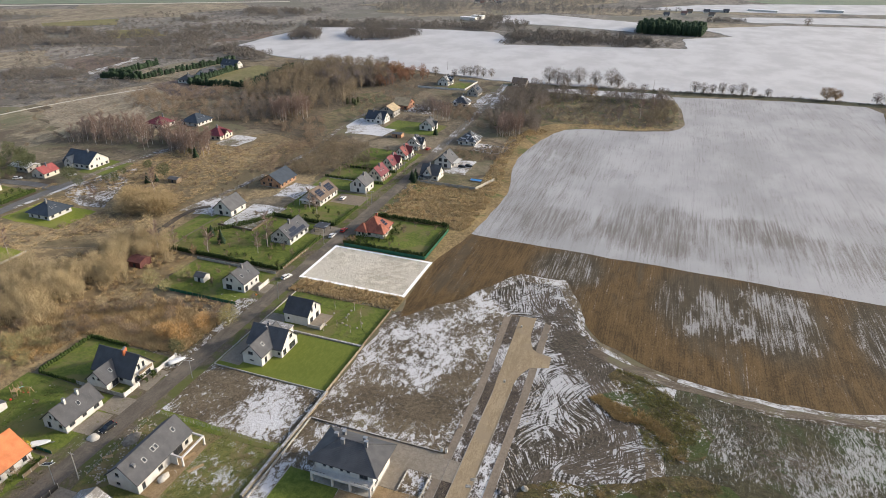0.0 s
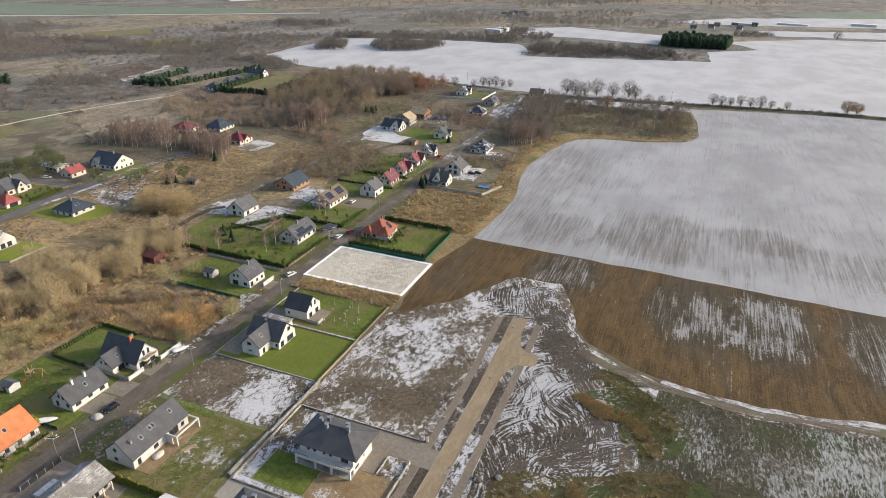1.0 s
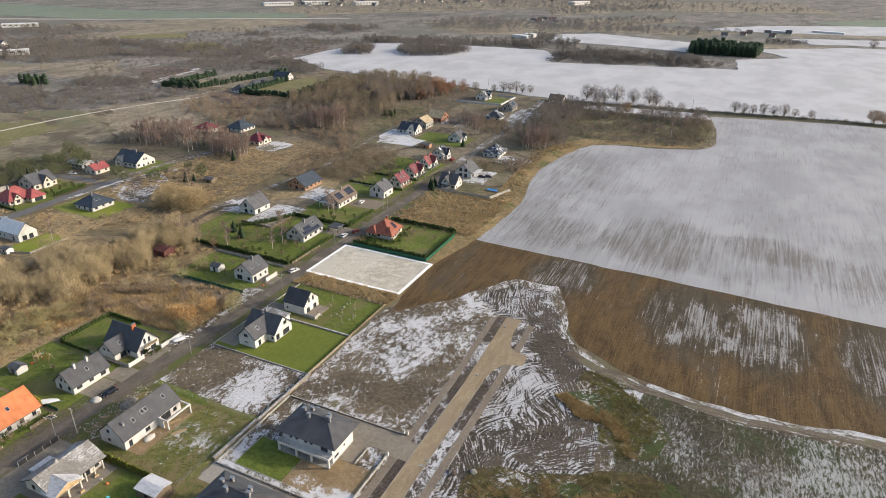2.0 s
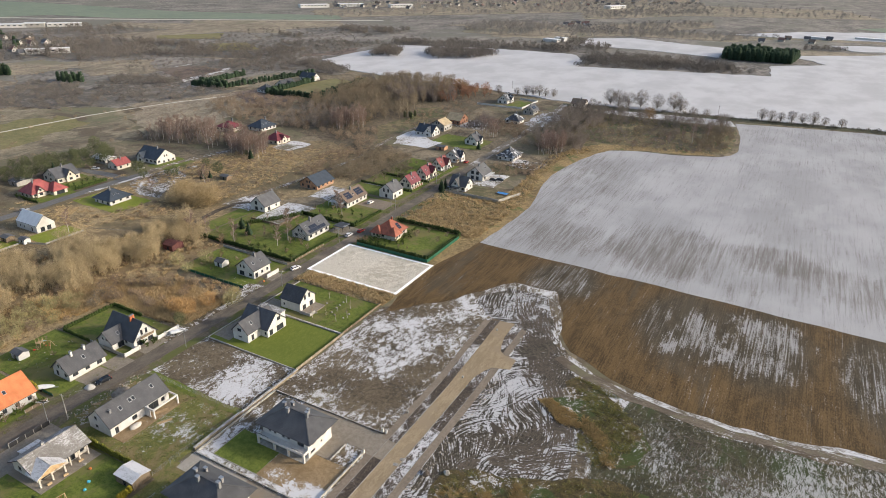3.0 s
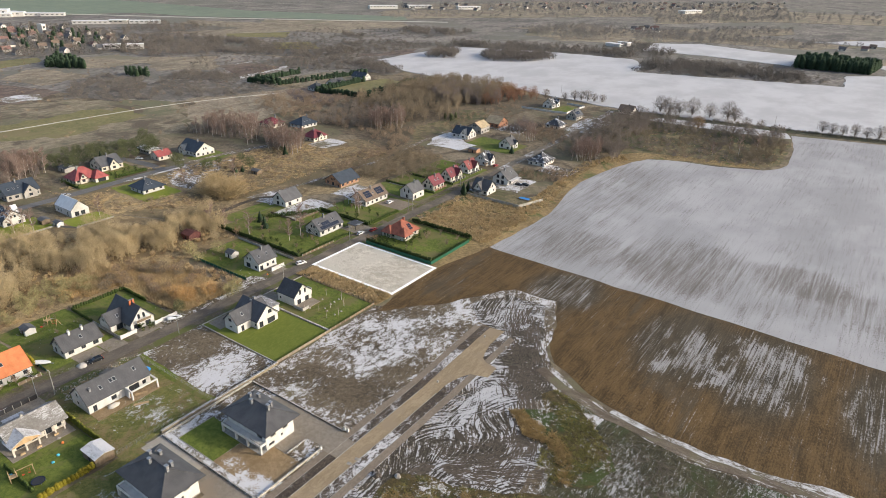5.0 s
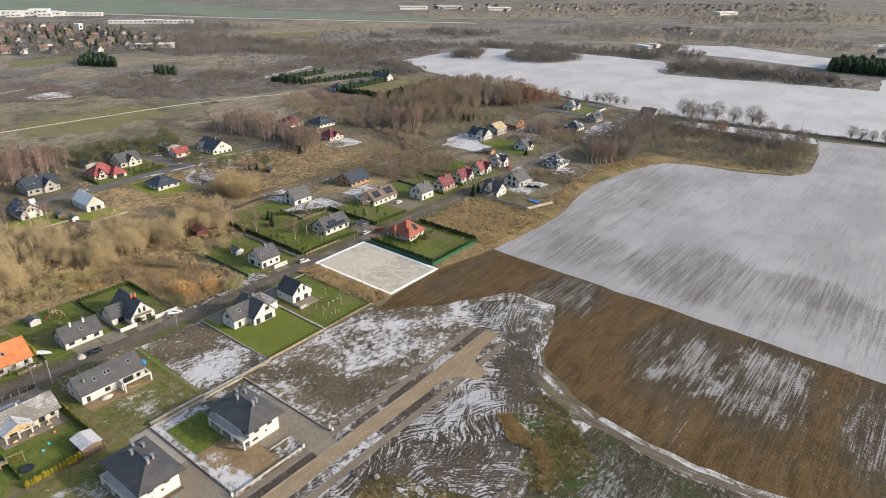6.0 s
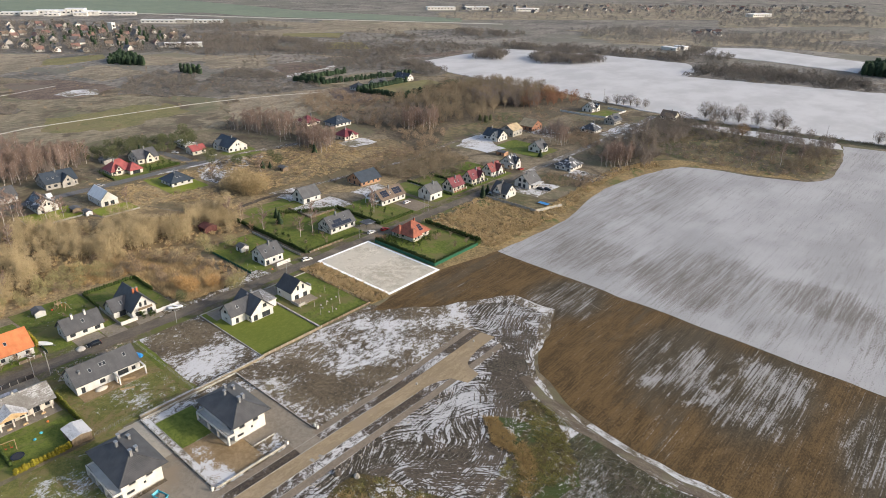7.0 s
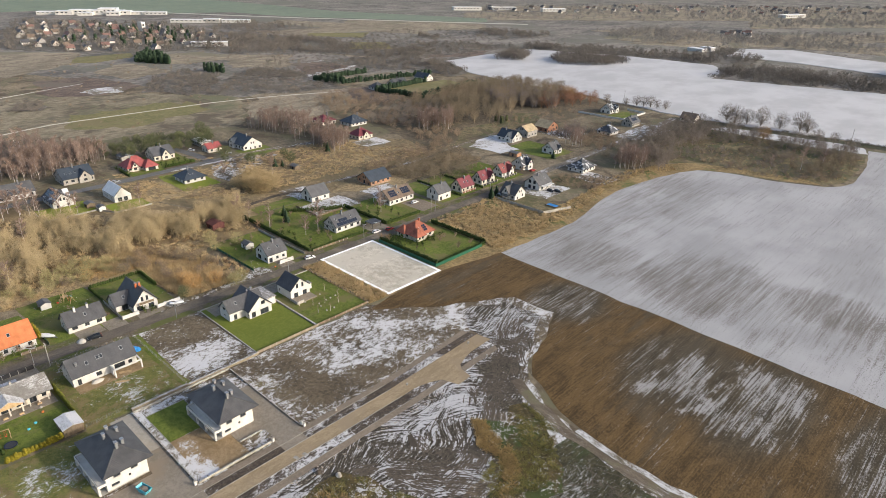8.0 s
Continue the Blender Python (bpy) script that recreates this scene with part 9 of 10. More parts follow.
panel_fence([(-204, 519), (-175, 520.5), (-163, 523), (-162, 558), (-180, 560)], 1.5, 3.0, m_white, "white panel fence round a lawn", thick=0.12, post=0.3, post_mat=m_white)
panel_fence([(-135.4, 293), (-135.4, 304)], 1.1, 2.4, m_brick, "brick front fence with posts", thick=0.08, post=0.35, post_mat=m_cream, top=0.2)
panel_fence([(-135.6, 311), (-135.6, 324)], 1.1, 2.4, m_trim, "dark front fence with cream posts", thick=0.06, post=0.35, post_mat=m_cream, top=0.2)
panel_fence([(-136, 331), (-136, 343)], 1.1, 2.4, m_trim, "dark front fence with cream posts", thick=0.06, post=0.35, post_mat=m_cream, top=0.2)
panel_fence([(-260, 117), (-246, 117), (-246, 141), (-236, 146), (-236, 164)], 0.9, 2.8, m_concrete, "pale concrete fence round gardens", thick=0.05, post=0.1)
panel_fence([(-181, 214.8), (-163, 214.8), (-163, 230)], 1.0, 2.8, m_oldwood, "weathered fence round a snowy yard", thick=0.05, post=0.1)
wire_fence([(-117.6, 80), (-117.6, 103)], 1.3, 2.6, "wire fence with timber posts along the street", m_timber)


def street_lamp(x, y, turn):
    """A pole with a solar panel on top and a lamp arm."""
    p = thing("street_lamp", "grey street lamp post with a tilted solar panel", "street lamp", "lamps along the street", at=pose(x, y, 0, 0, 0, turn))
    s = Shape()
    s.tube((0, 0, 0), (0, 0, 6.4), 0.10, 0.07, 8)
    part("pole", s, m_metal, p)
    s = Shape()
    s.slab([(-1.0, -0.8, 6.3), (1.0, -0.8, 6.3), (1.0, 0.8, 7.1), (-1.0, 0.8, 7.1)], 0.06)
    part("solar_panel", s, m_solar, p)
    s = Shape()
    s.slab([(-1.18, -0.98, 6.21), (1.18, -0.98, 6.21), (1.18, 0.98, 7.19), (-1.18, 0.98, 7.19)], 0.05)
    part("panel_frame", s, m_frame, p, at=pose(0, 0, -0.03))
    s = Shape()
    s.bar((0, 0, 5.6), (0, -1.5, 5.9), 0.06)
    arm = part("arm", s, m_metal, p)
    s = Shape()
    s.box(-0.12, -1.9, 5.86, 0.12, -1.4, 5.96)
    part("lamp_head", s, m_frame, arm)


for x, y in ((-122.4, 75.1), (-118.8, 120.0), (-120.2, 168.6), (-127.2, 214.7), (-127.6, 262.9), (-129.5, 310)):
    street_lamp(x, y, 200)


def power_pole(x, y, h=8.5):
    p = thing("power_pole", "concrete power pole with a crossarm", "pole", "poles along the street", at=pose(x, y, 0))
    s = Shape()
    s.tube((0, 0, 0), (0, 0, h), 0.16, 0.10, 8)
    part("shaft", s, m_concrete, p)
    s = Shape()
    s.bar((-0.8, 0, h - 0.5), (0.8, 0, h - 0.5), 0.1)
    arm = part("crossarm", s, m_metal, p)
    for q in (-0.7, 0, 0.7):
        s = Shape()
        s.tube((q, 0, h - 0.45), (q, 0, h - 0.2), 0.05, 0.03, 6)
        part("insulator", s, m_frame, arm)


for x, y in ((-129.6, 262), (-118.6, 78.5), (-205, 600), (-12, 592)):
    power_pole(x, y)


def car(x, y, turn, body_mat, label, long=4.4):
    """A hatchback: shaped body, cabin glass, wheels and lights."""
    c = thing("car", label, "car", at=pose(x, y, 0, 0, 0, turn))
    k = long / 4.4
    lower = [(-2.2, 0.35), (-2.15, 0.75), (-2.05, 0.92), (-1.2, 0.98), (1.0, 0.95), (1.9, 0.82), (2.2, 0.62), (2.2, 0.35)]
    s = Shape()

    def skin(profile, w0, w1):
        n = len(profile)
        b = len(s.v)
        for yy, ww in ((-1, w0), (-1, w1)):
            pass
        for side in (-1, 1):
            for px, pz in profile:
                w = w0 if pz < 0.9 else w1
                s.v.append((px * k, side * w, pz))
        for i in range(n - 1):
            s.f.append((b + i, b + i + 1, b + n + i + 1, b + n + i))
        s.f.append(tuple(b + i for i in reversed(range(n))))
        s.f.append(tuple(b + n + i for i in range(n)))
        s.f.append((b + n - 1, b, b + n, b + 2 * n - 1))
    skin(lower, 0.88, 0.84)
    part("body", s, body_mat, c)
    s = Shape()
    skin([(-2.0, 0.95), (-1.75, 1.38), (0.2, 1.42), (1.05, 0.97)], 0.8, 0.72)
    part("cabin_glass", s, m_glass, c)
    s = Shape()
    skin([(-1.78, 1.36), (-1.5, 1.47), (0.0, 1.47), (0.28, 1.40)], 0.74, 0.70)
    part("roof", s, body_mat, c)
    for wx in (-1.35, 1.35):
        for side in (-1, 1):
            s = Shape()
            s.tube((wx * k, side * 0.72, 0.32), (wx * k, side * 0.9, 0.32), 0.32, 0.32, 14)
            w = part("wheel", s, m_tyre, c)
            s = Shape()
            s.tube((wx * k, side * 0.9, 0.32), (wx * k, side * 0.915, 0.32), 0.2, 0.18, 10)
            part("rim", s, m_metal, w)
    for side in (-1, 1):
        s = Shape()
        s.box(2.12 * k, side * 0.62 - 0.16, 0.60, 2.22 * k, side * 0.62 + 0.16, 0.74)
        part("headlight", s, m_frame, c)
        s = Shape()
        s.box(-2.22 * k, side * 0.66 - 0.12, 0.70, -2.12 * k, side * 0.66 + 0.12, 0.9)
        part("tail_light", s, m_redplastic, c)


car(-125.2, 94.4, 262, m_car_black, "black hatchback parked on the street")
car(-126.0, 183.4, 75, m_car_white, "white hatchback parked beside the street")
car(-127.6, 222.8, 90, m_car_white, "white car parked on the street")
car(-125.6, 229.6, 90, m_car_red, "red car parked on the street")
car(-143.5, 263.5, 92, m_car_white, "white car on a brown paved drive")
car(-133.0, 355.5, 88, m_car_red, "red car parked on the icy street")
car(-103.5, 332, 5, m_car_black, "dark car in a snowy yard")
car(-100.2, 334, 5, m_car_black, "dark car in a snowy yard")
car(-271, 137, 80, m_car_white, "pale car beside a house")
car(-283.6, 165, 88, m_car_silver, "grey car on a side street")
car(-293, 240, 60, m_car_silver, "silver car beside a side street")
car(-318.5, 262, 10, m_car_white, "white van behind a house", 5.4)
car(-315, 226, 30, m_car_white, "white car beside a house")


def boat(x, y, turn, label):
    """A covered boat on a trailer."""
    b = thing("boat", label, "boat", at=pose(x, y, 0, 0, 0, turn))
    s = Shape()
    n, m = 9, 7
    for i in range(n):
        f = i / (n - 1)
        w = 1.1 * math.sin(math.pi * (0.12 + 0.88 * f) ** 0.8) ** 0.6 if f < 1 else 0.02
        for j in range(m):
            a = math.pi * j / (m - 1)
            s.v.append((-2.6 + 5.2 * f, -w * math.cos(a), 1.0 - 0.6 * math.sin(a) * (1 - 0.3 * f)))
        for j in range(m):
            a = math.pi * j / (m - 1)
            s.v.append((-2.6 + 5.2 * f, w * math.cos(a), 1.0 + 0.42 * math.sin(a) * (1 - 0.5 * f)))
    r = 2 * m
    for i in range(n - 1):
        for j in range(r):
            s.f.append((i * r + j, i * r + (j + 1) % r, (i + 1) * r + (j + 1) % r, (i + 1) * r + j))
    s.f.append(tuple(reversed(range(r))))
    part("hull", s, m_roof_white, b, smooth=True)
    s = Shape()
    s.bar((-2.2, -0.6, 0.42), (3.4, -0.1, 0.42), 0.09)
    s.bar((-2.2, 0.6, 0.42), (3.4, 0.1, 0.42), 0.09)
    t = part("trailer", s, m_metal, b)
    for side in (-1, 1):
        s = Shape()
        s.tube((-1.0, side * 0.95, 0.3), (-1.0, side * 1.12, 0.3), 0.3, 0.3, 12)
        part("wheel", s, m_tyre, t)


boat(-128.0, 124.6, 60, "white covered boat on a trailer")
boat(-136.6, 83.6, 40, "white tarpaulin-covered caravan hull beside thuja")


def heap(x, y, rx, ry, h, material, label, name="mound", seed=1):
    r = random.Random(seed)
    s = Shape()
    s.blob((0, 0, 0), (rx, ry, h), r, 12, 8, 0.16)
    p = part(name, s, material, None, "", pose(x, y, 0), True)
    tagged(p, label, "heap")


heap(-126.2, 90.4, 1.7, 1.4, 0.8, m_heap, "heap of pale sand beside the street", seed=2)
heap(-116.4, 93.5, 1.8, 3.0, 0.7, m_rubble, "heap of grey building rubble", seed=3)
heap(-21.5, 110, 1.6, 1.2, 0.6, m_strip, "heap of snowy soil", seed=4)
heap(-99.6, 85.6, 1.1, 1.9, 0.9, m_heap, "crumpled pale sheeting over building materials", seed=5)


def debris(name, places, size, material, label, seed):
    """A scatter of broken pieces, joined."""
    r = random.Random(seed)
    s = Shape()
    for x, y in places:
        k = r.uniform(0.4, 1.0) * size
        a = r.uniform(0, math.pi)
        c, q = math.cos(a), math.sin(a)
        b = len(s.v)
        s.box(-k, -k * r.uniform(0.3, 0.9), 0, k, k * r.uniform(0.3, 0.9), k * r.uniform(0.3, 0.9), k * 0.15)
        s.v[b:] = [(x + px * c - py * q, y + px * q + py * c, pz) for px, py, pz in s.v[b:]]
    tagged(part(name, s, material), label, "debris", kind="stuff")


drng = random.Random(9)
debris("stones", strewn(rect(-120, 78, -112, 101), 150, drng), 0.35, m_rubble, "broken stones and rubble along a house", 1)
debris("stones", strewn(rect(-42.4, 99.4, -39, 107), 50, drng), 0.25, m_rubble, "rubble in a muddy bed", 2)
debris("stones", strewn(rect(-40.5, 118, -38.6, 176), 150, drng), 0.22, m_stone, "stones along a footpath", 3)
debris("stones", strewn(rect(-23.2, 100, -20.5, 158), 170, drng), 0.24, m_rubble, "stones and litter beside a footpath", 4)
debris("stones", strewn(rect(-36, 42, -33, 176), 120, drng), 0.16, m_stone, "small stones on a soil strip", 5)
debris("stones", strewn(rect(-28.4, 42, -25.6, 158), 150, drng), 0.18, m_stone, "small stones on a soil strip", 6)
debris("stones", strewn([(-45, 200), (-25, 190), (-24, 216), (-44, 218)], 90, drng), 0.3, m_rubble, "clods and stones at the end of the road", 7)
debris("stones", strewn(rect(-76, 118, -40, 174), 420, drng), 0.16, m_rubble, "clods and stones on building land", 8)
debris("stones", strewn(rect(-116, 105, -80, 127), 160, drng), 0.15, m_rubble, "clods on a muddy plot", 9)
debris("stones", strewn(rect(-142, 125, -126.8, 165), 130, drng), 0.25, m_stone, "stones and snow clods along the street", 10)
debris("stones", strewn(rect(-176, 258, -160, 274), 80, drng), 0.3, m_stone, "rubble in a snowy yard", 11)
debris("stones", strewn(rect(-110, 362, -88, 380), 80, drng), 0.5, m_trim, "dark scrap in a muddy yard", 12)
debris("stones", strewn(rect(-162, 84, -146, 104), 40, drng), 0.25, m_stone, "pale stones along a lawn edge", 13)
debris("clods", strewn([(-70, 180), (-50, 212), (-20, 222), (10, 180), (60, 175), (200, 195), (200, 240), (-70, 244)], 1400, drng), 0.22, m_plough, "clods of ploughed soil", 14)


def stack(x, y, turn, n, long, material, label, name="stack"):
    """Boards or slabs piled in layers."""
    t = thing(name, label, "stack", at=pose(x, y, 0, 0, 0, turn))
    s = Shape()
    s.box(-long / 2, -0.09, 0, long / 2, 0.09, 0.07)
    me = s.mesh("board", material)
    for i in range(n):
        for j in range(4):
            part("board", me, None, t, at=pose(drng.uniform(-0.15, 0.15), -0.36 + j * 0.24, i * 0.075, 0, 0, drng.uniform(-3, 3)))


stack(-98.6, 93.6, 70, 4, 3.4, m_timber, "stack of pale timber boards under a terrace frame")
stack(-94.5, 91, 60, 2, 4.0, m_timber, "loose pale boards on worn grass")
stack(-138.8, 103.8, 20, 6, 1.8, m_oldwood, "pile of firewood beside a drive")
stack(-141.5, 108.6, 0, 5, 2.2, m_oldwood, "pile of firewood at a fence")
stack(-117.5, 86.5, 40, 3, 2.2, m_timber, "pale boards among rubble")
stack(-29.6, 108.8, 10, 3, 1.3, m_concrete, "stack of kerbstones on the new road")
stack(-29.0, 111.2, 20, 3, 1.3, m_concrete, "stack of kerbstones on the new road")


def tarped(x, y, label):
    r = random.Random(4)
    t = thing("tarped_pile", label, "tarpaulin", at=pose(x, y, 0))
    s = Shape()
    s.blob((0, 0, 0.1), (1.9, 1.3, 1.1), r, 10, 6, 0.25)
    part("tarpaulin", s, m_tarp, t)
    s = Shape()
    s.blob((0.9, -1.4, 0), (1.1, 0.7, 0.5), r, 9, 5, 0.3)
    part("tarpaulin", s, m_tarp, t)


tarped(-108.6, 101.2, "building materials under a crumpled blue tarpaulin")


def skip(x, y, turn):
    """A cyan tub of debris; its open skip shape is made up."""
    t = thing("waste_skip", "cyan tub full of rubble, given the shape of a skip", "skip", at=pose(x, y, 0, 0, 0, turn))
    s = Shape()
    w = 0.08
    lo, hi = [(-1.2, -0.8), (1.2, -0.8), (1.2, 0.8), (-1.2, 0.8)], [(-1.9, -0.95), (1.9, -0.95), (1.9, 0.95), (-1.9, 0.95)]
    for i in range(4):
        j = (i + 1) % 4
        s.slab([(*lo[i], 0.1), (*lo[j], 0.1), (*hi[j], 1.4), (*hi[i], 1.4)], w)
    s.slab([(*p, 0.12) for p in lo], 0.08)
    part("shell", s, m_cyan, t)
    s = Shape()
    s.blob((0, 0, 0.9), (1.5, 0.75, 0.45), random.Random(3), 10, 6, 0.3)
    part("rubble", s, m_rubble, t)


skip(-46.2, 76.4, 15)


def swing_set(x, y, turn):
    t = thing("swing_set", "pale timber swing set with a blue slide", "swing set", at=pose(x, y, 0, 0, 0, turn))
    for q in (-1.8, 1.8):
        s = Shape()
        s.bar((q, -1.1, 0), (q, 0, 2.5), 0.12)
        s.bar((q, 1.1, 0), (q, 0, 2.5), 0.12)
        part("frame_leg", s, m_timber, t)
    s = Shape()
    s.bar((-1.9, 0, 2.5), (1.9, 0, 2.5), 0.13)
    part("crossbeam", s, m_timber, t)
    s = Shape()
    for q in (-3.4, -1.9):
        for b in (-0.7, 0.7):
            s.bar((q, b, 0), (q, b, 3.0), 0.12)
    s.box(-3.5, -0.8, 1.3, -1.8, 0.8, 1.4)
    part("tower", s, m_timber, t)
    s = Shape()
    s.slab([(-3.0, 0.8, 1.4), (-2.4, 0.8, 1.4), (-2.4, 3.2, 0.15), (-3.0, 3.2, 0.15)], 0.08)
    part("slide", s, m_cyan, t)
    for q in (-0.7, 0.6):
        s = Shape()
        s.bar((q, 0, 2.45), (q, 0, 0.5), 0.03)
        s.bar((q + 0.4, 0, 2.45), (q + 0.4, 0, 0.5), 0.03)
        s.box(q - 0.05, -0.12, 0.44, q + 0.45, 0.12, 0.5)
        part("swing", s, m_redplastic, t)


swing_set(-91.4, 58.2, 80)
swing_set(-158, 97.5, 20)


def round_trampoline(x, y, r, label):
    t = thing("trampoline", label, "trampoline", at=pose(x, y, 0))
    s = Shape()
    s.tube((0, 0, 0.62), (0, 0, 0.66), r * 0.85, r * 0.85, 24)
    part("mat", s, m_trim, t)
    s = Shape()
    n = 24
    for i in range(n):
        a, b = 2 * math.pi * i / n, 2 * math.pi * (i + 1) / n
        s.slab([(r * 0.85 * math.cos(a), r * 0.85 * math.sin(a), 0.7), (r * math.cos(a), r * math.sin(a), 0.7), (r * math.cos(b), r * math.sin(b), 0.7), (r * 0.85 * math.cos(b), r * 0.85 * math.sin(b), 0.7)], 0.06)
    part("padding", s, m_solar, t)
    for i in range(6):
        a = 2 * math.pi * i / 6
        s = Shape()
        s.bar((r * math.cos(a), r * math.sin(a), 0), (r * math.cos(a), r * math.sin(a), 0.66), 0.06)
        part("leg", s, m_metal, t)


round_trampoline(-86.4, 58.8, 1.6, "round dark trampoline with blue padding")


def covered_pool(x, y, w, l, label):
    """A low pool frame with a sagging blue cover."""
    t = thing("pool", label, "pool", at=pose(x, y, 0.05))
    for a in (-1, 1):
        s = Shape()
        s.box(a * w / 2 - 0.12, -l / 2, 0, a * w / 2 + 0.12, l / 2, 0.55)
        part("frame", s, m_oldwood, t)
        s = Shape()
        s.box(-w / 2 + 0.12, a * l / 2 - 0.12, 0, w / 2 - 0.12, a * l / 2 + 0.12, 0.55)
        part("frame", s, m_oldwood, t)
    s = Shape()
    s.box(-w / 2 + 0.12, -l / 2 + 0.12, 0.1, w / 2 - 0.12, l / 2 - 0.12, 0.42)
    part("cover", s, m_tarp, t, "blue pool cover")


covered_pool(-89.5, 313.5, 6.5, 3.6, "timber-framed garden pool under a blue cover")



def toy(x, y, material, label):
    s = Shape()
    s.blob((0, 0, 0.25), (0.45, 0.4, 0.3), random.Random(int(abs(x))), 9, 5, 0.2)
    tagged(part("toy", s, material, None, "", pose(x, y, 0)), label, "toy")


toy(-92.0, 66.3, m_cyan, "cyan plastic toy on the lawn")
toy(-95.7, 69.3, m_orangeplastic, "orange plastic toy on the lawn")
toy(-98.2, 69.6, m_stone, "pale garden ornament on the lawn")
toy(-90.4, 64.2, m_cyan, "small blue plastic toy on the lawn")
toy(-159.5, 94, m_redplastic, "red plastic slide on the lawn")
toy(-129.2, 168, m_orangeplastic, "orange bin at the street")
toy(-127.6, 140.2, m_stone, "pale sack beside the street")


def puddle(x, y, rx, ry, turn):
    pts = []
    r = random.Random(8)
    for i in range(14):
        a = 2 * math.pi * i / 14
        k = r.uniform(0.75, 1.15)
        c, q = math.cos(radians(turn)), math.sin(radians(turn))
        px, py = rx * k * math.cos(a), ry * k * math.sin(a)
        pts.append((x + px * c - py * q, y + px * q + py * c))
    sheet("puddle", pts, 0.075, m_water, "muddy brown puddle among ruts", "water", 0.0, rounded=1)


puddle(-12.6, 134.6, 3.0, 1.1, -28)
puddle(-16.5, 171.8, 1.6, 1.2, 20)


def boulder(x, y, r, material, label):
    s = Shape()
    s.blob((0, 0, 0.2), (r, r * 0.8, r * 0.9), random.Random(int(abs(x * 3))), 10, 7, 0.18)
    tagged(part("boulder", s, material, None, "", pose(x, y, 0)), label, "stone")


boulder(-16.6, 112.6, 0.9, m_stone, "pale rounded boulder among weeds")
for i in range(9):
    boulder(-97 + 14 * drng.random(), 156 + 15 * drng.random(), 0.4, m_stone, "pale garden rock on a lawn")
for x, y in ((-31.5, 150.8), (-33.5, 181.6), (-24, 180), (-40.6, 181), (-37.5, 128)):
    s = Shape()
    s.tube((0, 0, 0), (0, 0, 0.7), 0.32, 0.32, 12)
    p = thing("manhole_ring", "pale concrete pipe ring standing on the site", "pipe ring", at=pose(x, y, 0.05))
    part("ring", s, m_concrete, p)


# wheel ruts: narrow bands of bare mud pressed through the snow
def ruts(name, count, start, end, bow, seed, material, label, width=0.24):
    r = random.Random(seed)
    s = Shape()
    for _ in range(count):
        a = Vector(start(r))
        b = Vector(end(r))
        d = b - a
        side = Vector((-d.y, d.x)).normalized() * d.length * (bow + r.uniform(-0.12, 0.12))
        m = (a + b) / 2 + side
        for off in (0.0, 1.7):
            n = max(6, int(d.length / 0.9))
            w = width * r.uniform(0.7, 1.2)
            z = r.uniform(0.056, 0.072)
            k = len(s.v)
            for i in range(n + 1):
                t = i / n
                p = a * (1 - t) ** 2 + m * (2 * t * (1 - t)) + b * t * t
                g = ((m - a) * (1 - t) + (b - m) * t).normalized()
                e = Vector((-g.y, g.x))
                p = p + e * off + e * 0.35 * noise.noise(Vector((p.x * 0.3, p.y * 0.3, seed)))
                ww = w * (0.6 + 0.5 * noise.noise(Vector((p.x * 0.9, p.y * 0.9, off + seed)))) if 0 < i < n else 0.04
                ww = max(0.05, ww)
                s.v += [(p.x + e.x * ww, p.y + e.y * ww, z), (p.x - e.x * ww, p.y - e.y * ww, z)]
            for i in range(n):
                if noise.noise(Vector((s.v[k + 2 * i][0] * 0.25, s.v[k + 2 * i][1] * 0.25, seed * 1.7))) > -0.12:
                    s.f.append((k + 2 * i + 1, k + 2 * i + 3, k + 2 * i + 2, k + 2 * i))
    tagged(part(name, s, material), label, "wheel ruts", kind="stuff")


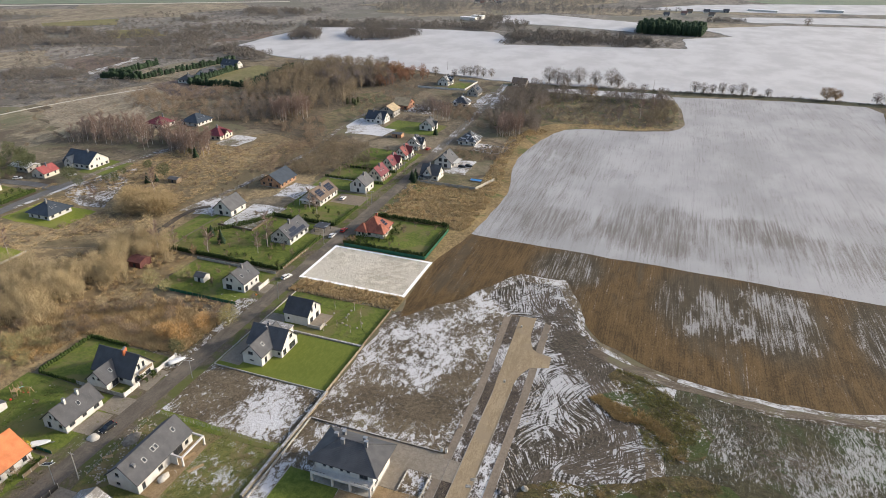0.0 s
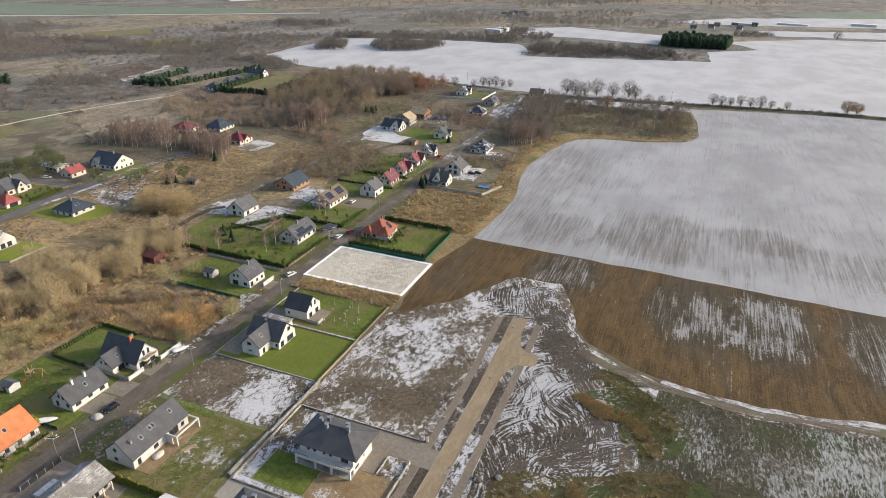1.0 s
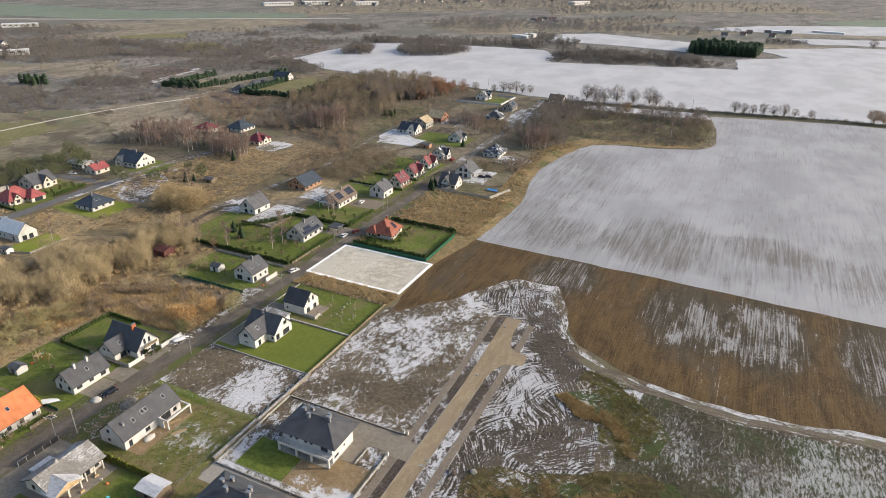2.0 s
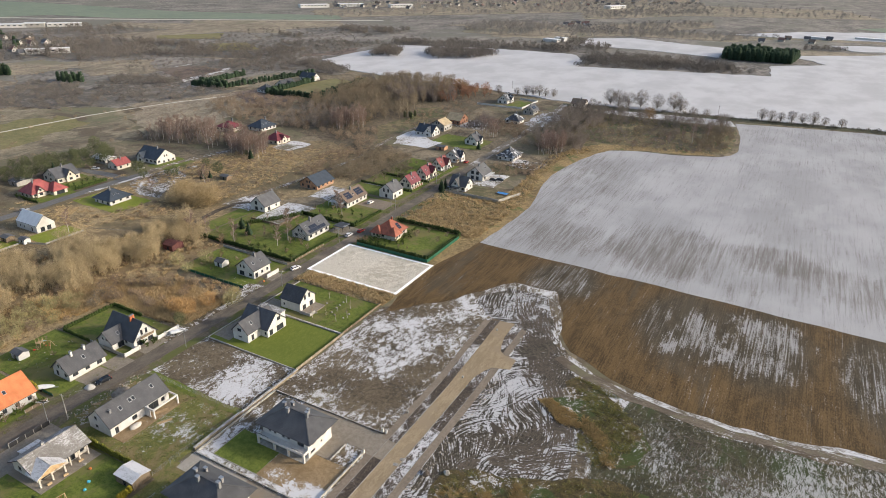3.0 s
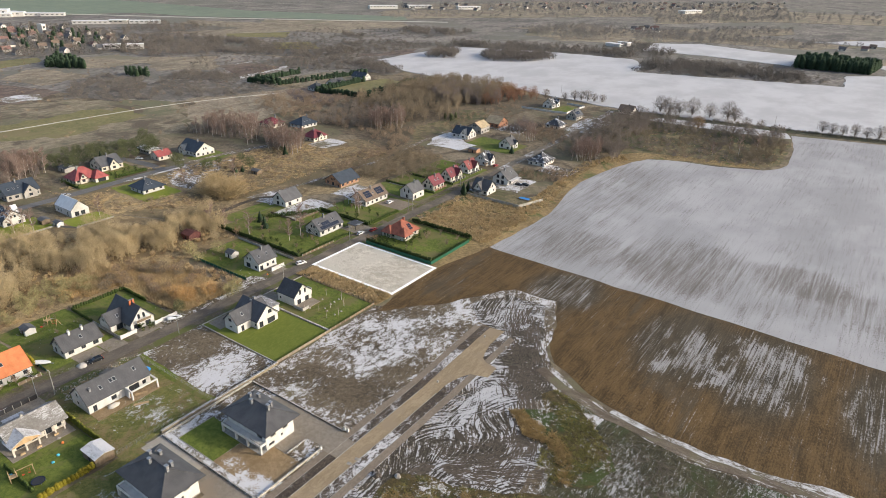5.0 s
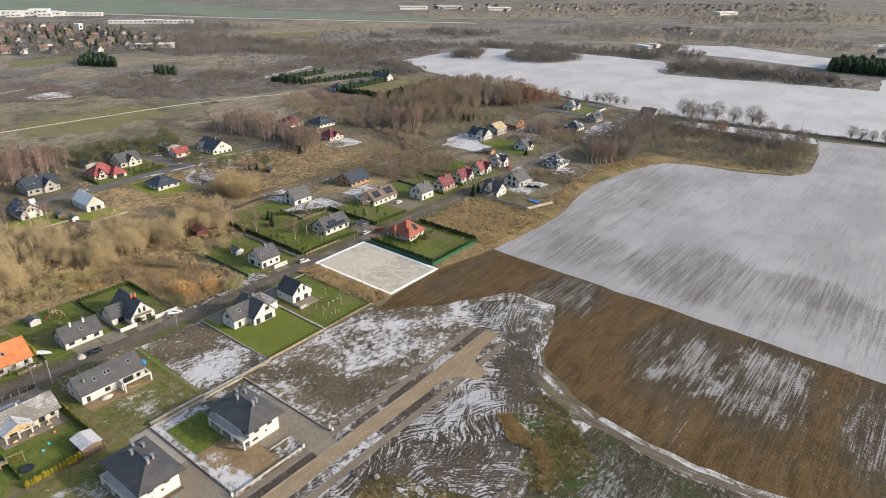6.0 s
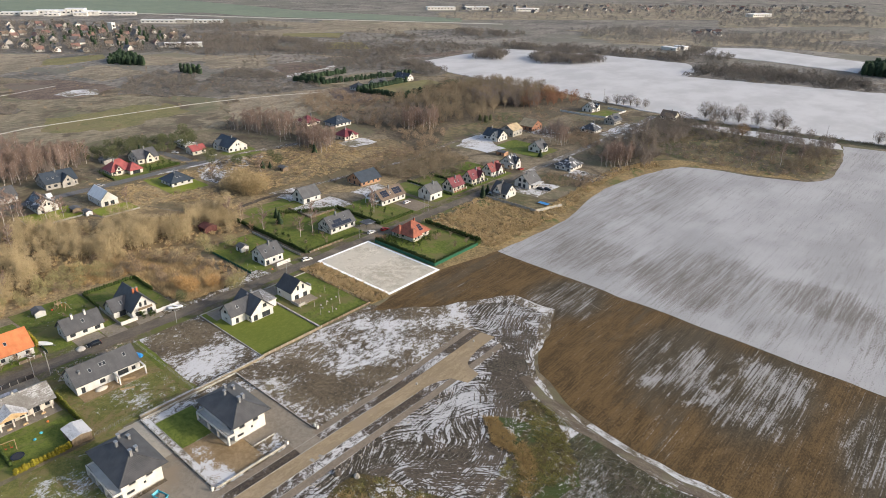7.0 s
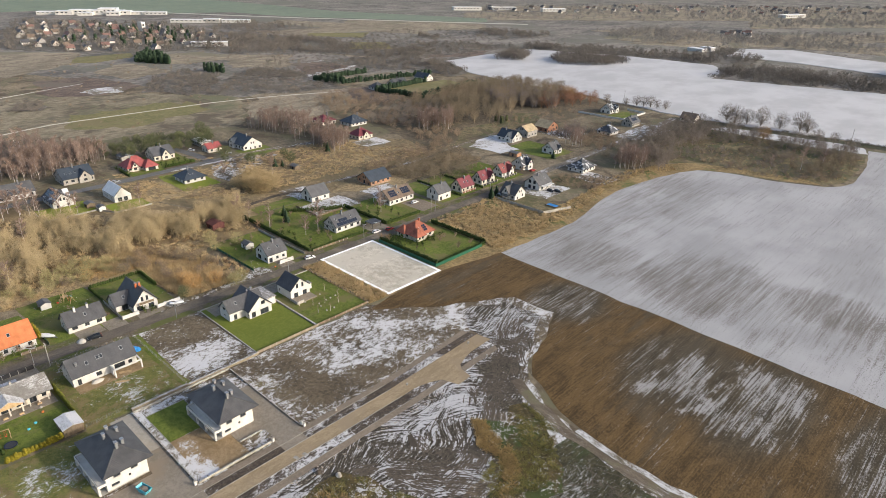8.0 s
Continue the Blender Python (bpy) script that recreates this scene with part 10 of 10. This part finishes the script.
m_rutmud = earth("pressed_mud", (0.055, 0.045, 0.035), (0.115, 0.095, 0.074), None, 0.9, 0.1, 0.1, 0.5, relief=0.1)
RUTS = "muddy wheel ruts through the snow"
ruts("wheel_ruts", 26, lambda r: (r.uniform(-38, -24), r.uniform(206, 215)), lambda r: (r.uniform(-12, -4), r.uniform(166, 180)), -0.18, 31, m_rutmud, RUTS, 0.24)
ruts("wheel_ruts", 26, lambda r: (r.uniform(-18, -10), r.uniform(162, 170)), lambda r: (r.uniform(-2, 8), r.uniform(118, 140)), 0.22, 32, m_rutmud, RUTS, 0.24)
ruts("wheel_ruts", 22, lambda r: (r.uniform(-16, -12), r.uniform(120, 150)), lambda r: (r.uniform(-2, 10), r.uniform(125, 160)), -0.3, 33, m_rutmud, RUTS, 0.24)
ruts("wheel_ruts", 18, lambda r: (r.uniform(-20, -12), r.uniform(160, 175)), lambda r: (r.uniform(-8, 2), r.uniform(160, 174)), 0.3, 34, m_rutmud, RUTS, 0.24)
ruts("wheel_ruts", 20, lambda r: (r.uniform(-16, -14), r.uniform(108, 118)), lambda r: (r.uniform(4, 16), r.uniform(126, 138)), 0.12, 35, m_rutmud, RUTS, 0.24)
ruts("wheel_ruts", 26, lambda r: (r.uniform(20, 40), r.uniform(132, 160)), lambda r: (r.uniform(34, 70), r.uniform(128, 160)), 0.2, 36, m_rutmud, RUTS, 0.17)
ruts("wheel_ruts", 14, lambda r: (r.uniform(-36, -28), r.uniform(188, 204)), lambda r: (r.uniform(-26, -18), r.uniform(176, 190)), 0.25, 37, m_rutmud, RUTS, 0.24)


# street gate of the bungalow: dark panels with a white one, and a low street light
panel_fence([(-120.6, 63.6), (-120.6, 74.6)], 1.5, 2.2, m_trim, "dark panel fence with a sliding gate at the street", thick=0.06, post=0.16, post_mat=m_concrete)
s = Shape()
s.box(-0.06, 0, 0.0, 0.06, 2.6, 1.4)
gate = thing("sliding_gate", "white sliding gate beside a dark panel fence", "gate", at=pose(-120.85, 64.0, 0))
part("leaf", s, m_frame, gate)
s = Shape()
s.box(-0.1, -0.2, 0, 0.1, 0, 1.55)
part("gate_post", s, m_concrete, gate)
